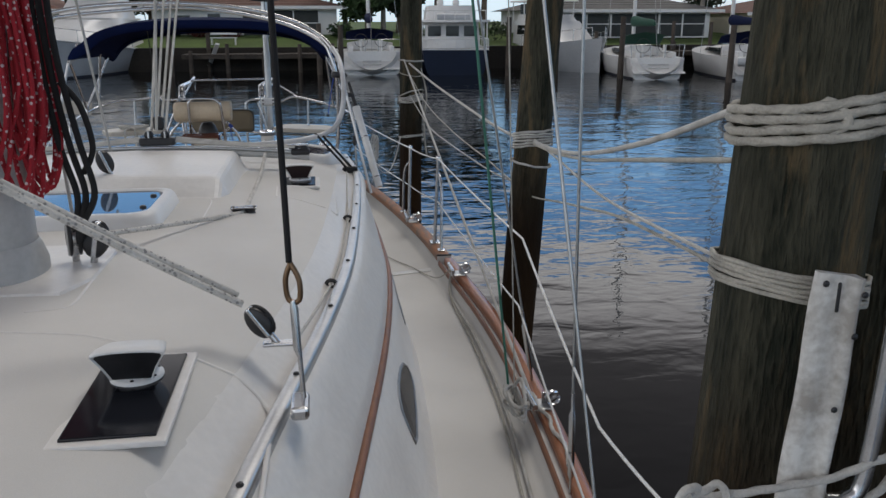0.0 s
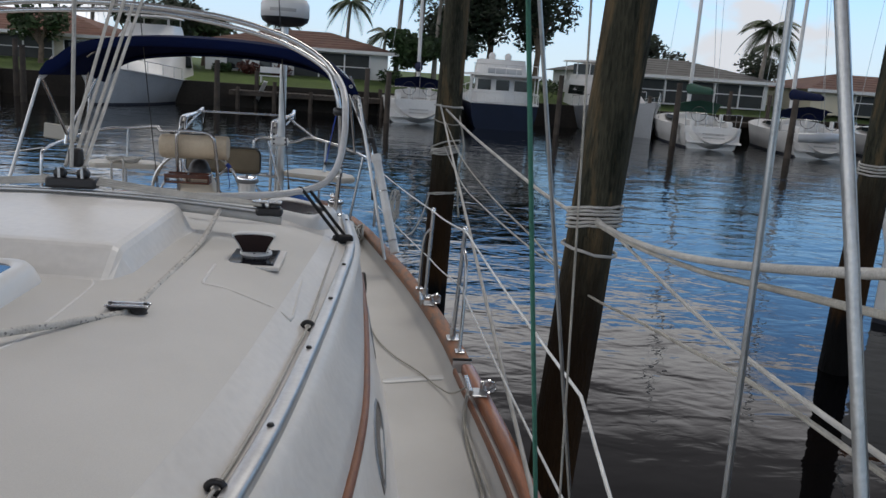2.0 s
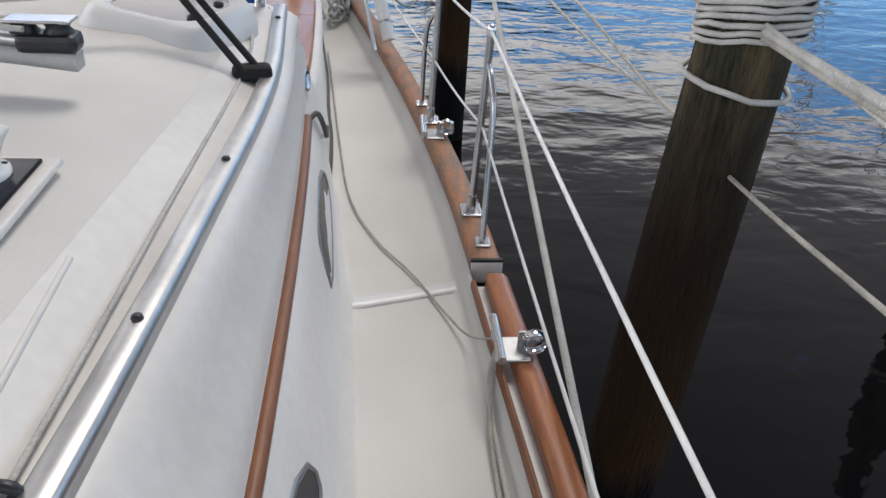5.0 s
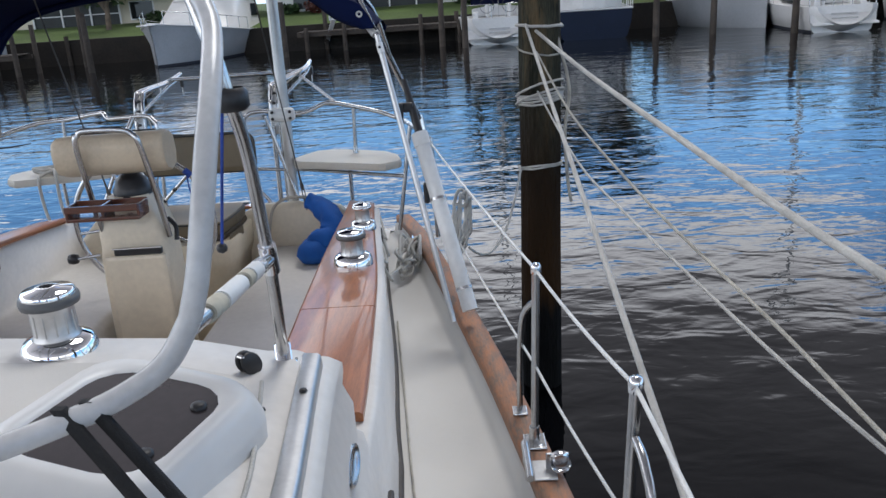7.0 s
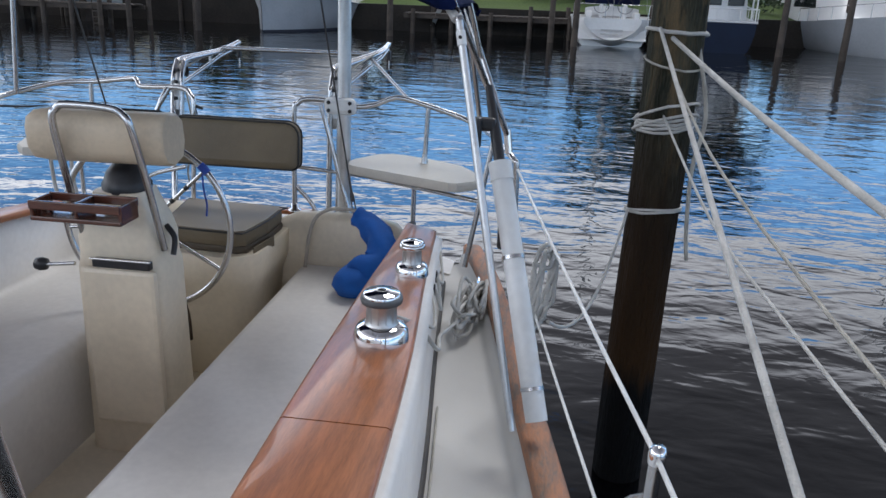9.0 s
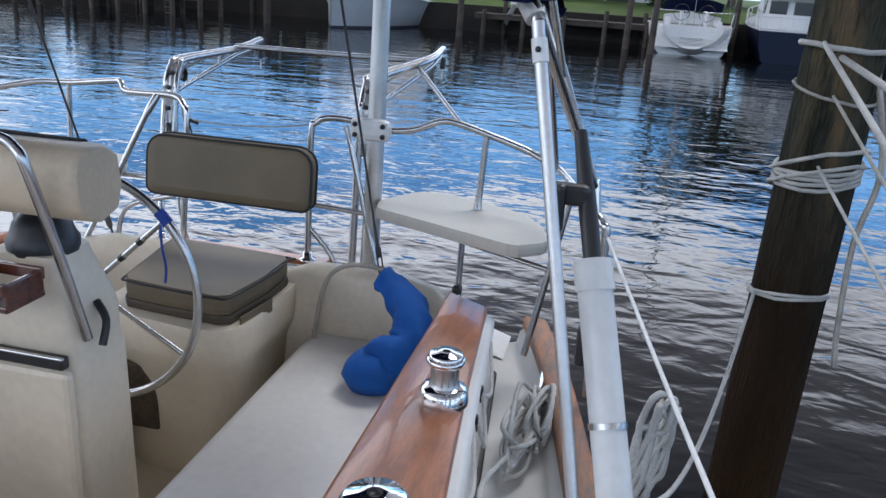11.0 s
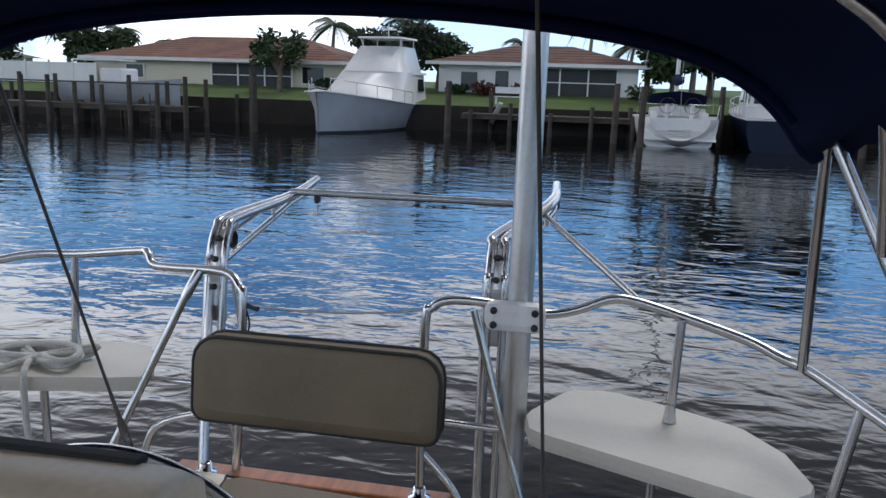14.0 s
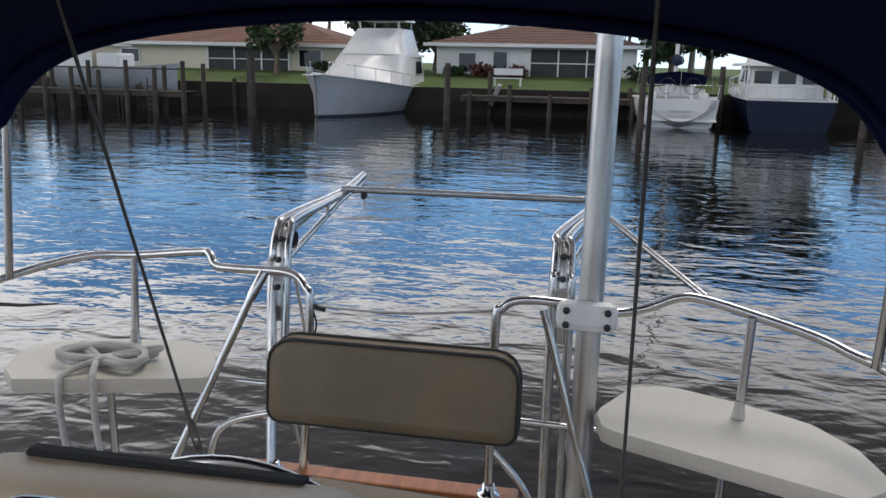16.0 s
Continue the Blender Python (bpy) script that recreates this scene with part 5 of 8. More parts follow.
part("horn", MB().tube([(1.235, 12.50, DZ + 0.095), (1.235, 12.56, DZ + 0.083), (1.235, 12.68, DZ + 0.083), (1.235, 12.74, DZ + 0.095)], [0.007, 0.012, 0.012, 0.007], 10), CHROME, r)
loops = []
for k in range(70):
    a = 2 * math.pi * k / 10 + 0.3 * math.sin(k)
    loops.append((1.255 + 0.035 * math.sin(a * 0.5 + k * 0.11), 12.36 + 0.125 * math.cos(a), DZ + 0.055 + 0.045 * math.sin(a) + 0.0009 * k))
rope("coiled_sheet", smooth_path(loops, 3), 0.008, ROPE, "white sheet coiled beside its cleat", "rope", laid=True)
for y0, y1, dx in ((11.45, 11.84, 0.0), (11.84, 12.02, 0.012), (12.02, 12.42, 0.006)):
    rope("coaming_lashing", smooth_path([(COAM_OUT(y0) + 0.012 + dx, y0, COAM_Z(y0) - 0.05), (COAM_OUT((y0 + y1) / 2) + 0.035 + dx, (y0 + y1) / 2, COAM_Z(y0) - 0.13 - dx * 3), (COAM_OUT(y1) + 0.012 + dx, y1, COAM_Z(y1) - 0.045)], 6), 0.006, ROPE, "thin white line looped along the coaming", "rope", "coaming lashings")
for y in (11.84, 12.02):
    solo("lashing_hook", MB().box((COAM_OUT(y) + 0.016, y, COAM_Z(y) - 0.05), (0.018, 0.02, 0.05), r=0.006), BLACK, "black hook on the outside of the coaming", "hook", "coaming hooks")
rope("sheet_tail", smooth_path([(1.05, 11.15, 1.62), (1.14, 11.35, 1.50), (1.18, 11.6, 1.30), (1.15, 11.9, 1.22), (1.2, 12.1, 1.2)], 7), 0.008, ROPE, "white sheet hanging over the coaming", "rope")

# shrouds
def shroud(y, x, top, r=0.004, material=None, label="stainless wire shroud with turnbuckle"):
    root = thing("shroud", (x, y, DZ + 0.06), label, "rigging wire", "shrouds")
    a, b = Vector((x, y, DZ + 0.1)), Vector(top)
    d = (b - a).normalized()
    part("wire", MB().tube([a + d * 0.35, b], r, 6), material or WIRE, root)
    part("turnbuckle", MB().tube([a, a + d * 0.06, a + d * 0.08, a + d * 0.30, a + d * 0.32, a + d * 0.38], [0.006, 0.006, 0.012, 0.012, 0.007, 0.006], 8), STEEL, root)
    return root


shroud(5.18, 1.65, (1.31, 6.42, 6.0), 0.0040, label="thick grey covered wire shroud")
shroud(6.10, 1.823, (1.74, 6.26, 9.0), 0.005)
shroud(7.0, 1.925, (1.00, 6.25, 6.0), 0.0046, label="thick stainless wire shroud with plastic cover")
rope("flag_halyard", [(1.78, 6.74, 1.22), (1.765, 6.86, 2.4), (1.72, 7.10, 5.0)], 0.0028, ROPEG, "thin grey line running up beside the shrouds", "rope")
rope("flag_halyard", [(1.81, 6.98, 1.2), (0.82, 6.45, 9.5)], 0.0058, GREENROPE, "green rope running up beside the shrouds", "rope")
r = thing("inner_stay", (0.94, 5.56, 1.87), "black covered stay with shackle and turnbuckle on the track", "rigging wire")
part("cover", MB().tube([(0.935, 5.62, 2.24), (0.90, 5.72, 4.5), (0.8, 5.9, 9.0)], 0.0078, 8), WEB, r, "black hose cover")
part("shackle", MB().tube(smooth_path([(0.938, 5.61, 2.24), (0.925, 5.61, 2.2), (0.93, 5.61, 2.15), (0.955, 5.6, 2.15), (0.957, 5.6, 2.2), (0.938, 5.61, 2.24)], 4), 0.007, 7), mat("bronze", (0.20, 0.13, 0.08), 0.4, 1.0), r, "bronze snap shackle")
part("turnbuckle", MB().tube([(0.94, 5.60, 2.15), (0.942, 5.6, 2.13), (0.945, 5.59, 2.03), (0.95, 5.585, 2.01), (0.955, 5.58, 1.90)], [0.006, 0.010, 0.010, 0.006, 0.006], 8), STEEL, r)
part("slide", MB().box((0.945, 5.57, 1.888), (0.045, 0.10, 0.035), r=0.01), STEEL, r)


# ---- cockpit things ----
def pedestal():
    root = thing("steering_pedestal", (-0.06, 11.8, 0.68), "cream steering pedestal with compass and stainless guard rail", "pedestal")
    part("column", MB().loft([[(-0.07 + wx * math.copysign(abs(math.cos(a)) ** 0.32, math.cos(a)), 11.80 + wy * math.copysign(abs(math.sin(a)) ** 0.32, math.sin(a)), z) for a in [2 * math.pi * (k + 0.5) / 40 for k in range(40)]] for wx, wy, z in ((0.18, 0.135, 0.68), (0.17, 0.125, 1.46), (0.162, 0.12, 1.50), (0.16, 0.118, 1.55), (0.162, 0.118, 1.58), (0.148, 0.11, 1.635), (0.122, 0.098, 1.69), (0.102, 0.09, 1.735), (0.094, 0.088, 1.757))], closed=True, ends=True), CREAM, root)
    part("front_panel", MB().box((-0.045, 11.655, 1.155), (0.30, 0.035, 0.655), r=0.025), CREAM, root, "cream raised access panel")
    # solid black bar: the recess's shade is put into its colour
    part("slot", MB().box((-0.03, 11.662, 1.50), (0.23, 0.030, 0.034), r=0.006), BLACK, root, "black bar for the shaded slot above the panel")
    part("slot_lip", MB().box((-0.03, 11.646, 1.519), (0.24, 0.012, 0.007), r=0.003), STEEL, root)
    part("knob", MB().lathe([(0.0001, -0.025), (0.022, -0.02), (0.026, 0), (0.022, 0.02), (0.0001, 0.025)], (-0.33, 11.62, 1.49), 12, Matrix.Rotation(radians(90), 4, 'Y')), BLACK, root)
    part("lever", MB().tube([(-0.31, 11.62, 1.49), (-0.2, 11.63, 1.5)], 0.008, 8), STEEL, root)
    part("compass", MB().lathe([(0.09, 0), (0.092, 0.03), (0.082, 0.045), (0.072, 0.075), (0.045, 0.105), (0.0001, 0.115)], (-0.06, 11.80, 1.75), 24), BLACK, root, "black domed compass")
    part("guard_rail", MB().tube(smooth_path([(-0.20, 11.72, 1.55), (-0.20, 11.66, 1.75), (-0.19, 11.58, 2.03), (-0.17, 11.58, 2.085), (-0.13, 11.58, 2.10), (0.02, 11.58, 2.095), (0.07, 11.58, 2.075), (0.10, 11.58, 2.02), (0.11, 11.66, 1.75), (0.11, 11.72, 1.55)], 6), 0.0135, 10), STEEL, root)
    tray = part("drink_tray", MB().box((-0.10, 11.57, 1.705), (0.34, 0.13, 0.018), r=0.005), MAHOG, root, "dark teak drink tray")
    for dy in (-0.062, 0.062):
        part("tray_rail", MB().box((-0.10, 11.57 + dy, 1.755), (0.34, 0.014, 0.032), r=0.004), MAHOG, tray)
    for dx in (-0.165, 0.0, 0.165):
        part("tray_end", MB().box((-0.10 + dx, 11.57, 1.738), (0.014, 0.12, 0.06), r=0.004), MAHOG, tray)
    part("throttle", MB().tube(smooth_path([(0.085, 11.80, 1.62), (0.125, 11.78, 1.58), (0.13, 11.75, 1.52)], 4), 0.011, 8), BLACK, root)
    prof = ((11.63, 1.93), (11.625, 2.01), (11.64, 2.05), (11.68, 2.065), (11.76, 2.06), (11.80, 2.03), (11.81, 1.95), (11.79, 1.89), (11.72, 1.87), (11.66, 1.89))
    shape = []
    for px, k in ((-0.345, 0.80), (-0.338, 0.90), (-0.325, 0.97), (-0.30, 1.0), (0.145, 1.0), (0.168, 0.98), (0.178, 0.95), (0.182, 0.90)):
        shape.append([(px, 11.73 + (a - 11.73) * k, 1.955 + (b - 1.955) * k + 0.012 * px) for a, b in prof])
    box = part("instrument_box", MB().loft(shape, closed=True, ends=True), mat("cream_vinyl_box", (0.56, 0.46, 0.33), 0.5, var=0.14, scale=4, fine=60), root, "cream moulded pod fixed on the guard rail")
    part("lid", MB().box((-0.085, 11.765, 2.060), (0.40, 0.026, 0.012), Matrix.Rotation(radians(-3), 4, 'X'), 0.005), WEB, box, "black strip")
    wc, wr = Vector((-0.14, 12.07, 1.53)), 0.368
    on_rim = lambda a, k=1.0: (wc.x + wr * k * math.cos(a), wc.y, wc.z + wr * k * math.sin(a))
    wheel = part("wheel", MB().tube([on_rim(2 * math.pi * k / 64) for k in range(64)], 0.0135, 9, closed=True), STEEL, root, "stainless destroyer steering wheel")
    part("hub", MB().lathe([(0.0001, -0.05), (0.026, -0.048), (0.030, -0.02), (0.034, -0.018), (0.034, 0.02), (0.022, 0.024), (0.022, 0.06), (0.0001, 0.062)], tuple(wc), 18, Matrix.Rotation(radians(90), 4, 'X')), CHROME, wheel, "chrome hub with a nut")
    for k in range(5):
        a = radians(42.5 + 72 * k)
        spoke = part("spoke", MB().tube([on_rim(a, 0.08), on_rim(a, 0.99)], 0.0085, 8), STEEL, wheel)
        if k == 0:
            for f in (0.42, 0.66):
                part("band", MB().tube([on_rim(a, f), on_rim(a, f + 0.05)], 0.0105, 8), BLACK, spoke, "black tape band")
    part("king_spoke_wrap", MB().tube([on_rim(a) for a in (0.70, 0.76, 0.82)], 0.0175, 9), BLUEROPE, wheel, "blue cord wrapping")
    part("cord_tail", MB().tube(smooth_path([(0.125, 12.055, 1.765), (0.13, 12.05, 1.70), (0.14, 12.05, 1.64), (0.135, 12.05, 1.59)], 5), 0.004, 5), BLUEROPE, wheel)
    return root


pedestal()
rope("drain_hose", smooth_path([(0.585, 12.80, 1.44), (0.52, 12.80, 1.445), (0.44, 12.80, 1.435), (0.375, 12.79, 1.39), (0.345, 12.775, 1.30), (0.335, 12.755, 1.20), (0.33, 12.74, 1.14)], 6), 0.0095, mat("grey_hose", (0.36, 0.33, 0.28), 0.6, var=0.2), "grey hose draped over the cockpit wall", "hose")
r = thing("blue_cord", (1.125, 9.41, 2.43), "blue cord with a black ball hanging from the dodger", "cord")
part("line", MB().tube([(1.125, 9.41, 2.43), (1.10, 9.43, 2.30), (1.078, 9.44, 2.17)], 0.0032, 6), BLUEROPE, r)
part("ball", MB().lathe([(0.0001, -0.011), (0.009, -0.006), (0.011, 0), (0.009, 0.006), (0.0001, 0.011)], (1.077, 9.44, 2.162), 10), BLACK, r)


def helm_seat():
    root = thing("steering_bench", (-0.05, 12.62, 0.68), "cream moulded helm seat with a taupe cushion", "seat")
    secs = []
    for k, z in ((0.86, 0.68), (0.88, 0.95), (0.93, 1.12), (1.0, 1.17), (1.02, 1.20), (1.02, 1.30), (1.0, 1.315)):
        secs.append([(-0.06 + x * k, 12.66 + y * k, z) for x, y in ((-0.30, 0.24), (-0.30, -0.18), (-0.26, -0.27), (-0.12, -0.32), (0.12, -0.35), (0.22, -0.33), (0.275, -0.26), (0.275, 0.24))])
    part("seat_box", MB().loft(secs, closed=True, ends=True), CREAM, root)
    part("locker_opening", MB().box((-0.20, 12.385, 0.98), (0.16, 0.04, 0.26), r=0.012), mat("worn_wood_locker", (0.10, 0.075, 0.05), 0.8, var=0.5, scale=9), root, "dark locker opening")
    poly = [(-0.33, 12.85), (-0.30, 12.66), (-0.262, 12.43), (-0.235, 12.395), (-0.05, 12.375), (0.125, 12.365), (0.165, 12.39), (0.195, 12.60), (0.195, 12.80), (0.175, 12.84), (-0.29, 12.87)]
    c = part("cushion", MB().prism(poly, 1.352, 1.425, 0.02), CUSH, root, "taupe vinyl seat cushion with black piping")
    part("lower_cushion", MB().prism([(x * 1.02 - 0.001, y) for x, y in poly], 1.318, 1.350, 0.012), CUSHD, c, "thin darker lower pad")
    part("piping", MB().tube(smooth_path([(x, y, 1.418) for x, y in poly], 3, True), 0.0045, 6, closed=True), PIPING, c)
    part("flap", MB().box((0.208, 12.50, 1.318), (0.006, 0.20, 0.05), Matrix.Rotation(radians(-8), 4, 'Z'), 0.002), CUSH, c, "grey vinyl flap with a snap")
    return root


helm_seat()


def back_cushion():
    root = thing("padded_bolster", (-0.045, 12.84, 1.66), "taupe padded backrest strapped to the stern rail", "backrest")
    x0, x1, z0, z1, r = -0.38, 0.295, 1.635, 1.86, 0.056

    def ring(k, y):
        pts = []
        for cx, cz, a0, rr in ((x1 - r * 1.2, z1 - r * 1.2, 0, r * 1.2), (x0 + r * 1.2, z1 - r * 1.2, 90, r * 1.2), (x0 + r * 0.6, z0 + r * 0.6, 180, r * 0.6), (x1 - r * 0.6, z0 + r * 0.6, 270, r * 0.6)):
            for q in range(5):
                a = radians(a0 + 22.5 * q)
                x, z = cx + rr * math.cos(a), cz + rr * math.sin(a)
                pts.append(((x0 + x1) / 2 + (x - (x0 + x1) / 2) * (1 - k * 0.25), y + (z - 1.75) * 0.12, 1.75 + (z - 1.75) * (1 - k * 0.6)))
        return pts
    part("pad", MB().loft([ring(0.5, 12.772), ring(0.1, 12.775), ring(0.0, 12.785), ring(0.0, 12.835), ring(0.08, 12.845), ring(0.5, 12.85)], closed=True, ends=True), CUSH, root)
    for y in (12.785, 12.835):
        part("piping", MB().tube(ring(-0.01, y), 0.006, 6, closed=True), PIPING, root, "black piping")
    return root


back_cushion()


def blue_bag():
    """A folded cloth bag slumped on the bench against the coaming."""
    rnd = random.Random(2)
    secs = []
    path = smooth_path([(0.60, 12.50, 1.15), (0.64, 12.49, 1.19), (0.72, 12.47, 1.24), (0.775, 12.52, 1.30), (0.745, 12.60, 1.37), (0.655, 12.67, 1.425), (0.60, 12.69, 1.45)], 6)
    n = len(path)
    for i, p in enumerate(path):
        t = i / (n - 1)
        r = 0.02 + 0.095 * math.sin(math.pi * min(1, t * 1.6)) ** 0.5 if t < 0.5 else 0.115 * (1 - (t - 0.5) * 0.7)
        if i in (0, n - 1):
            r *= 0.5
        d = (path[min(i + 1, n - 1)] - path[max(i - 1, 0)]).normalized()
        u = d.orthogonal().normalized()
        u = (Vector((0.2, -1, 0.1)) - d * Vector((0.2, -1, 0.1)).dot(d)).normalized()
        w = d.cross(u)
        r *= 0.74 - 0.16 * t
        secs.append([p + (u * math.cos(2 * math.pi * k / 16) * 0.8 + w * math.sin(2 * math.pi * k / 16)) * r * (1 + 0.42 * noise.noise((p.x * 17 + 1.9 * math.cos(2 * math.pi * k / 16), p.y * 13 + 1.6 * math.sin(2 * math.pi * k / 16), p.z * 22))) for k in range(16)])
    root = thing("cloth_bag", (0.665, 12.45, 1.137), "royal blue cloth bag slumped on the cockpit bench", "bag")
    part("upper_fold", MB().loft(secs, closed=True, ends=True), BLUECLOTH, root, "twisted upper fold")
    mb = MB().lathe([(0.0001, 0), (0.085, 0.008), (0.105, 0.05), (0.10, 0.09), (0.06, 0.13), (0.0001, 0.14)], (0.665, 12.45, 1.137), 18)
    mb.v = [(x + 0.012 * noise.noise((x * 14, y * 14, z * 14)), y + 0.012 * noise.noise((y * 14, z * 14, x * 14)), z + (0.010 * noise.noise((x * 17, y * 17, 3)) if z > 1.15 else 0)) for x, y, z in mb.v]
    part("body", mb, BLUECLOTH, root)
    return root


blue_bag()


# ---- stern rail, davits, bimini ----
def pushpit():
    root = thing("stern_rail", (0, 13.05, 1.25), "polished stainless stern rail with an open middle gate", "rail")
    left = smooth_path([(-1.42, 12.1, 1.25), (-1.42, 12.12, 1.74), (-1.42, 12.25, 1.83), (-1.43, 12.8, 1.865), (-1.36, 13.05, 1.90), (-1.18, 13.17, 1.945), (-1.0, 13.2, 1.955), (-0.78, 13.18, 1.985), (-0.73, 13.16, 1.985), (-0.70, 13.14, 1.955), (-0.62, 13.12, 1.955), (-0.44, 13.09, 1.962), (-0.375, 13.06, 1.93), (-0.355, 13.04, 1.85), (-0.375, 13.0, 1.30)], 6)
    part("rail_tube", MB().tube(left, 0.0135, 10), STEEL, root)
    right = smooth_path([(0.205, 12.98, 1.30), (0.205, 13.0, 1.86), (0.225, 13.01, 1.93), (0.28, 13.02, 1.953), (0.40, 13.04, 1.945), (0.52, 13.07, 1.92), (0.61, 13.09, 1.932), (0.70, 13.10, 1.968), (0.77, 13.10, 1.968), (0.91, 13.08, 1.937), (1.06, 13.05, 1.90), (1.135, 13.0, 1.878), (1.19, 12.93, 1.87), (1.27, 12.70, 1.86), (1.335, 12.50, 1.85), (1.37, 12.44, 1.825), (1.385, 12.43, 1.76), (1.39, 12.43, 1.25)], 6)
    part("rail_tube", MB().tube(right, 0.0135, 10), STEEL, root)
    for x, y, z0, z1 in ((0.893, 13.06, 1.652, 1.935), (-1.02, 13.2, 1.647, 1.95)):
        part("rail_post", MB().tube([(x - 0.01, y - 0.01, z0), (x, y, z1)], 0.0125, 10), STEEL, root)
        part("post_foot", MB().lathe([(0.019, 0), (0.018, 0.006), (0.0145, 0.03), (0.013, 0.05)], (x - 0.01, y - 0.01, z0), 12), STEEL, root)
    part("cross_tube", MB().tube([(-1.3, 13.08, 1.60), (-0.4, 13.06, 1.61)], 0.011, 8), STEEL, root)
    part("cross_tube", MB().tube([(0.205, 13.0, 1.60), (0.56, 13.08, 1.555), (1.20, 12.74, 1.55)], 0.011, 8), STEEL, root)
    part("rail_post", MB().tube([(1.15, 12.72, 1.22), (1.258, 12.745, 1.857)], 0.0125, 10), STEEL, root)
    part("brace", MB().tube([(-0.522, 13.10, 1.955), (-0.548, 13.065, 1.89), (-0.555, 13.06, 1.875), (-0.775, 12.91, 1.345)], [0.016, 0.016, 0.0125, 0.0125], 10), STEEL, root)
    part("brace", MB().tube([(0.335, 13.05, 1.92), (0.525, 12.98, 1.28)], 0.0125, 8), STEEL, root)
    part("brace", MB().tube(smooth_path([(0.21, 12.99, 1.50), (0.30, 12.99, 1.40), (0.36, 12.98, 1.28)], 4), 0.011, 8), STEEL, root)
    part("brace", MB().tube(smooth_path([(-0.40, 13.0, 1.56), (-0.60, 13.0, 1.50), (-0.66, 12.99, 1.42), (-0.67, 12.98, 1.28)], 5), 0.011, 8), STEEL, root)
    part("gate_wire", MB().tube(sag((-0.36, 13.05, 1.88), (0.23, 13.01, 1.925), 0.02, 8), 0.0035, 6), WIRE, root)
    part("gate_hook", MB().tube([(-0.36, 13.05, 1.88), (-0.31, 13.05, 1.868)], 0.009, 8), BLACK, root)
    for x, y in ((-0.451, 12.965), (0.205, 12.98)):
        part("base_flange", MB().lathe([(0.034, 0), (0.033, 0.008), (0.019, 0.013), (0.018, 0.035), (0.0135, 0.037)], (x, y, 1.366), 16), CHROME, root, "round chrome base plate")
    part("pin_lanyard", MB().tube(smooth_path([(-0.35, 13.04, 1.88), (-0.335, 13.04, 1.83), (-0.342, 13.04, 1.79)], 4), 0.003, 5), BLACK, root)
    return root


pushpit()


def davit(x, xe, ze, s):
    root = thing("davit", (x, 13.08, 1.25), "stainless dinghy davit bolted through the stern rail", "davit", "davits")
    for o in (-0.02, 0.03):
        foot = (x + o + 0.06 * s, 12.965, 1.37) if s > 0 and o < 0 else (x + o, 13.09, 1.56 if s > 0 else 1.22)
        main = smooth_path([foot, (x + o, 13.15, 1.9), (x + o * 0.9, 13.17, 2.0), (x + o * 0.8, 13.21, 2.07), (x + o * 0.7, 13.28, 2.095), (xe + o * 0.3, 13.7, ze - 0.03), (xe, 13.98, ze)], 6)
        part("tube", MB().tube(main, 0.016 if o < 0 else 0.013, 10), STEEL, root)
    part("strut", MB().tube([(x, 13.19, 1.96), (xe - 0.01 * s, 13.72, ze - 0.06), (xe, 13.95, ze - 0.03)], 0.0105, 8), STEEL, root)
    part("tie", MB().tube([(xe - 0.005, 13.55, ze - 0.05), (xe - 0.005, 13.55, ze - 0.09)], 0.008, 8), STEEL, root)
    bend = ((13.135, 13.16, 1.84), (13.15, 13.172, 1.95), (13.165, 13.20, 2.02), (13.20, 13.235, 2.065), (13.26, 13.275, 2.085))
    part("web_plate", MB().loft([[(x - 0.016, y0, z), (x + 0.026, y0, z), (x + 0.026, y1, z - 0.012), (x - 0.016, y1, z - 0.012)] for y0, y1, z in bend], closed=True, ends=True), ALU, root, "dull web plate in the bend")
    for y, z in ((13.135, 1.90), (13.148, 1.985), (13.178, 2.045)):
        part("lightening_hole", MB().lathe([(0.0001, -0.004), (0.010, -0.004), (0.010, 0.004), (0.0001, 0.004)], (x + 0.005, y, z), 10, Matrix.Rotation(radians(80), 4, 'X')), BLACK, root)
    part("gusset", MB().box((x + 0.004, 13.155, 1.87), (0.06, 0.02, 0.17), r=0.005), ALU, root)
    part("sheave", MB().lathe([(0.03, -0.015), (0.022, 0), (0.03, 0.015)], (x + 0.01, 13.24, 2.03), 14, Matrix.Rotation(radians(90), 4, 'Y')), BLACK, root)
    blk = part("fall_block", MB().box((xe + 0.005, 13.97, ze - 0.065), (0.022, 0.04, 0.06), r=0.009), BLACK, root, "black tackle block")
    part("hook", MB().tube([(xe + 0.005, 13.97, ze - 0.095), (xe + 0.005, 13.97, ze - 0.15)], 0.004, 6), STEEL, blk)
    part("fall", MB().tube(smooth_path([(x + 0.01, 13.24, 2.05), (xe, 13.6, ze - 0.03), (xe, 13.96, ze - 0.035)], 4), 0.005, 6), ROPEG, root)
    return root


davit(-0.50, -0.468, 2.14, 1)
davit(0.375, 0.493, 2.17, -1)
solo("davit_spreader", MB().tube([(-0.47, 13.71, 2.125), (0.46, 13.71, 2.13)], 0.0125, 10), STEEL, "stainless tube joining the two davits", "tube")
solo("davit_stay", MB().tube([(0.455, 13.6, 2.13), (0.775, 13.10, 1.975)], 0.010, 8), STEEL, "stainless diagonal stay from davit to rail", "tube")
for x0 in (-0.45, 0.40):
    rope("davit_fall", smooth_path([(x0, 13.16, 1.95), (x0 + 0.06, 13.1, 1.7), (x0 + 0.02, 13.08, 1.5), (x0 + 0.09, 13.06, 1.30)], 6), 0.005, ROPEG, "grey davit line hanging to the deck", "rope", "davit lines")


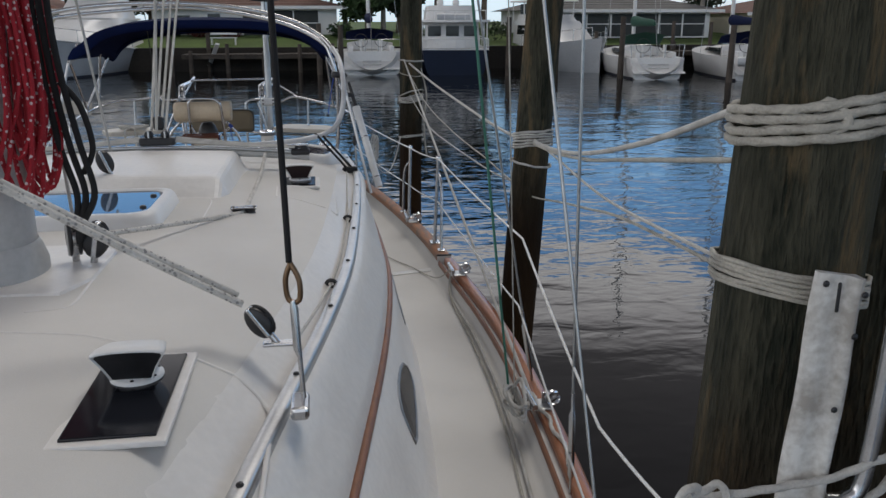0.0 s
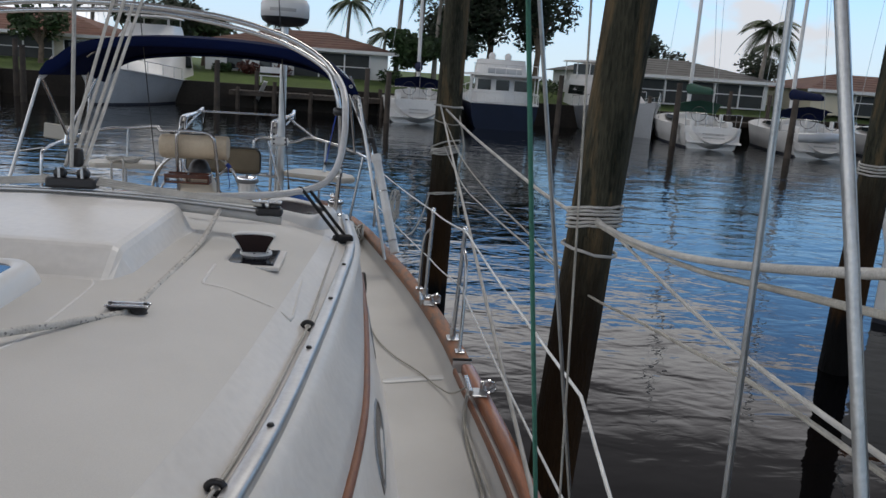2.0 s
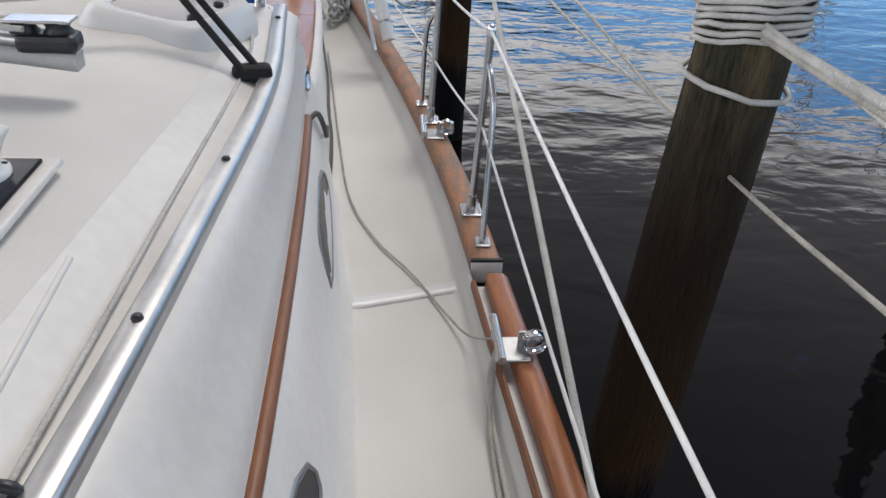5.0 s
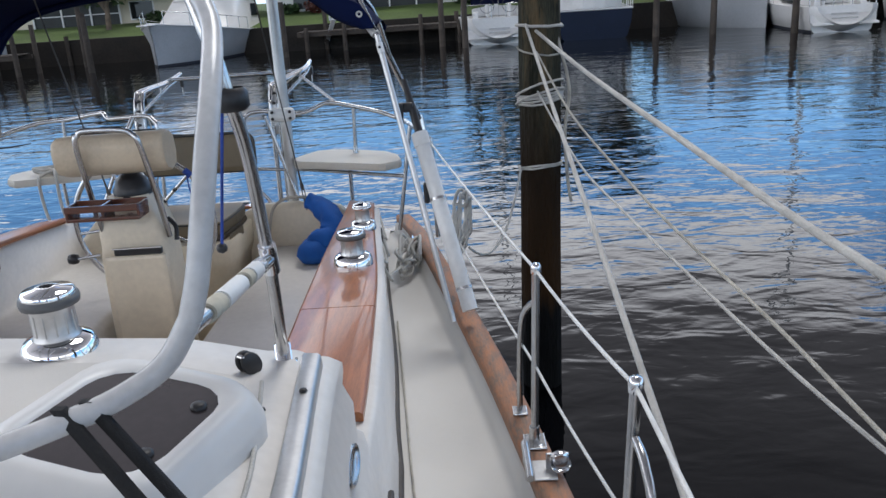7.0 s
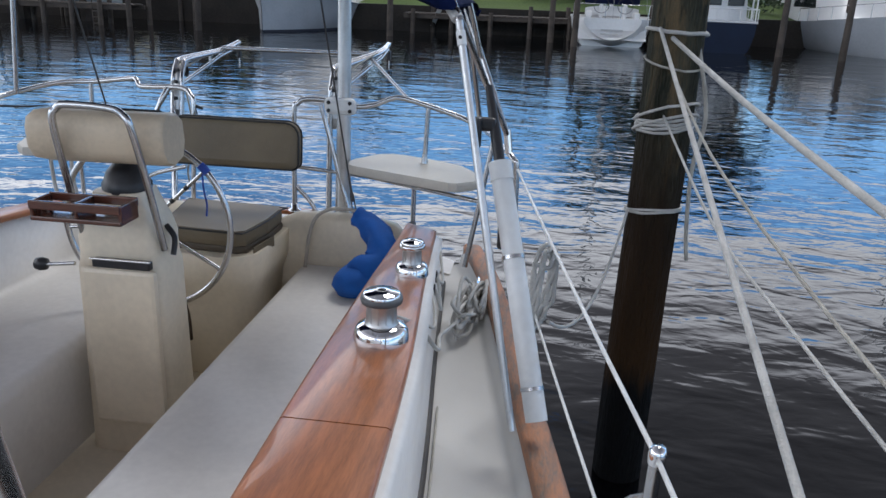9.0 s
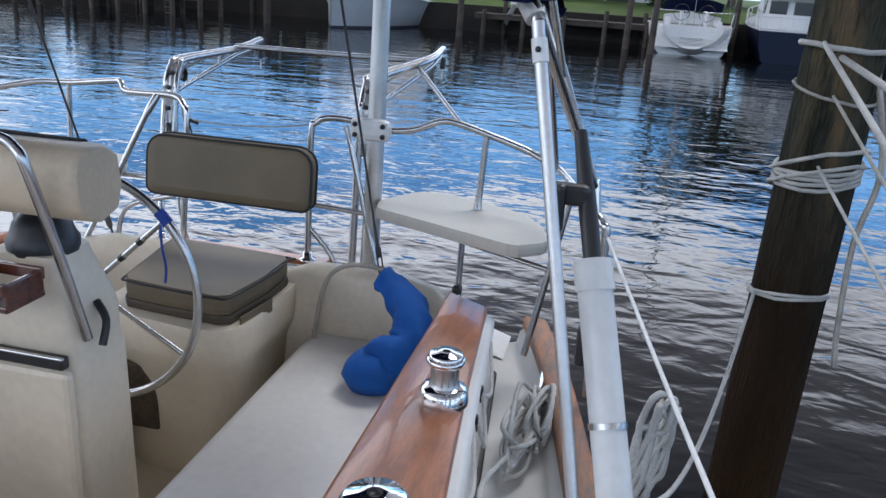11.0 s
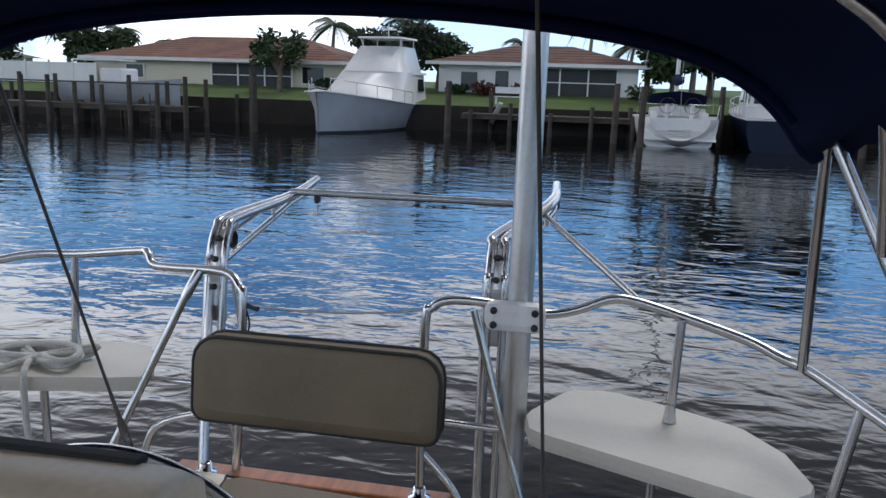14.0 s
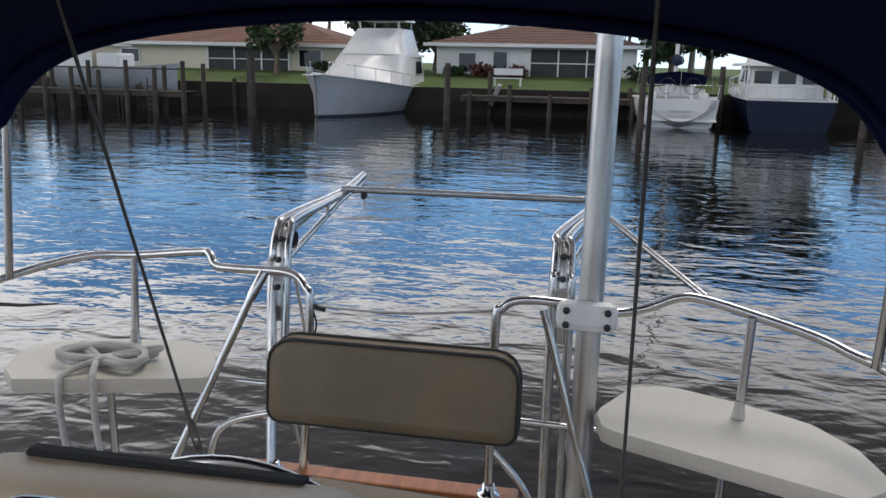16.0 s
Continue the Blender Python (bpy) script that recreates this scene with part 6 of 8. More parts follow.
def seat_board(poly, z, label):
    root = thing("corner_seat", (poly[0][0], poly[0][1], z), label, "seat", "stern corner seats")
    part("board", MB().prism(poly, z - 0.045, z, 0.012), STARB, root)
    return root


R = seat_board([(0.495, 12.99), (0.505, 13.03), (0.59, 13.19), (0.62, 13.22), (0.70, 13.235), (0.74, 13.23), (0.90, 13.16), (1.04, 13.08), (1.08, 13.05), (1.16, 12.92), (1.19, 12.76), (1.175, 12.72), (1.10, 12.66), (1.06, 12.66), (0.54, 12.885), (0.51, 12.91)], 1.65, "white plastic corner seat on the stern rail")
part("support_post", MB().tube([(0.84, 12.98, 1.26), (0.845, 12.98, 1.61)], 0.0125, 10), STEEL, R)
part("clamp", MB().box((0.84, 12.97, 1.33), (0.035, 0.05, 0.05), r=0.01), BLACK, R)
L = seat_board([(-0.66, 12.98), (-0.69, 13.10), (-0.78, 13.24), (-0.88, 13.26), (-1.08, 13.24), (-1.30, 13.16), (-1.36, 13.05), (-1.30, 12.90), (-1.22, 12.83), (-0.74, 12.95)], 1.645, "white plastic corner seat with a rope lying on it")
part("support_post", MB().tube([(-0.98, 12.96, 1.26), (-0.98, 12.96, 1.61)], 0.0125, 10), STEEL, L)
part("clamp", MB().box((-0.97, 12.95, 1.33), (0.035, 0.05, 0.05), r=0.01), BLACK, L)
rp = []
for k in range(60):
    a = 2 * math.pi * k / 20
    rp.append((-1.02 + 0.15 * math.sin(a * 1.5 + 0.3) * (0.85 + 0.06 * (k // 20)), 13.02 + 0.07 * math.sin(a * 2.0), 1.658 + 0.010 * (k / 20) + 0.006 * math.sin(a * 3)))
rope("seat_rope", smooth_path(rp, 3) + smooth_path([rp[-1], (-1.07, 12.90, 1.66), (-1.08, 12.855, 1.63), (-1.075, 12.86, 1.42), (-1.05, 12.88, 1.29)], 6)[1:], 0.010, ROPE, "white rope coiled in loops on the corner seat", "rope")
rope("seat_rope", smooth_path([(-1.03, 12.98, 1.672), (-0.99, 12.90, 1.67), (-0.975, 12.87, 1.63), (-0.98, 12.88, 1.45), (-0.96, 12.9, 1.29)], 6), 0.010, ROPE, "white rope tail hanging off the corner seat", "rope")

r = thing("equipment_pole", (0.462, 13.0, 1.25), "aluminium pole carrying a white radar dome at the stern", "pole")
part("tube", MB().tube([(0.455, 13.03, 0.9), (0.472, 13.03, 3.02)], 0.034, 18), ALU, r)
part("bracket", MB().box((0.455, 12.985, 1.93), (0.165, 0.05, 0.085), r=0.03), PVC, r, "white plastic clamp plate")
for dx in (-0.055, 0.055):
    for dz in (-0.02, 0.02):
        part("bolt", MB().lathe([(0.010, 0), (0.010, 0.006), (0.0001, 0.008)], (0.455 + dx, 12.96, 1.93 + dz), 8, Matrix.Rotation(radians(90), 4, 'X')), BLACK, r)
dome = part("radar_dome", MB().lathe([(0.0001, 0.06), (0.18, 0.06), (0.225, 0.085), (0.225, 0.20), (0.20, 0.25), (0.10, 0.275), (0.0001, 0.28)], (0.472, 13.03, 3.0), 32), WHITE, r, "white radar dome with grey lettering bar")
part("dome_base", MB().lathe([(0.05, 0.0), (0.16, 0.015), (0.21, 0.05), (0.224, 0.084)], (0.472, 13.03, 3.0), 32), BLACK, dome)
part("lettering", MB().loft([[(0.472 + 0.2262 * math.sin(a), 13.03 - 0.2262 * math.cos(a), z) for z in (3.13, 3.16)] for a in [-0.55 + 0.11 * k for k in range(11)]]), GREYPAINT, dome)

for x0, y0, x1, y1 in ((-0.683, 12.99, -0.42, 7.65), (0.575, 12.87, 0.2, 7.2)):
    r = thing("backstay", (x0, y0, 1.3), "dark wire backstay with turnbuckle at the stern", "rigging wire", "backstays")
    a, b = Vector((x0, y0, 1.30)), Vector((x1, y1, 14.3))
    d = (b - a).normalized()
    part("wire", MB().tube([a + d * 0.3, b], 0.0045, 6), mat("dark_wire", (0.10, 0.10, 0.10), 0.5, 0.6), r)
    dull = mat("dull_metal", (0.16, 0.15, 0.14), 0.5, 0.8)
    buckle = part("turnbuckle", MB().tube([a + d * 0.10, a + d * 0.11, a + d * 0.13, a + d * 0.14], [0.006, 0.011, 0.011, 0.006], 8), dull, r)
    side = d.orthogonal().normalized() * 0.009
    for k in (-1, 1):
        part("buckle_side", MB().tube([a + d * 0.12 + side * k, a + d * 0.25 + side * k], 0.0035, 6), dull, buckle)
        part("toggle_side", MB().tube([a + side * k * 0.9, a + d * 0.065 + side * k * 0.9], 0.0045, 6), dull, buckle)
    part("screw", MB().tube([a + d * 0.055, a + d * 0.16], 0.005, 6), dull, buckle)
    part("terminal", MB().tube([a + d * 0.21, a + d * 0.235, a + d * 0.255, a + d * 0.27, a + d * 0.37], [0.005, 0.011, 0.011, 0.0065, 0.0055], 8), dull, buckle)
    part("chainplate", MB().box(a, (0.012, 0.04, 0.06)), STEEL, r)


def bimini():
    root = thing("bimini", (0, 11.1, 2.45), "navy blue canvas bimini top over the cockpit", "bimini")

    def zz(x, y):
        u = (y - 12.0) / 0.72
        crown = 2.835 - (0.128 if u > 0 else 0.09) * u * u
        q = abs(x) / 1.06
        fwd = 0.055 * q ** 2 + 0.075 * q ** 4 + 0.06 * q ** 10
        aft = 0.12 * q ** 2 + 0.09 * q ** 8 + 0.05 * q ** 14
        k = max(0.0, min(1.0, (y - 11.7) / 0.9))
        return crown - fwd * (1 - k) - aft * k
    secs = []
    for y in steps(11.58, 12.72, 0.095):
        row = []
        for i in range(33):
            a = -1 + i / 16
            x = 1.06 * math.sin(a * math.pi / 2 * 0.98)
            row.append((x, y, zz(x, y) - 0.005 * abs(math.sin((y - 11.58) * 8.2))))
        zs = row[-1][2]
        zb = min(2.475 - 0.01 * (y - 11.58), zs - 0.02)
        w = 0.03 * max(0, 1 - (y - 11.58) / 0.5)
        side = [(1.09 + w * 0.3, zs - 0.03), (1.125 + w * 0.7, zs * 0.62 + zb * 0.38), (1.15 + w, zs * 0.3 + zb * 0.7), (1.165 + w * 1.3, zb)]
        row = [(-x, y, z) for x, z in side[::-1]] + row + [(x, y, z) for x, z in side]
        secs.append(row)
    lower = [[(x * 0.993, y, z - 0.012) for x, y, z in s] for s in secs]
    mb = MB().loft(secs).loft(lower)
    for a, b in ((secs[0], lower[0]), (secs[-1], lower[-1])):
        mb.loft([a, b])
    part("canopy", mb, NAVY, root)
    front = secs[0]
    band = [[(x * (k if z - d > 2.47 else 1.0 - (1 - k) * 0.5), 11.575 + o, max(z - d, 2.462)) for x, y, z in front] for k, o, d in ((1.0, 0.0, -0.004), (0.985, -0.012, 0.03), (0.955, -0.004, 0.062), (0.94, 0.012, 0.075), (0.95, 0.02, 0.06))]
    part("front_band", MB().loft(band), NAVY, root, "stitched navy front band")
    part("hem", MB().tube(smooth_path([(x, y + 0.006, z - 0.01) for x, y, z in secs[-1]], 2), 0.016, 7), NAVY, root)
    ey = part("eyelet_patch", MB().lathe([(0.006, 0.0), (0.009, 0.004), (0.013, 0.004), (0.0145, 0.002)], (1.145, 11.560, 2.525), 18, Matrix.Rotation(radians(90), 4, 'X')), GREYPAINT, root, "round white stitched patch")
    for y in (11.66, 12.12, 12.66):
        arc = [(x, y, zz(x, y) - 0.028) for x in [1.03 * math.sin(math.pi / 2 * (-1 + k / 12)) for k in range(25)]]
        part("bow", MB().tube(arc, 0.0125, 8), NAVY if y > 12.5 else STEEL, root, "bow in a canvas sleeve" if y > 12.5 else "")
    for s in (1, -1):
        part("leg", MB().tube([(s * 1.13, 11.68, 2.60), (s * 1.21, 11.60, 2.43)], 0.0125, 10), STEEL, root)
        part("leg", MB().tube([(s * 1.21, 11.60, 2.43), (s * 1.47, 11.24, 1.22)], 0.0125, 12), ALU, root)
        top, bot = ((1.10, 12.68, 2.52), (1.175, 12.94, 1.87)) if s > 0 else ((-1.28, 13.0, 2.44), (-1.355, 13.03, 1.893))
        part("leg", MB().tube([top, bot], 0.0125, 10), STEEL, root)
        if s < 0:
            part("leg_bracket", MB().tube([top, (-1.16, 12.74, 2.50)], 0.011, 8), STEEL, root)
        diag = part("leg", MB().tube([(s * 1.08, 12.66, 2.51), (s * 1.33, 12.47, 1.94)], 0.0125, 10), STEEL, root)
        part("hinge", MB().tube([(s * 1.33, 12.47, 1.95), (s * 1.345, 12.465, 1.85)], 0.0165, 10), CHROME, diag)
        part("leg", MB().tube([(s * 1.33, 12.46, 1.935), (s * 1.20, 11.60, 2.46)], 0.0125, 10), STEEL, root)
        part("leg", MB().tube(smooth_path([(s * 1.0, 12.40, 2.66), (s * 1.09, 12.43, 2.58), (s * 1.14, 12.47, 2.48), (s * 1.195, 12.56, 2.24)], 5), 0.0115, 10), STEEL, root)
        part("hem_wrap", MB().tube([(s * 1.155, 11.655, 2.50), (s * 1.205, 11.605, 2.435)], 0.020, 10), GREYPAINT, root, "frayed grey tape round the leg top")
    part("leg_sleeve", MB().tube([(1.2165, 11.591, 2.40), (1.2255, 11.5785, 2.358)], 0.0155, 14), PVC, root, "white plastic sleeve")
    part("sleeve_bolt", MB().lathe([(0.0001, 0.004), (0.005, 0.003), (0.006, 0)], (1.219, 11.568, 2.383), 8, Matrix.Rotation(radians(90), 4, 'X')), BLACK, root)
    return root


bimini()
r = thing("plastic_pipe", (1.55, 11.2, 1.24), "white plastic pipe clamped to the bimini leg", "pipe")
pa, pb = Vector((1.545, 11.19, 1.29)), Vector((1.365, 11.555, 2.0))
part("tube", MB().tube([pa, pb], 0.034, 18), PVC, r)
part("collar", MB().tube([pb - (pb - pa).normalized() * 0.06, pb], 0.038, 18), PVC, r)
for t in (0.12, 0.62):
    c = pa.lerp(pb, t)
    d = (pb - pa).normalized()
    part("hose_clamp", MB().tube([c - d * 0.006, c + d * 0.006], 0.0365, 18, caps=False), STEEL, r)
solo("black_pole", MB().tube([pb - d * 0.03, pb + d * 0.10, pb + d * 0.26], [0.018, 0.019, 0.013], 12).box(pb + d * 0.13 + Vector((-0.035, -0.01, 0)), (0.085, 0.03, 0.045), r=0.012).box(pb + d * 0.10 + Vector((-0.055, -0.015, 0)), (0.022, 0.03, 0.10), r=0.01), BLACK, "black padded pole above the plastic pipe", "pole")

# hanging coil on the lifeline
pts = []
for k in range(90):
    a = 2 * math.pi * k / 15
    q = k / 90
    pts.append((1.53 + 0.035 * math.cos(a * 0.97) + 0.012 * math.sin(k), 11.60 + 0.055 * math.cos(a + 0.4), 1.57 + 0.17 * math.sin(a) * (0.85 + 0.15 * math.sin(k * 2.3)) - 0.02 * q))
rope("hanging_coil", smooth_path(pts, 3), 0.0075, ROPE, "white line coiled and hung on the lifeline", "rope", k=6)
r = thing("fender_hook", (1.36, 11.95, 1.75), "black fitting on the stern rail", "fitting")
part("body", MB().box((1.36, 12.0, 1.62), (0.03, 0.05, 0.11), r=0.012), BLACK, r)


# ---- pilings and dock lines ----
def piling(x, y, r, top, lean=(0, 0), seed=0):
    secs = []
    for z in steps(-1.2, top, 0.08):
        k = 40
        rr = r * (1.0 - 0.02 * z)
        secs.append([(x + lean[0] * z + rr * (1 + 0.06 * noise.noise((math.cos(a) * 1.6 + seed * 7, math.sin(a) * 1.6, z * 0.9)) + 0.045 * noise.noise((math.cos(a) * 6 + seed, math.sin(a) * 6, z * 1.1))) * math.cos(a), y + lean[1] * z + rr * (1 + 0.06 * noise.noise((math.cos(a) * 1.6 + seed * 7, math.sin(a) * 1.6, z * 0.9)) + 0.045 * noise.noise((math.cos(a) * 6 + seed, math.sin(a) * 6, z * 1.1))) * math.sin(a), z) for a in [2 * math.pi * j / k for j in range(k)]])
    ob = solo("piling", MB().loft(secs, closed=True, ends=True), PILE, "weathered round timber mooring piling standing in the canal", "piling", "mooring pilings")
    return ob


def wraps(x, y, z, r, n, rr, name="piling_rope", dz=0.022, tilt=0.02, seed=0, phase=None, laid=False):
    rnd = random.Random(seed)
    pts = []
    for k in range(n * 16 + 1):
        a = 2 * math.pi * k / 16 + 0.3
        pts.append((x + (r + rr * 0.9) * math.cos(a), y + (r + rr * 0.9) * math.sin(a), z + dz * k / 16 + tilt * math.sin(a + (seed if phase is None else phase)) + rnd.uniform(-0.004, 0.004)))
    return rope(name, pts, rr, ROPE if seed % 2 else ROPEG, "white rope turns tied round the piling", "rope", "piling ropes", k=6, laid=laid)


P1, P2, P3, P4 = (1.965, 5.35), (2.252, 8.80), (2.022, 12.98), (6.1, 12.4)
piling(P1[0], P1[1], 0.16, 3.6, (0.04, 0.0), 1)
piling(P1[0] + 0.33, P1[1] + 0.10, 0.13, 2.46, (0.05, 0.0), 5)
piling(P2[0], P2[1], 0.121, 3.6, (0.062, 0), 2)
piling(*P3, 0.130, 3.4, (0.017, 0), 3)
piling(*P4, 0.15, 3.6, (0.03, 0), 4)
wraps(P1[0] + 0.103, P1[1], 2.555, 0.160, 4, 0.0098, seed=2, dz=0.021, laid=True)
rope("rope_knot", smooth_path([(P1[0] + 0.05, P1[1] - 0.13, 2.60), (P1[0] + 0.0, P1[1] - 0.10, 2.63), (P1[0] - 0.01, P1[1] - 0.08, 2.61), (P1[0] + 0.03, P1[1] - 0.13, 2.575), (P1[0] + 0.07, P1[1] - 0.165, 2.60), (P1[0] + 0.04, P1[1] - 0.14, 2.64), (P1[0] + 0.02, P1[1] - 0.12, 2.58)], 5), 0.0095, ROPEG, "white rope knot on the piling", "rope", "piling ropes", laid=True)
wraps(P1[0] + 0.088, P1[1], 2.205, 0.162, 6, 0.0055, seed=2, dz=0.0105, tilt=0.03, phase=-1.9)
wraps(P2[0] + 0.127, P2[1], 2.00, 0.122, 6, 0.007, seed=3, dz=0.018)
wraps(P2[0] + 0.117, P2[1], 1.90, 0.124, 1, 0.008, seed=5, dz=0.004)
wraps(P3[0] + 0.034, P3[1], 1.92, 0.130, 4, 0.0075, seed=7, dz=0.016, tilt=0.02)
wraps(P3[0] + 0.034, P3[1], 1.91, 0.140, 2, 0.0075, seed=7, dz=0.05, tilt=0.05, phase=2.6)
wraps(P3[0] + 0.026, P3[1], 1.50, 0.128, 2, 0.007, seed=9, dz=0.012)
wraps(P3[0] + 0.040, P3[1], 2.36, 0.128, 1, 0.010, seed=11, dz=0.01, tilt=0.01)
wraps(P3[0] + 0.038, P3[1], 2.22, 0.128, 1, 0.006, seed=12, dz=0.01, tilt=0.03)
wraps(P4[0] + 0.06, P4[1], 2.0, 0.15, 4, 0.010, seed=13, dz=0.03)
DL = "white dock line stretched between pilings"
for rr, m, pts in ((0.0105, ROPE, ((12.86, 2.34), (11.7, 2.21), (10.54, 2.113), (9.7, 2.05), (9.2, 2.03), (8.92, 2.04))),
                   (0.0055, ROPE, ((12.86, 1.99), (11.88, 1.765), (11.1, 1.716), (10.3, 1.695), (9.6, 1.69), (8.92, 1.72))),
                   (0.0055, ROPEG, ((12.86, 2.22), (12.0, 1.98), (11.0, 1.85), (10.4, 1.80), (9.8, 1.765), (9.25, 1.715), (8.92, 1.715)))):
    rope("dock_line", smooth_path([(2.03 + (12.86 - y) * 0.083, y, z) for y, z in pts], 5), rr, m, DL, "rope", "dock lines")
for rr, m, pts in ((0.0105, ROPE, ((8.68, 2.055), (7.945, 2.115), (7.2, 2.22), (6.33, 2.40), (5.5, 2.62))),
                   (0.0080, ROPEG, ((8.68, 2.04), (7.94, 2.10), (7.2, 2.19), (6.66, 2.28), (5.5, 2.475))),
                   (0.0060, ROPE, ((8.68, 2.07), (7.94, 2.075), (7.2, 2.075), (6.6, 2.10), (5.5, 2.20))),
                   (0.0058, ROPEG, ((8.68, 1.70), (8.33, 1.76), (7.83, 1.855), (7.2, 1.965), (6.6, 2.065), (5.5, 2.18)))):
    rope("dock_line", smooth_path([(2.36 - (8.7 - y) * 0.1, y, z) for y, z in pts], 5), rr, m, DL, "rope", "dock lines")
rope("spring_line", sag((1.97, 12.86, 2.38), (1.86, 6.76, 1.25), 0.02), 0.0085, ROPE, "white spring line from piling to midship chock", "rope", "dock lines")
rope("spring_line", sag((1.92, 12.90, 1.52), (1.56, 11.66, 1.42), 0.22), 0.007, ROPE, "thin white line from piling to the stern quarter", "rope", "dock lines")
rope("hanging_line", smooth_path([(2.16, 12.92, 2.3), (2.22, 12.86, 2.0), (2.19, 12.86, 1.75), (2.20, 12.85, 1.45), (2.22, 12.85, 1.3)], 6), 0.010, ROPEG, "frayed grey line hanging down the piling", "rope")
r = thing("fender_board", (2.0, 5.12, 1.2), "bent white metal plate bolted to the piling", "metal plate")
fs = []
for i in range(17):
    z = 1.2 + 1.115 * i / 16
    c = 1.975 + 0.045 * (z - 1.75) + 0.003 * math.sin(z * 19)
    h = 0.050 - 0.006 * (z - 1.2)
    fs.append([(c + dx * h, 5.10 + dy, z + 0.012 * (0.5 - 0.5 * dx)) for dx, dy in ((-1.0, 0.014), (-0.97, 0.0), (-0.2, -0.004), (0.35, -0.003), (0.50, -0.016), (0.72, -0.026), (0.95, -0.022), (1.0, -0.008), (0.98, 0.012), (0.5, 0.010), (-0.9, 0.018))])
plate = part("plate", MB().loft(fs, closed=True, ends=True), mat("worn_white_metal", (0.56, 0.56, 0.54), 0.5, var=0.35, scale=9, fine=60, alt=(0.34, 0.32, 0.29)), r)
part("slot", MB().box((2.001, 5.0965, 2.275), (0.007, 0.008, 0.062), r=0.003), BLACK, plate, "dark open slot")
for dx, z in ((-0.030, 2.305), (0.042, 2.285), (0.036, 2.20), (0.022, 2.045), (-0.035, 1.70)):
    part("bolt_hole", MB().lathe([(0.007, 0), (0.006, 0.003), (0.0001, 0.003)], (1.975 + 0.045 * (z - 1.75) + dx, 5.094 if dx < 0 else 5.074, z), 8, Matrix.Rotation(radians(90), 4, 'X')), BLACK, plate)
rope("fender_line", smooth_path([(1.70, 5.10, 1.30), (1.715, 5.13, 1.62), (1.735, 5.14, 1.82), (1.772, 5.13, 1.835), (1.84, 5.10, 1.855), (1.93, 5.075, 1.88), (2.02, 5.06, 1.90), (2.10, 5.05, 1.935), (2.17, 5.08, 1.92), (2.14, 5.06, 1.87), (2.05, 5.05, 1.82), (1.95, 5.06, 1.74)], 6), 0.0085, ROPE, "white rope tied round the metal plate", "rope", laid=True)
rope("fender_knot", smooth_path([(1.735, 5.12, 1.80), (1.705, 5.10, 1.84), (1.72, 5.09, 1.88), (1.755, 5.11, 1.87), (1.745, 5.13, 1.82), (1.77, 5.10, 1.815), (1.81, 5.09, 1.845), (1.80, 5.11, 1.875), (1.765, 5.12, 1.85), (1.73, 5.10, 1.86)], 6), 0.0085, ROPE, "white rope knot beside the metal plate", "rope", laid=True)
solo("grab_tube", MB().tube(smooth_path([(2.02, 5.07, 1.84), (2.06, 5.06, 1.85), (2.09, 5.06, 1.92), (2.12, 5.08, 2.3)], 5), 0.018, 10), STEEL, "bent galvanised tube beside the piling", "tube")
r = thing("folded_plate", (-1.56, 12.95, 1.82), "grey-white plastic plate strapped to the stern rail corner", "plate")
part("plate", MB().box((-1.56, 12.95, 1.90), (0.30, 0.03, 0.14), Matrix.Rotation(radians(6), 4, 'Y'), 0.012), STARB, r)
part("whip", MB().tube([(-1.42, 12.94, 1.835), (-1.25, 12.94, 1.84), (-1.12, 12.94, 1.855)], [0.007, 0.006, 0.003], 6), BLACK, r, "short black whip")


# ---- other boats ----
def hull_mesh(L, B, H, flare=0.12, bowrise=0.35, tw=0.85, n=22):
    """A hull with its stern at y=0 and its bow at y=L, on the waterline z=0."""
    secs = []
    for i in range(n + 1):
        t = i / n
        w = B / 2 * (tw + (1 - tw) * math.sin(min(1, t / 0.45) * math.pi / 2)) * (1 - max(0, (t - 0.5) / 0.5) ** 2.2)
        w = max(w, 0.015)
        top = H + bowrise * max(0, t - 0.3) ** 1.6 * 1.8
        yb = t * L - 0.10 * L * max(0, t - 0.8)
        secs.append([(-w * (1 + flare * t), t * L, top), (-w * 0.97, t * L - 0.02 * L * t * t, top * 0.55), (-w * 0.86, yb, 0.08), (-w * 0.5, yb, -0.35), (0, yb, -0.4), (w * 0.5, yb, -0.35), (w * 0.86, yb, 0.08), (w * 0.97, t * L - 0.02 * L * t * t, top * 0.55), (w * (1 + flare * t), t * L, top)])
    mb = MB().loft(secs)
    mb.add(secs[0], [tuple(range(9))], True)
    deck = MB().loft([[(s[0][0] * 0.98, s[0][1], s[0][2] - 0.03), (s[8][0] * 0.98, s[8][1], s[8][2] - 0.03)] for s in secs])
    return mb, deck, secs


def place(mb, m):
    mb.v = [tuple(m @ Vector(p)) for p in mb.v]
    return mb


def rails(root, secs, m, h, r=0.02, every=2, a=0, b=None, material=None):
    b = b or len(secs)
    for side in (0, 8):
        top = [m @ (Vector(s[side]) + Vector((0, 0, h))) for s in secs[a:b]]
        part("guard_rail", MB().tube(top, r, 5), material or STEEL, root)
        for s in secs[a:b:every]:
            p = Vector(s[side])
            part("rail_post", MB().tube([m @ p, m @ (p + Vector((0, 0, h)))], r * 0.9, 5), material or STEEL, root)


def slab(m, pts_lo, pts_hi):
    return place(MB().loft([pts_lo, pts_hi], closed=True, ends=True), m)


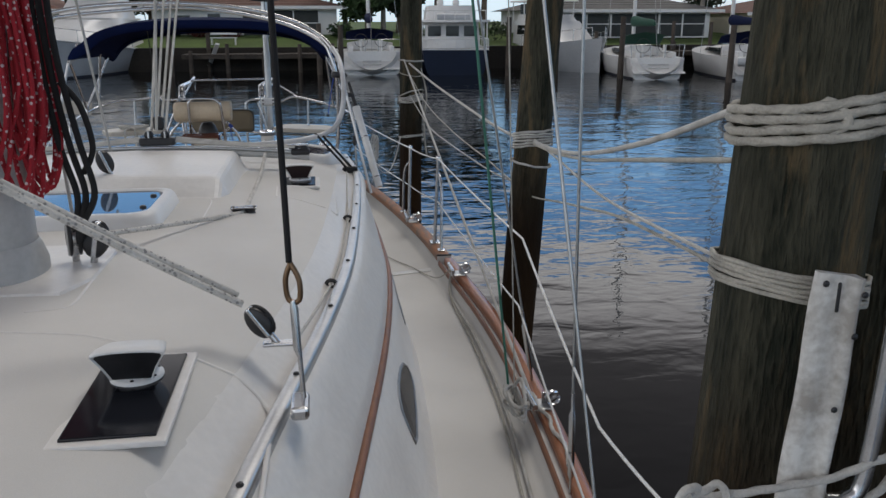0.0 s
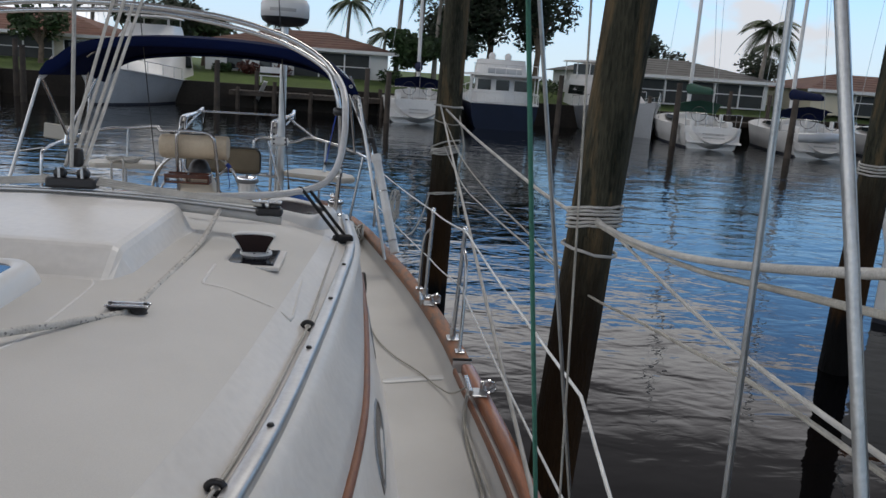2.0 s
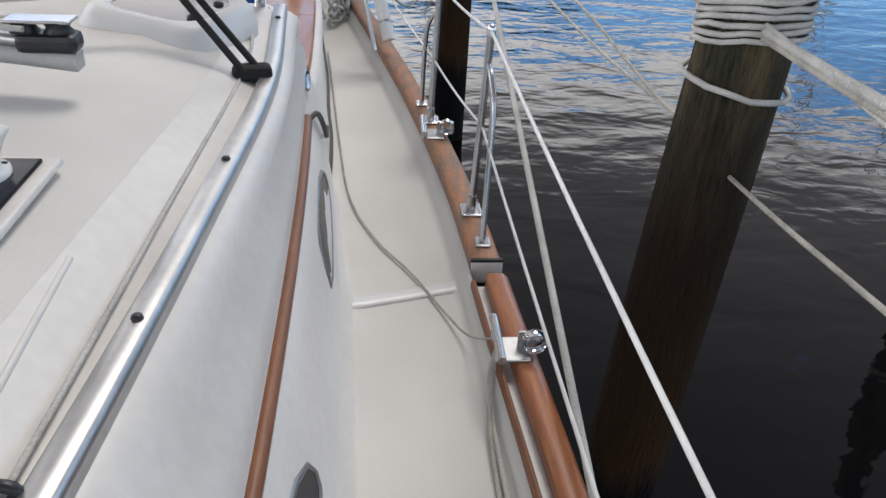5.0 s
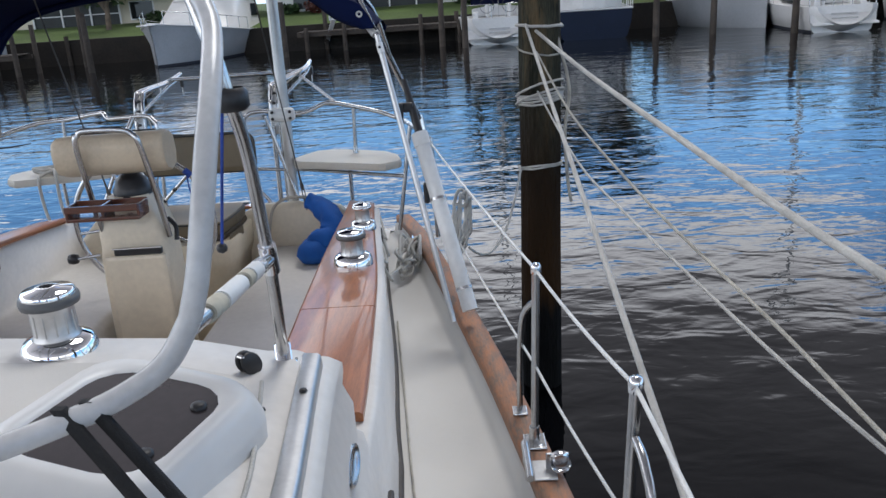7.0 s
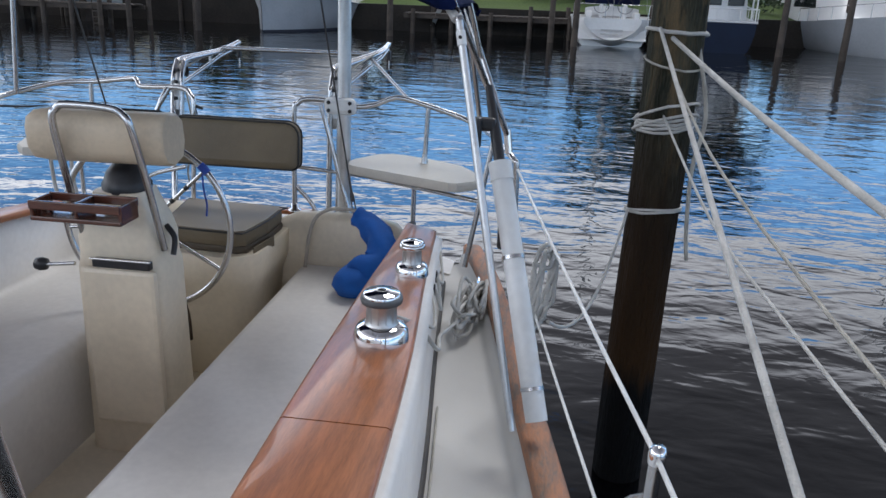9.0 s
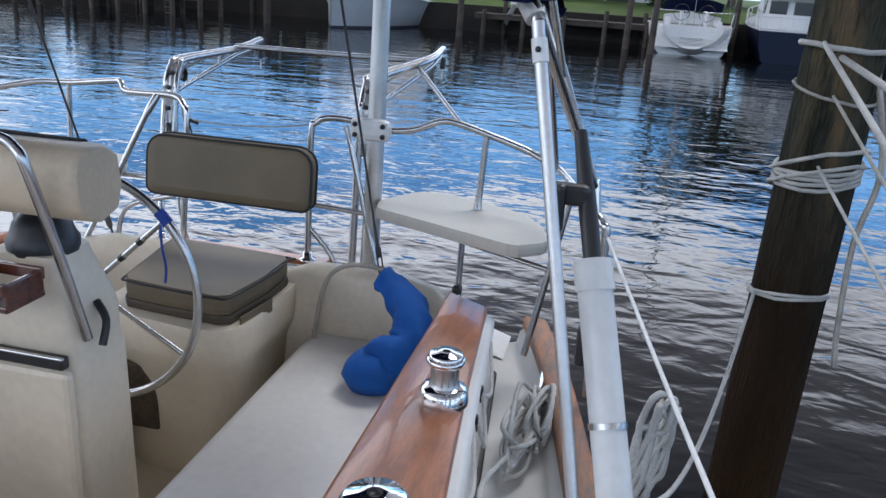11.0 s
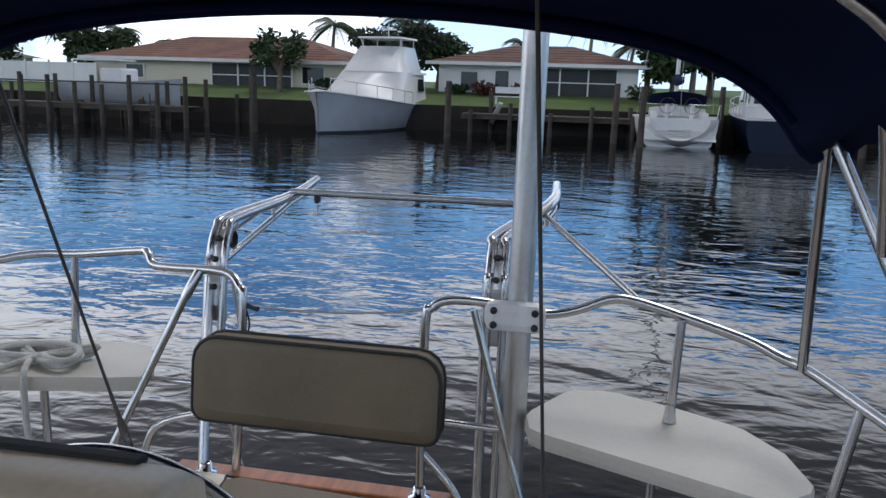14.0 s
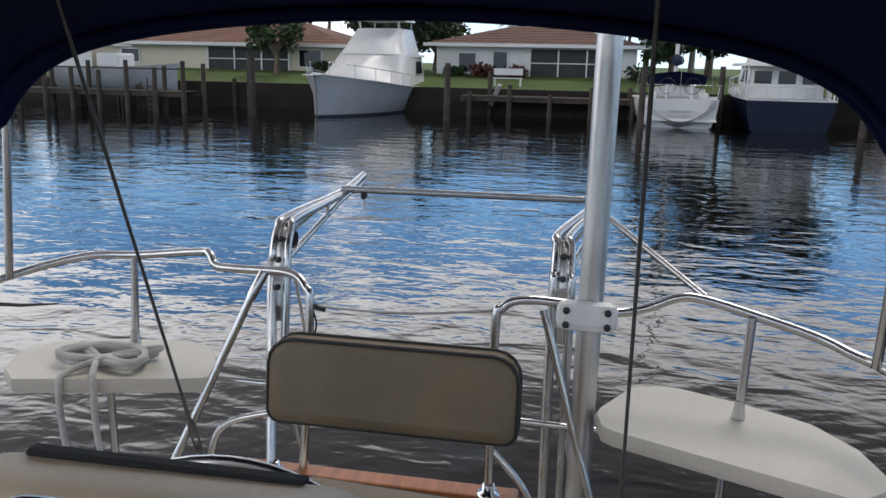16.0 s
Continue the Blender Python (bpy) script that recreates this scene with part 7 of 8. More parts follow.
def house_block(root, m, name, x0, x1, y0, y1, z0, z1, rake=(0, 0, 0), material=None, label=""):
    """A deckhouse block; rake: how far the front, back and sides lean in."""
    f, b, s = rake
    lo = [(x0, y0, z0), (x1, y0, z0), (x1, y1, z0), (x0, y1, z0)]
    hi = [(x0 + s, y0 + b, z1), (x1 - s, y0 + b, z1), (x1 - s, y1 - f, z1), (x0 + s, y1 - f, z1)]
    return part(name, slab(m, lo, hi), material or WHITE, root, label)


def pane(root, m, a, b, c, d, out=0.02):
    q = [Vector(p) for p in (a, b, c, d)]
    nrm = (q[1] - q[0]).cross(q[3] - q[0]).normalized() * out
    return part("window_pane", place(MB().loft([[p - nrm for p in q], [p + nrm for p in q]], closed=True, ends=True), m), GLASS, root, "dark window")


def sportfisher(m):
    root = thing("sport_fishing_boat", m.translation, "sport fishing boat with shade-grey hull and white covered flybridge at a dock", "motorboat")
    mb, deck, secs = hull_mesh(13, 4.3, 1.25, 0.2, 0.75)
    # the grey carries the shade on the hull below the white upper works
    part("hull", place(mb, m), BOATGREY, root, "hull with its shade put into pale grey")
    part("deck", place(deck, m), WHITE, root)
    part("rub_rail", MB().tube([m @ Vector(s[8]) for s in secs] , 0.05, 6), WHITE, root)
    part("rub_rail", MB().tube([m @ Vector(s[0]) for s in secs], 0.05, 6), WHITE, root)
    c = house_block(root, m, "cabin", -1.75, 1.75, 2.6, 9.4, 1.3, 3.0, (2.6, 0.1, 0.2))
    part("cabin_brow", slab(m, [(-1.65, 2.4, 2.88), (1.65, 2.4, 2.88), (1.5, 6.8, 2.88), (-1.5, 6.8, 2.88)], [(-1.6, 2.4, 3.0), (1.6, 2.4, 3.0), (1.45, 6.75, 3.0), (-1.45, 6.75, 3.0)]), WHITE, root)
    house_block(root, m, "flybridge_cover", -1.5, 1.5, 2.9, 6.9, 2.98, 4.35, (1.5, 0.2, 0.35), WHITE, "white canvas flybridge enclosure")
    house_block(root, m, "hard_top", -1.25, 1.25, 2.9, 5.6, 4.75, 4.85, (0.05, 0.05, 0.05))
    for x in (-1.1, 1.1):
        for y in (3.2, 5.2):
            part("top_post", place(MB().tube([(x, y, 4.2), (x, y, 4.78)], 0.035, 6), m), WHITE, root)
    for s in (-1, 1):
        pane(root, m, (s * 1.69, 2.9, 2.0), (s * 1.69, 3.9, 2.0), (s * 1.60, 3.7, 2.65), (s * 1.60, 2.9, 2.65))
        part("enclosure_post", place(MB().tube([(s * 1.12, 5.0, 4.2), (s * 1.2, 5.3, 4.78)], 0.03, 6), m), WHITE, root)
    rails(root, secs, m, 0.6, 0.02, 2, 11, 22)
    part("pulpit", place(MB().box((0, 13.2, 1.95), (0.5, 0.9, 0.06), r=0.02), m), WHITE, root)
    part("mast_light", place(MB().tube([(0, 4.2, 4.85), (0, 4.2, 5.6)], 0.03, 6), m), WHITE, root)
    part("radar", place(MB().box((0, 4.2, 5.3), (0.9, 0.12, 0.1), r=0.03), m), WHITE, root)
    part("waterline_stripe", place(MB().loft([[(s[k][0] * 1.012, s[k][1], z) for z in (0.0, 0.11)] for k in (2,) for s in secs]), m), BOOT, root)
    part("waterline_stripe", place(MB().loft([[(s[6][0] * 1.012, s[6][1], z) for z in (0.0, 0.11)] for s in secs]), m), BOOT, root)
    return root


def sailing_boat(m, L=12, B=3.9, H=1.15, scoop=True, cover=None, group="moored sailing boats", label="white sailing yacht moored stern-on with furled sails", mast_h=15, hullmat=None):
    root = thing("sailing_boat", m.translation, label, "sailing boat", group)
    mb, deck, secs = hull_mesh(L, B, H, 0.04, 0.25, 0.80)
    part("hull", place(mb, m), hullmat or WHITE, root)
    part("deck", place(deck, m), WHITE, root)
    if scoop:
        w = B * 0.38
        part("transom_steps", place(MB().loft([[(x * w, y, z) for x in (-1, -0.6, 0.6, 1)] for y, z in ((-0.55, 0.32), (-0.5, 0.40), (-0.15, 0.42), (-0.1, 0.72), (0.12, 0.75), (0.15, 1.05))]), m), WHITE, root)
        shell = []
        for y, k, z0 in ((-0.75, 0.80, 0.30), (-0.5, 0.86, 0.16), (-0.2, 0.94, 0.06), (0.02, 1.0, 0.0)):
            shell.append([(B * 0.40 * k * math.cos(a), y + 0.72 * (1 + math.sin(a)) * max(0, 0.02 - y), z0 + (H - z0) * (1 + math.sin(a)) ** 0.8) for a in [-math.pi * j / 14 for j in range(15)]])
        part("transom", place(MB().loft(shell), m), WHITE, root, "rounded sugar-scoop transom")
        for z in (0.55, 0.72):
            part("lettering", place(MB().box((0, -0.42 + (z - 0.5) * 0.9, z + 0.02), (1.0, 0.02, 0.06)), m), GREYPAINT, root)
    part("coachroof", place(MB().loft([[(x * 0.32 * B * k, y, H - 0.05 + h * (1 - 0.25 * x * x)) for x in (-1, -0.9, -0.5, 0, 0.5, 0.9, 1)] for y, k, h in ((3.2, 1, 0.05), (3.3, 1, 0.55), (6.0, 0.95, 0.5), (8.2, 0.6, 0.3), (8.8, 0.4, 0.02))]), m), WHITE, root)
    for s in (-1, 1):
        pane(root, m, (s * 0.30 * B, 3.9, H + 0.12), (s * 0.30 * B, 6.0, H + 0.12), (s * 0.285 * B, 6.0, H + 0.32), (s * 0.285 * B, 3.9, H + 0.32))
        part("coaming", place(MB().box((s * 0.27 * B, 1.7, H + 0.12), (0.25, 2.6, 0.3), r=0.06), m), WHITE, root)
    part("mast", place(MB().tube([(0, 5.6, H), (0, 5.7, mast_h)], [0.11, 0.08], 10), m), WHITE, root)
    part("spreader", place(MB().tube([(-1.1, 5.62, mast_h * 0.55), (1.1, 5.62, mast_h * 0.55)], 0.03, 6), m), WHITE, root)
    part("boom_cover", place(MB().loft([[(0.16 * k * math.cos(a), y, 2.55 + H - 1.0 + 0.2 * k * math.sin(a) + 0.12 * k) for a in [2 * math.pi * j / 10 for j in range(10)]] for y, k in ((0.9, 0.5), (1.6, 0.9), (3.5, 1.1), (5.5, 1.5))], closed=True, ends=True), m), cover or NAVY, root, "furled mainsail under its cover")
    for x, y in ((-0.55, 0.8), (0.55, 0.8)):
        part("wheel", place(MB().tube([(x + 0.35 * math.cos(a), y, H + 0.55 + 0.35 * math.sin(a)) for a in [2 * math.pi * k / 18 for k in range(18)]], 0.014, 5, closed=True), m), BLACK, root)
        part("wheel_pedestal", place(MB().tube([(x, y + 0.1, H), (x, y + 0.1, H + 0.6)], 0.09, 8), m), WHITE, root)
    d = MB().loft([[(x * 0.33 * B, y, H + 0.45 + h * (1 - 0.3 * x * x)) for x in (-1, -0.7, 0, 0.7, 1)] for y, h in ((2.6, 0.75), (3.3, 0.7), (4.0, 0.1))])
    part("spray_hood", place(d, m), cover or NAVY, root, "dark canvas spray hood")
    for s in (-1, 1):
        part("shroud", place(MB().tube([(s * B * 0.46, 5.5, H), (s * 1.1, 5.62, mast_h * 0.55), (0, 5.7, mast_h)], 0.012, 4), m), WIRE, root)
        part("pushpit", place(MB().tube([(s * 0.35, 0.05, H + 0.62), (s * B * 0.40, 0.1, H + 0.62), (s * B * 0.45, 1.6, H + 0.62), (s * B * 0.45, 1.6, H)], 0.018, 6), m), STEEL, root)
        part("pushpit_post", place(MB().tube([(s * B * 0.38, 0.08, H - 0.05), (s * B * 0.40, 0.1, H + 0.62)], 0.018, 6), m), STEEL, root)
        part("stern_post", place(MB().tube([(s * 0.35, 0.05, H - 0.3), (s * 0.35, 0.05, H + 0.62)], 0.018, 6), m), STEEL, root)
    part("backstay", place(MB().tube([(0, 0.1, H), (0, 5.7, mast_h)], 0.012, 4), m), WIRE, root)
    part("waterline_stripe", place(MB().loft([[(s[6][0] * 1.012, s[6][1], z) for z in (0.0, 0.1)] for s in secs]), m), BOOT, root)
    part("waterline_stripe", place(MB().loft([[(s[2][0] * 1.012, s[2][1], z) for z in (0.0, 0.1)] for s in secs]), m), BOOT, root)
    return root


def trawler(m):
    root = thing("motor_yacht", m.translation, "navy-hulled motor yacht with white deckhouse and dark windows", "motor yacht")
    mb, deck, secs = hull_mesh(12.5, 3.9, 1.35, 0.05, 0.6, 0.9)
    part("hull", place(mb, m), NAVYHULL, root, "glossy navy blue hull")
    part("deck", place(deck, m), WHITE, root)
    for k in (0, 8):
        part("cap_rail", MB().tube([m @ Vector(s[k]) for s in secs], 0.045, 6), WHITE, root)
    part("cap_rail", place(MB().tube([secs[0][0], secs[0][8]], 0.045, 6), m), WHITE, root)
    house_block(root, m, "deckhouse", -1.55, 1.55, 1.9, 8.0, 1.35, 2.75, (0.5, 0.0, 0.12))
    house_block(root, m, "boat_deck", -1.9, 1.9, 0.5, 7.6, 2.75, 2.87, (0.0, 0.0, 0.03))
    house_block(root, m, "flybridge", -1.35, 1.35, 2.6, 6.6, 2.87, 3.65, (0.5, 0.2, 0.12))
    for x in (-1.0, 0.0, 1.0):
        pane(root, m, (x - 0.36, 1.9, 2.0), (x + 0.36, 1.9, 2.0), (x + 0.36, 1.9, 2.55), (x - 0.36, 1.9, 2.55))
    for s in (-1, 1):
        for y0 in (2.4, 4.0, 5.6):
            pane(root, m, (s * 1.50, y0, 2.0), (s * 1.50, y0 + 1.2, 2.0), (s * 1.46, y0 + 1.2, 2.55), (s * 1.46, y0, 2.55))
        for y0 in (0.6, 1.9):
            part("deck_post", place(MB().tube([(s * 1.75, y0, 1.35), (s * 1.75, y0, 2.78)], 0.035, 6), m), WHITE, root)
    rails(root, secs, m, 0.55, 0.022, 2, 0, 22, WHITE)
    part("guard_rail", place(MB().tube([tuple(Vector(secs[0][0]) + Vector((0, 0, 0.55))), tuple(Vector(secs[0][8]) + Vector((0, 0, 0.55)))], 0.022, 6), m), WHITE, root)
    for x in [-1.5 + 0.5 * k for k in range(7)]:
        part("rail_post", place(MB().tube([(x, 0.0, 1.35), (x, 0.0, 1.9)], 0.018, 5), m), WHITE, root)
        part("rail_post", place(MB().tube([(x * 1.1, 0.55, 2.87), (x * 1.1, 0.55, 3.35)], 0.016, 5), m), WHITE, root)
    part("guard_rail", place(MB().tube([(-1.7, 0.55, 3.35), (1.7, 0.55, 3.35)], 0.02, 5), m), WHITE, root)
    for x in (-0.5, 0.4):
        part("dome", place(MB().lathe([(0.16, 0), (0.2, 0.1), (0.2, 0.25), (0.1, 0.38), (0.0001, 0.4)], (x, 4.2, 3.65), 14), m), WHITE, root)
    part("dinghy", place(MB().tube([(-0.9, 1.3, 3.0), (0.9, 1.3, 3.0)], 0.2, 10), m), BOATGREY, root)
    return root


def cruiser(m):
    root = thing("cabin_cruiser", m.translation, "white cabin cruiser with enclosed flybridge and hard top", "motorboat")
    mb, deck, secs = hull_mesh(11, 3.7, 1.3, 0.15, 0.6, 0.9)
    # shade on this white boat's hull is put into the grey
    part("hull", place(mb, m), BOATGREY, root, "hull with its shade put into pale grey")
    part("deck", place(deck, m), WHITE, root)
    house_block(root, m, "cabin", -1.5, 1.5, 2.0, 8.0, 1.3, 2.8, (2.4, 0.0, 0.15))
    house_block(root, m, "hard_top", -1.4, 1.4, 1.2, 5.4, 3.95, 4.05, (0.1, 0.1, 0.05))
    house_block(root, m, "flybridge", -1.3, 1.3, 2.2, 5.4, 2.8, 3.2, (0.5, 0.0, 0.1))
    for x in (-1.25, 1.25):
        for y in (1.5, 3.2, 5.0):
            part("top_post", place(MB().tube([(x, y, 2.8), (x, y, 3.98)], 0.035, 6), m), WHITE, root)
    for s in (-1, 1):
        pane(root, m, (s * 1.44, 2.6, 2.0), (s * 1.44, 5.0, 2.0), (s * 1.38, 4.8, 2.55), (s * 1.38, 2.6, 2.55))
    pane(root, m, (-1.1, 2.3, 3.22), (1.1, 2.3, 3.22), (1.1, 2.3, 3.85), (-1.1, 2.3, 3.85))
    rails(root, secs, m, 0.6, 0.02, 2, 9, 22)
    return root


sportfisher(pose(-10.9, 59.4, 0, 0, 0, 180 - 7))
sailing_boat(pose(3.9, 48.0, 0, 0, 0, -2), 11.5, 4.1, 1.25, label="white sailing yacht moored stern-on with dark sail covers")
trawler(pose(8.3, 47.0, 0, 0, 0, -4))
cruiser(pose(14.6, 58.0, 0, 0, 0, 180 + 10))
sailing_boat(pose(17.5, 42.0, 0, 0, 0, -9), 10.5, 3.3, 1.05, cover=GREENCAN, label="white sailing yacht with a green sail cover by the dock")
sailing_boat(pose(22.0, 40.2, 0, 0, 0, -12), 11, 3.4, 1.1, label="white sailing yacht with an inflatable dinghy on its stern")
sailing_boat(pose(26.6, 39.5, 0, 0, 0, -15), 11, 3.4, 1.1, label="white sailing yacht rafted at the far dock")
r = thing("inflatable_dinghy", (21.3, 39.0, 0.5), "grey inflatable dinghy hung across a yacht's stern", "dinghy")
part("tube", MB().tube(smooth_path([(19.9, 38.6, 1.0), (20.6, 38.3, 1.05), (21.6, 38.9, 1.05), (22.3, 39.6, 1.0)], 5), 0.22, 10), BOATGREY, r)

# the neighbour in the next berth
def neighbour(m):
    root = thing("sailing_boat", m.translation, "neighbouring white yacht with teak cap rail and stainless bow rail", "sailing boat", "moored sailing boats")
    mb, deck, secs = hull_mesh(11, 3.6, 1.2, 0.06, 0.5, 0.8)
    part("hull", place(mb, m), WHITE, root)
    part("deck", place(deck, m), NONSKID, root)
    for k in (0, 8):
        part("cap_rail", MB().tube([m @ Vector(s[k]) for s in secs], 0.04, 6), TEAK, root, "varnished teak cap rail")
        part("boot_stripe", place(MB().loft([[(s[2 if k == 0 else 6][0] * 1.02, s[2][1], z) for z in (0.0, 0.12)] for s in secs]), m), BOOT, root)
    rails(root, secs, m, 0.62, 0.014, 3, 8, 23)
    part("coachroof", place(MB().loft([[(x * 1.1 * k, y, 1.15 + h * (1 - 0.2 * x * x)) for x in (-1, -0.9, 0, 0.9, 1)] for y, k, h in ((2.6, 1, 0.05), (2.7, 1, 0.5), (6.6, 0.8, 0.5), (7.2, 0.7, 0.05))]), m), WHITE, root)
    part("mast", place(MB().tube([(0, 6.0, 1.2), (0, 6.0, 14)], 0.09, 10), m), ALU, root)
    part("forestay", place(MB().tube([(0, 10.9, 1.9), (0, 6.1, 13.8)], 0.025, 6), m), WHITE, root)
    part("sail_bag", place(MB().loft([[(0.14 * math.cos(a), y, 2.6 + 0.18 * math.sin(a)) for a in [2 * math.pi * j / 10 for j in range(10)]] for y in (1.5, 3, 5.8)], closed=True, ends=True), m), mat("bright_blue_canvas", (0.01, 0.09, 0.42), 0.8), root, "bright blue sail cover")
    return root


neighbour(pose(17.6, 10.0, 0, 0, 0, 67))


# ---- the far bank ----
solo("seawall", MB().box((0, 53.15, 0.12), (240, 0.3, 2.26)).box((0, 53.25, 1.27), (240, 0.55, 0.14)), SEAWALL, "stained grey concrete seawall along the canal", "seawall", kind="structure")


def dock(x0, x1, y0, y1, z, posts, label):
    root = thing("dock", ((x0 + x1) / 2, y0, z), label, "dock", "far docks")
    n = int((x1 - x0) / 0.28)
    me = mesh_of("plank", MB().box((0, (y0 + y1) / 2, z), (0.25, y1 - y0, 0.05)), DOCKWOOD)
    for i in range(n):
        o = new("plank", me)
        o.parent = root
        o.matrix_parent_inverse = base_of(root).inverted()
        o.matrix_basis = Matrix.Translation((x0 + 0.14 + i * 0.28, 0, random.uniform(-0.008, 0.008)))
    for yy in (y0 + 0.1, y1 - 0.1):
        part("beam", MB().box(((x0 + x1) / 2, yy, z - 0.13), (x1 - x0, 0.12, 0.2)), DOCKWOOD, root)
    for x, y, top in posts:
        part("post", MB().tube([(x, y, -0.6), (x + 0.02, y, top)], [0.13, 0.11], 9), DOCKWOOD, root, "round timber post")
    return root


rndp = random.Random(12)
D1 = dock(-29.5, -19.0, 46.6, 48.2, 0.98, [(-29.4 + i * 1.48, 46.55, 2.2 + rndp.uniform(-0.25, 0.35)) for i in range(8)] + [(-29.4 + i * 2.1, 48.3, 2.3 + rndp.uniform(-0.2, 0.3)) for i in range(6)], "grey timber dock with a boat lift and tall posts")
part("rail_board", MB().box((-24.2, 46.55, 2.05), (10.2, 0.05, 0.07)), DOCKWOOD, D1)
for i in range(5):
    part("ladder_rung", MB().box((-20.6, 46.45, 0.1 + 0.28 * i), (0.45, 0.05, 0.05)), DOCKWOOD, D1)
for s in (-1, 1):
    part("ladder_side", MB().tube([(-20.6 + s * 0.24, 46.45, -0.2), (-20.6 + s * 0.24, 46.45, 1.6)], 0.03, 6), DOCKWOOD, D1)
dock(-6.5, 2.0, 51.2, 53.0, 1.0, [(-6.0 + i * 2.0, 51.1, 1.35 + rndp.uniform(-0.2, 0.3)) for i in range(5)], "low grey timber dock against the seawall")
dock(-44, -35, 48, 49.8, 0.95, [(-44 + i * 1.6, 47.9, 2.1 + rndp.uniform(-0.2, 0.5)) for i in range(6)], "grey timber dock with posts")
dock(14.5, 34, 51.0, 53.0, 1.0, [(15 + i * 2.4, 50.9, 1.9 + rndp.uniform(-0.3, 0.9)) for i in range(8)], "grey timber dock behind the yachts")
for i, (x, y, top) in enumerate(((-15.3, 46.0, 2.7), (-6.6, 48.2, 2.6), (1.1, 49.0, 2.7), (2.2, 46.8, 2.6), (5.9, 50.4, 2.7), (11.0, 46.3, 3.0), (13.4, 45.6, 2.9), (16.0, 43.0, 3.0), (20.0, 39.5, 2.6), (-17.6, 50.8, 3.0), (-33.5, 46.0, 2.4), (-26, 52.5, 2.5), (-11, 52.3, 2.3))):
    solo("mooring_post", MB().tube([(x, y, -0.8), (x + 0.03, y, top)], [0.16, 0.13], 10), DOCKWOOD, "dark timber mooring post near the far bank", "piling", "far mooring posts")
for i in range(18):
    x = -62 + i * 7.1
    part_x = solo("seawall_post", MB().tube([(x, 52.85, -0.5), (x, 52.85, 1.55 + 0.3 * ((i * 7) % 3))], 0.12, 8), DOCKWOOD, "timber post against the seawall", "post", "seawall posts")
r = thing("picnic_bench", (-4.6, 55.5, 1.4), "white garden bench on the lawn", "bench")
part("seat", MB().box((-4.6, 55.5, 1.85), (1.6, 0.4, 0.06)), WHITE, r)
part("back", MB().box((-4.6, 55.75, 2.2), (1.6, 0.06, 0.35)), WHITE, r)
for s in (-0.7, 0.7):
    part("leg", MB().box((-4.6 + s, 55.55, 1.6), (0.08, 0.35, 0.5)), WHITE, r)
solo("gang_plank", MB().box((-4.9, 52.3, 0.95), (0.22, 2.2, 0.1), Matrix.Rotation(radians(-38), 4, 'X') @ Matrix.Rotation(radians(20), 4, 'Z')), WHITE, "white board leaning from the seawall", "board")
lift_hull, lift_deck, _s = hull_mesh(6.5, 2.2, 0.85, 0.12, 0.3, 0.9)
r = thing("lift_boat", (-24.5, 49.5, 1.1), "grey and white runabout on a boat lift", "motorboat")
lm = pose(-27.5, 49.6, 1.15, 0, 0, -88)
part("hull", place(lift_hull, lm), BOATGREY, r)
part("deck", place(lift_deck, lm), WHITE, r)
part("windscreen", place(MB().box((0, 3.0, 1.25), (1.7, 1.2, 0.7), r=0.1), lm), WHITE, r)
part("cover", place(MB().box((0, 2.2, 2.0), (2.0, 2.4, 0.08), r=0.03), lm), WHITE, r)
for yy in (1.2, 4.6):
    part("lift_cradle", place(MB().box((0, yy, -0.5), (1.6, 0.3, 1.6)), lm), DOCKWOOD, r)
    part("lift_pile", MB().tube([tuple(lm @ Vector((0, yy, -2.2))), tuple(lm @ Vector((0, yy, -0.4)))], 0.14, 8), DOCKWOOD, r)
r = thing("moored_runabout", (-40, 46.2, 0), "white centre console boat at a dock", "motorboat")
h2, d2, _s = hull_mesh(7, 2.4, 0.9, 0.15, 0.4, 0.9)
lm = pose(-37.0, 46.2, 0.25, 0, 0, 82)
part("hull", place(h2, lm), WHITE, r)
part("deck", place(d2, lm), WHITE, r)
part("console", place(MB().box((0, 2.8, 1.3), (1.1, 1.2, 1.0), r=0.15), lm), WHITE, r)


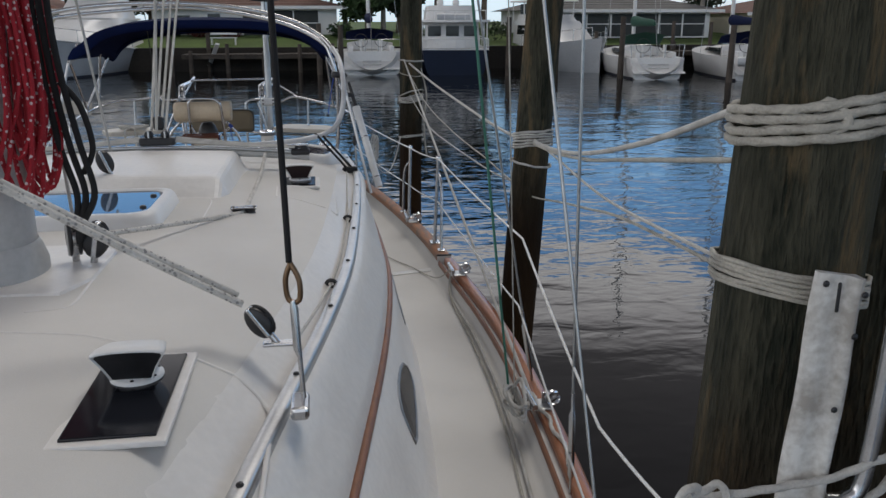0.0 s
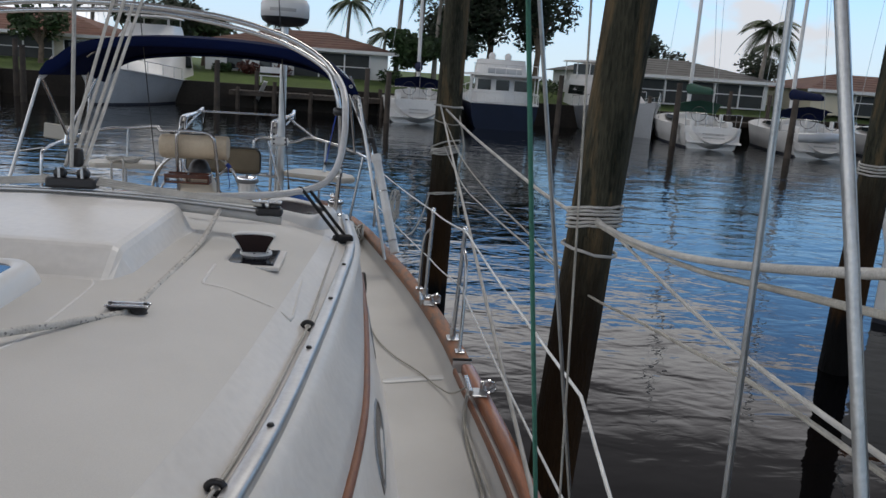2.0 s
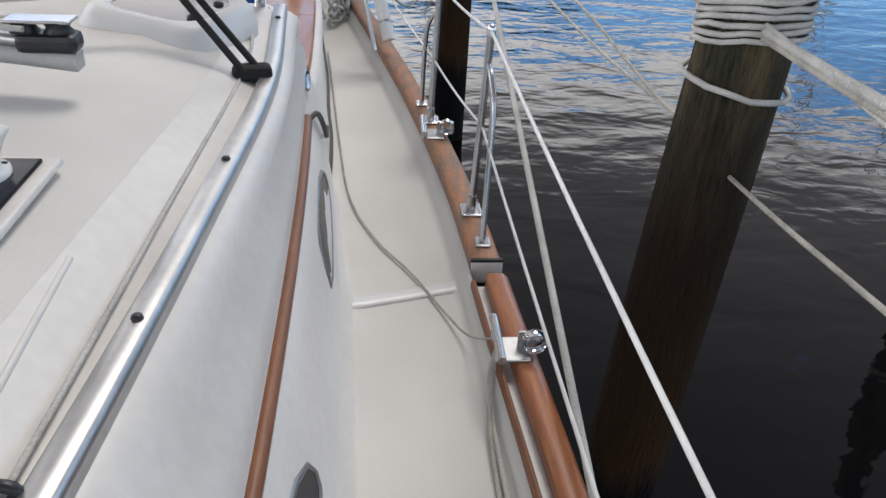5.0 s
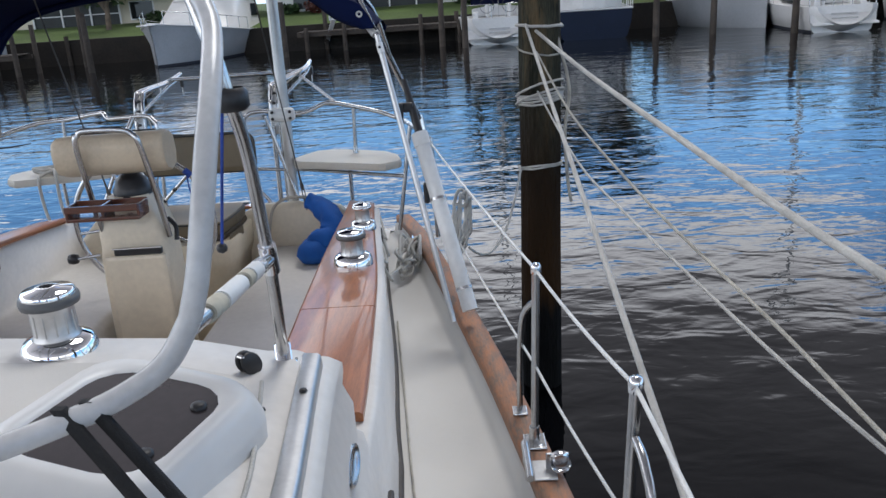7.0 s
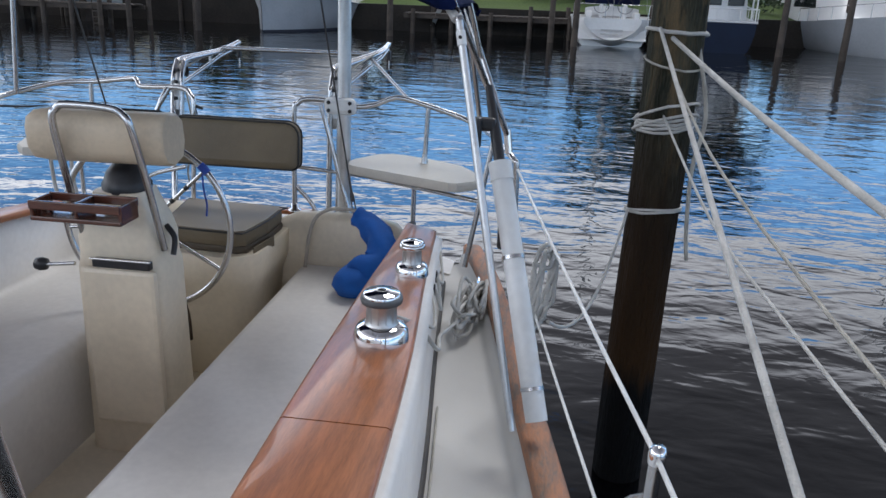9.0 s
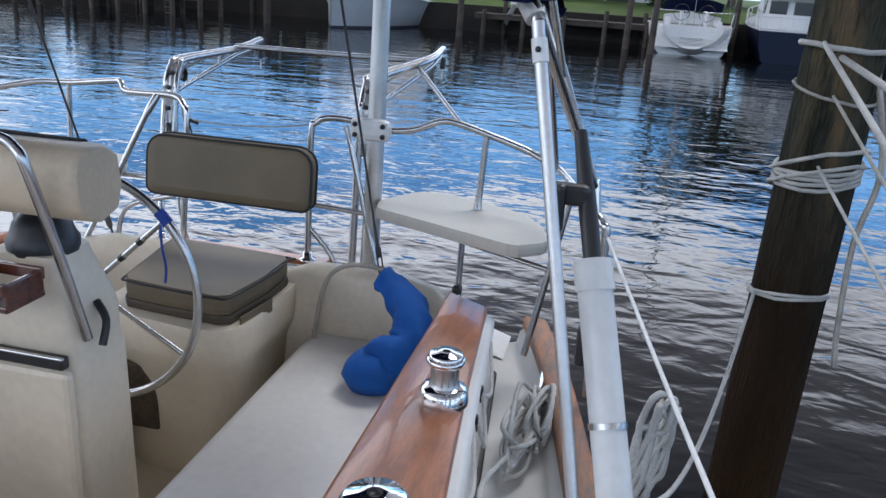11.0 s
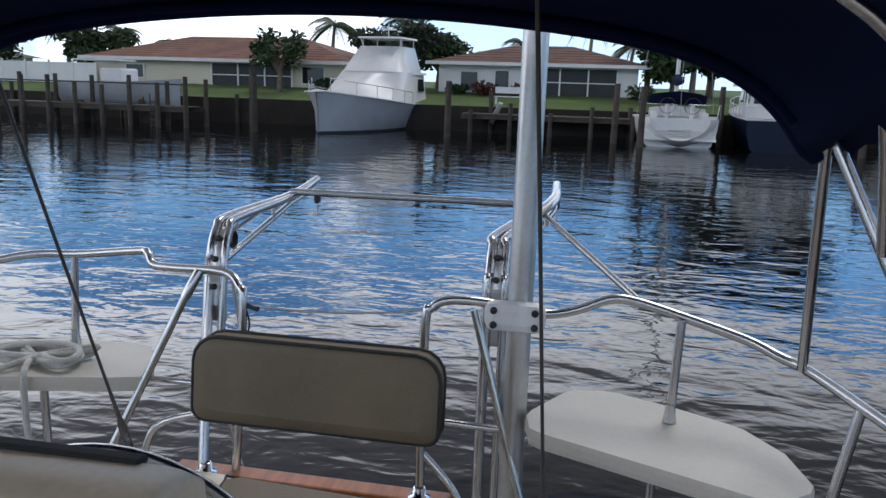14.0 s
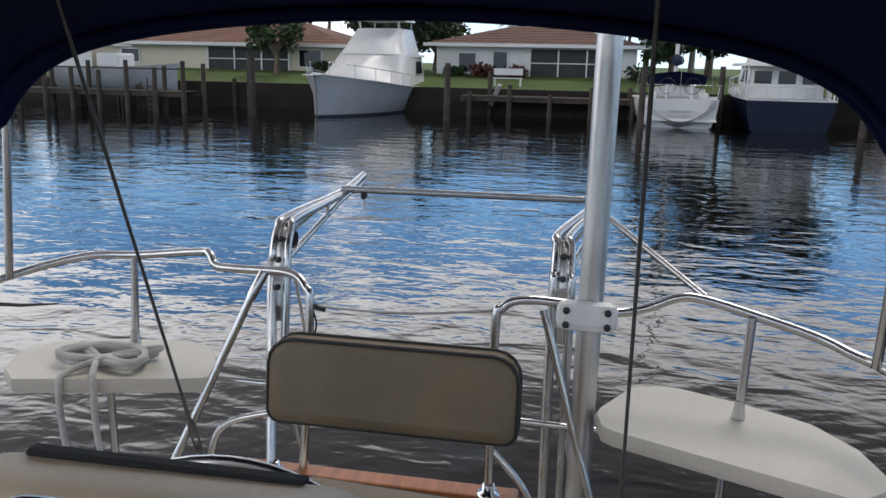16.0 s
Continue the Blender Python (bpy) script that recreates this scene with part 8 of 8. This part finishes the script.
def bungalow(x0, x1, y0, y1, z0, eave, ridge, wall, roof, porch, label, doors=(), over=0.7):
    root = thing("bungalow", ((x0 + x1) / 2, y0, z0), label, "house", "canal-side houses")
    t = 0.25
    for a, b, c, d in ((x0, x1, y0, y0 + t), (x0, x1, y1 - t, y1), (x0, x0 + t, y0 + t, y1 - t), (x1 - t, x1, y0 + t, y1 - t)):
        part("wall", MB().box(((a + b) / 2, (c + d) / 2, (z0 + eave) / 2), (b - a, d - c, eave - z0)), wall, root)
    ym, inset = (y0 + y1) / 2, (y1 - y0) / 2
    e = [(x0 - over, y0 - over, eave), (x1 + over, y0 - over, eave), (x1 + over, y1 + over, eave), (x0 - over, y1 + over, eave)]
    rg = [(x0 + inset * 0.9, ym, ridge), (x1 - inset * 0.9, ym, ridge)]
    rf = part("roof", MB().add(e + rg, [(0, 1, 5, 4), (1, 2, 5), (2, 3, 4, 5), (3, 0, 4), (3, 2, 1, 0)], True), roof, root)
    n = max(4, int((ridge - eave) / 0.16))
    for i in range(1, n):
        q = i / n
        a, b = Vector(e[0]).lerp(Vector(rg[0]), q), Vector(e[1]).lerp(Vector(rg[1]), q)
        part("tile_course", MB().box((a + b) / 2 + Vector((0, 0, 0.01)), ((b - a).length, 0.06, 0.035)), roof, rf)
    part("fascia", MB().box(((x0 + x1) / 2, y0 - over - 0.02, eave - 0.06), (x1 - x0 + 2 * over, 0.05, 0.2)), WHITE, root, "white fascia board")
    a, b = porch
    pr = part("screened_porch", MB().box(((a + b) / 2, y0 - 0.03, (z0 + eave - 0.25) / 2 + 0.05), (b - a, 0.06, eave - z0 - 0.35)), SCREEN, root, "dark screened porch")
    k = max(3, int((b - a) / 1.5))
    for i in range(k + 1):
        part("porch_post", MB().box((a + (b - a) * i / k, y0 - 0.1, (z0 + eave) / 2), (0.09, 0.08, eave - z0)), WHITE, pr)
    part("porch_rail", MB().box(((a + b) / 2, y0 - 0.1, z0 + 0.9), (b - a, 0.06, 0.06)), WHITE, pr)
    for wx, ww, w0, w1 in doors:
        wd = part("window", MB().box((wx, y0 - 0.03, (w0 + w1) / 2), (ww + 0.16, 0.08, w1 - w0 + 0.16)), WHITE, root)
        part("pane", MB().box((wx, y0 - 0.075, (w0 + w1) / 2), (ww, 0.03, w1 - w0)), GLASS, wd)
    return root


bungalow(-33.0, -15.5, 60.0, 70.0, 1.7, 3.55, 5.2, STUCCO, ROOFT, (-24.5, -19.0), "cream bungalow with a terracotta tiled hip roof", [(-17.6, 1.4, 2.2, 3.2), (-30, 1.2, 2.3, 3.1)])
bungalow(-9.5, 2.4, 60.0, 69.0, 1.8, 3.75, 5.0, STUCCOW, ROOFB, (-3.8, 1.2), "white bungalow with a brown roof and dark screened porch", [(-7.6, 1.0, 2.1, 3.2), (-5.6, 0.8, 1.9, 3.3)])
# porch sheet spans the front; its dark colour stands for the porch's shade
bungalow(15.0, 27.5, 57.0, 66.0, 1.7, 3.5, 4.7, STUCCOW, ROOFG, (15.4, 27.2), "long bungalow with a grey roof and a shade-dark porch front")
bungalow(30.0, 44.0, 56.0, 65.0, 1.7, 3.3, 4.5, STUCCO, ROOFB, (33.0, 38.0), "cream bungalow with a brown roof", [(41, 1.4, 2.2, 3.0)])
bungalow(-62.0, -47.0, 62.0, 72.0, 1.7, 3.5, 4.9, STUCCOW, ROOFG, (-57.0, -52.0), "white bungalow with a grey roof", [(-49, 1.4, 2.2, 3.1)])
r = thing("garden_fence", (-37, 58.5, 1.7), "white panelled garden fence", "fence")
for i in range(8):
    part("panel", MB().box((-45 + i * 1.75, 58.6, 2.45), (1.68, 0.05, 1.3)), WHITE, r)
    part("fence_post", MB().box((-45.87 + i * 1.75, 58.6, 2.5), (0.1, 0.1, 1.5)), WHITE, r)


def leaf_cloud(mb, c, rad, n, size, rnd):
    for _ in range(n):
        d = Vector((rnd.gauss(0, 1), rnd.gauss(0, 1), rnd.gauss(0, 1))).normalized() * (rnd.random() ** 0.45)
        p = Vector(c) + Vector((d.x * rad[0], d.y * rad[1], d.z * rad[2]))
        u = Vector((rnd.gauss(0, 1), rnd.gauss(0, 1), rnd.gauss(0, 0.6))).normalized()
        w = u.orthogonal().normalized()
        s = size * rnd.uniform(0.6, 1.4)
        q = u * s
        e = w * s * 0.55
        mb.add([p - q, p + e, p + q, p - e], [(0, 1, 2, 3)], True)


def tree(x, y, z, h, rad, seed, leaf, n=2600, label="dense green broadleaf tree", size=0.19, group="garden trees"):
    rnd = random.Random(seed)
    root = thing("tree", (x, y, z), label, "tree", group)
    part("trunk", MB().tube([(x, y, z - 0.3), (x + 0.1, y, z + h * 0.3), (x - 0.1, y + 0.1, z + h * 0.65)], [0.07 * rad + 0.08, 0.05 * rad + 0.06, 0.04], 9), BARK, root)
    mb = MB()
    for i in range(11):
        a = rnd.uniform(0, 6.28)
        q = rnd.uniform(0.3, 0.85)
        c = Vector((x + math.cos(a) * rad * q, y + math.sin(a) * rad * q, z + h * rnd.uniform(0.42, 0.88)))
        part("limb", MB().tube([(x, y, z + h * 0.3), (Vector((x, y, z + h * 0.5)) + c) / 2, c], [0.09, 0.06, 0.02], 6), BARK, root)
        leaf_cloud(mb, c, (rad * 0.48, rad * 0.48, h * 0.17), n // 12, size, rnd)
    leaf_cloud(mb, (x, y, z + h * 0.68), (rad * 0.75, rad * 0.75, h * 0.28), n // 6, size, rnd)
    part("crown", mb, leaf, root)
    return root


def palm(x, y, z, h, seed, fl=2.0, n=20, lean=0.3, label="tall palm with drooping green fronds"):
    rnd = random.Random(seed)
    root = thing("palm_tree", (x, y, z), label, "palm tree", "palms")
    top = Vector((x + lean, y, z + h))
    part("trunk", MB().tube([(x, y, z - 0.3), (x + lean * 0.2, y, z + h * 0.4), (x + lean * 0.6, y, z + h * 0.75), top], [0.21, 0.15, 0.13, 0.12], 10), PALMBARK, root)
    for i in range(n):
        a = 2 * math.pi * i / n + rnd.uniform(-0.2, 0.2)
        up = rnd.uniform(-0.35, 1.0)
        out = Vector((math.cos(a), math.sin(a), 0))
        pts = [top + out * fl * t + Vector((0, 0, fl * (up * t - 0.95 * t * t))) for t in [k / 8 for k in range(9)]]
        mb = MB().tube(pts, [0.03 * (1 - k / 9) + 0.006 for k in range(9)], 4)
        side = Vector((-out.y, out.x, 0))
        for k in range(1, 9):
            for u in (0.0, 0.33, 0.66):
                p = pts[k - 1].lerp(pts[k], u)
                t = (k - 1 + u) / 8
                ln = fl * 0.36 * math.sin(math.pi * min(1, 0.12 + t * 0.9)) + 0.06
                for s in (-1, 1):
                    tip = p + side * s * ln * 0.8 + out * ln * 0.45 - Vector((0, 0, ln * 0.45))
                    mb.add([p - out * 0.02 * fl, p + out * 0.03 * fl, tip], [(0, 1, 2)], True)
        part("frond", mb, FROND, root)
    return root


tree(-35.3, 63, 1.9, 3.9, 2.6, 1, LEAF)
tree(-52, 60, 1.8, 5.0, 4.5, 2, LEAFD, 3400)
tree(-46, 66, 1.9, 4.6, 3.5, 22, LEAFD, 3000)
tree(-13.0, 63, 2.0, 4.6, 2.6, 3, LEAFD)
tree(-10.8, 66, 2.0, 4.2, 2.4, 4, LEAF)
tree(4.4, 60, 1.8, 3.6, 2.0, 5, LEAF)
tree(6.8, 63, 1.9, 4.4, 2.2, 6, LEAFD)
tree(10.0, 66, 2.0, 9.5, 3.2, 7, LEAFD, 3600, "tall dark feathery pine", 0.22)
tree(13.4, 65, 2.0, 9.0, 2.8, 8, LEAFD, 3400, "tall dark feathery pine", 0.22)
tree(7.6, 70, 2.0, 8.0, 3.0, 18, LEAFD, 1800, "tall dark feathery pine", 0.22)
tree(22.5, 67, 2.0, 4.8, 2.4, 9, LEAFD)
tree(-19.0, 57.8, 1.7, 3.7, 1.6, 10, LEAF, 800)
tree(31, 66, 2.0, 4.0, 2.2, 13, LEAFD, 900)
for i, (x, y, rr, mt, lb) in enumerate(((-8.3, 59.3, 0.55, LEAF, "clipped green garden shrub beside the bungalow"), (-6.6, 59.2, 0.7, HEDGE, "dark red leafy shrub by the house"), (-4.5, 59.2, 0.6, HEDGE, "dark red leafy shrub by the house"), (2.6, 58.8, 0.8, LEAF, "round green garden shrub"), (-16.5, 59.2, 0.6, LEAF, "round green garden shrub"), (12.5, 56.5, 0.9, LEAF, "round green garden shrub"), (15.5, 56.2, 0.7, LEAF, "round green garden shrub"))):
    mb = MB()
    leaf_cloud(mb, (x, y, 1.9 + rr * 0.4), (rr * 1.2, rr, rr * 0.7), 240, 0.14, random.Random(40 + i))
    solo("shrub", mb, mt, lb, "shrub", "garden shrubs")
palm(-0.9, 75, 2.1, 5.9, 1, 2.1)
palm(2.2, 76, 2.1, 3.6, 2, 2.0)
palm(3.0, 62, 1.9, 7.2, 3, 2.4)
palm(4.6, 63, 1.9, 8.2, 4, 2.6)
palm(5.6, 61.5, 1.9, 6.6, 14, 2.3)
palm(-40.0, 82, 2.1, 3.2, 5, 2.0)
palm(-37.8, 81, 2.1, 3.1, 6, 2.0)
palm(-20.6, 72, 2.1, 4.6, 7, 2.4)
palm(-15.5, 74, 2.1, 5.0, 8, 2.2)
palm(28.3, 60, 1.9, 5.4, 9, 2.2, 26)
palm(33.5, 70, 2.0, 4.5, 10, 1.9)
palm(-48, 78, 2.1, 5.0, 11, 2.2)
palm(-44, 80, 2.1, 4.2, 12, 2.0)
palm(-6.3, 74, 2.1, 3.6, 13, 1.6)
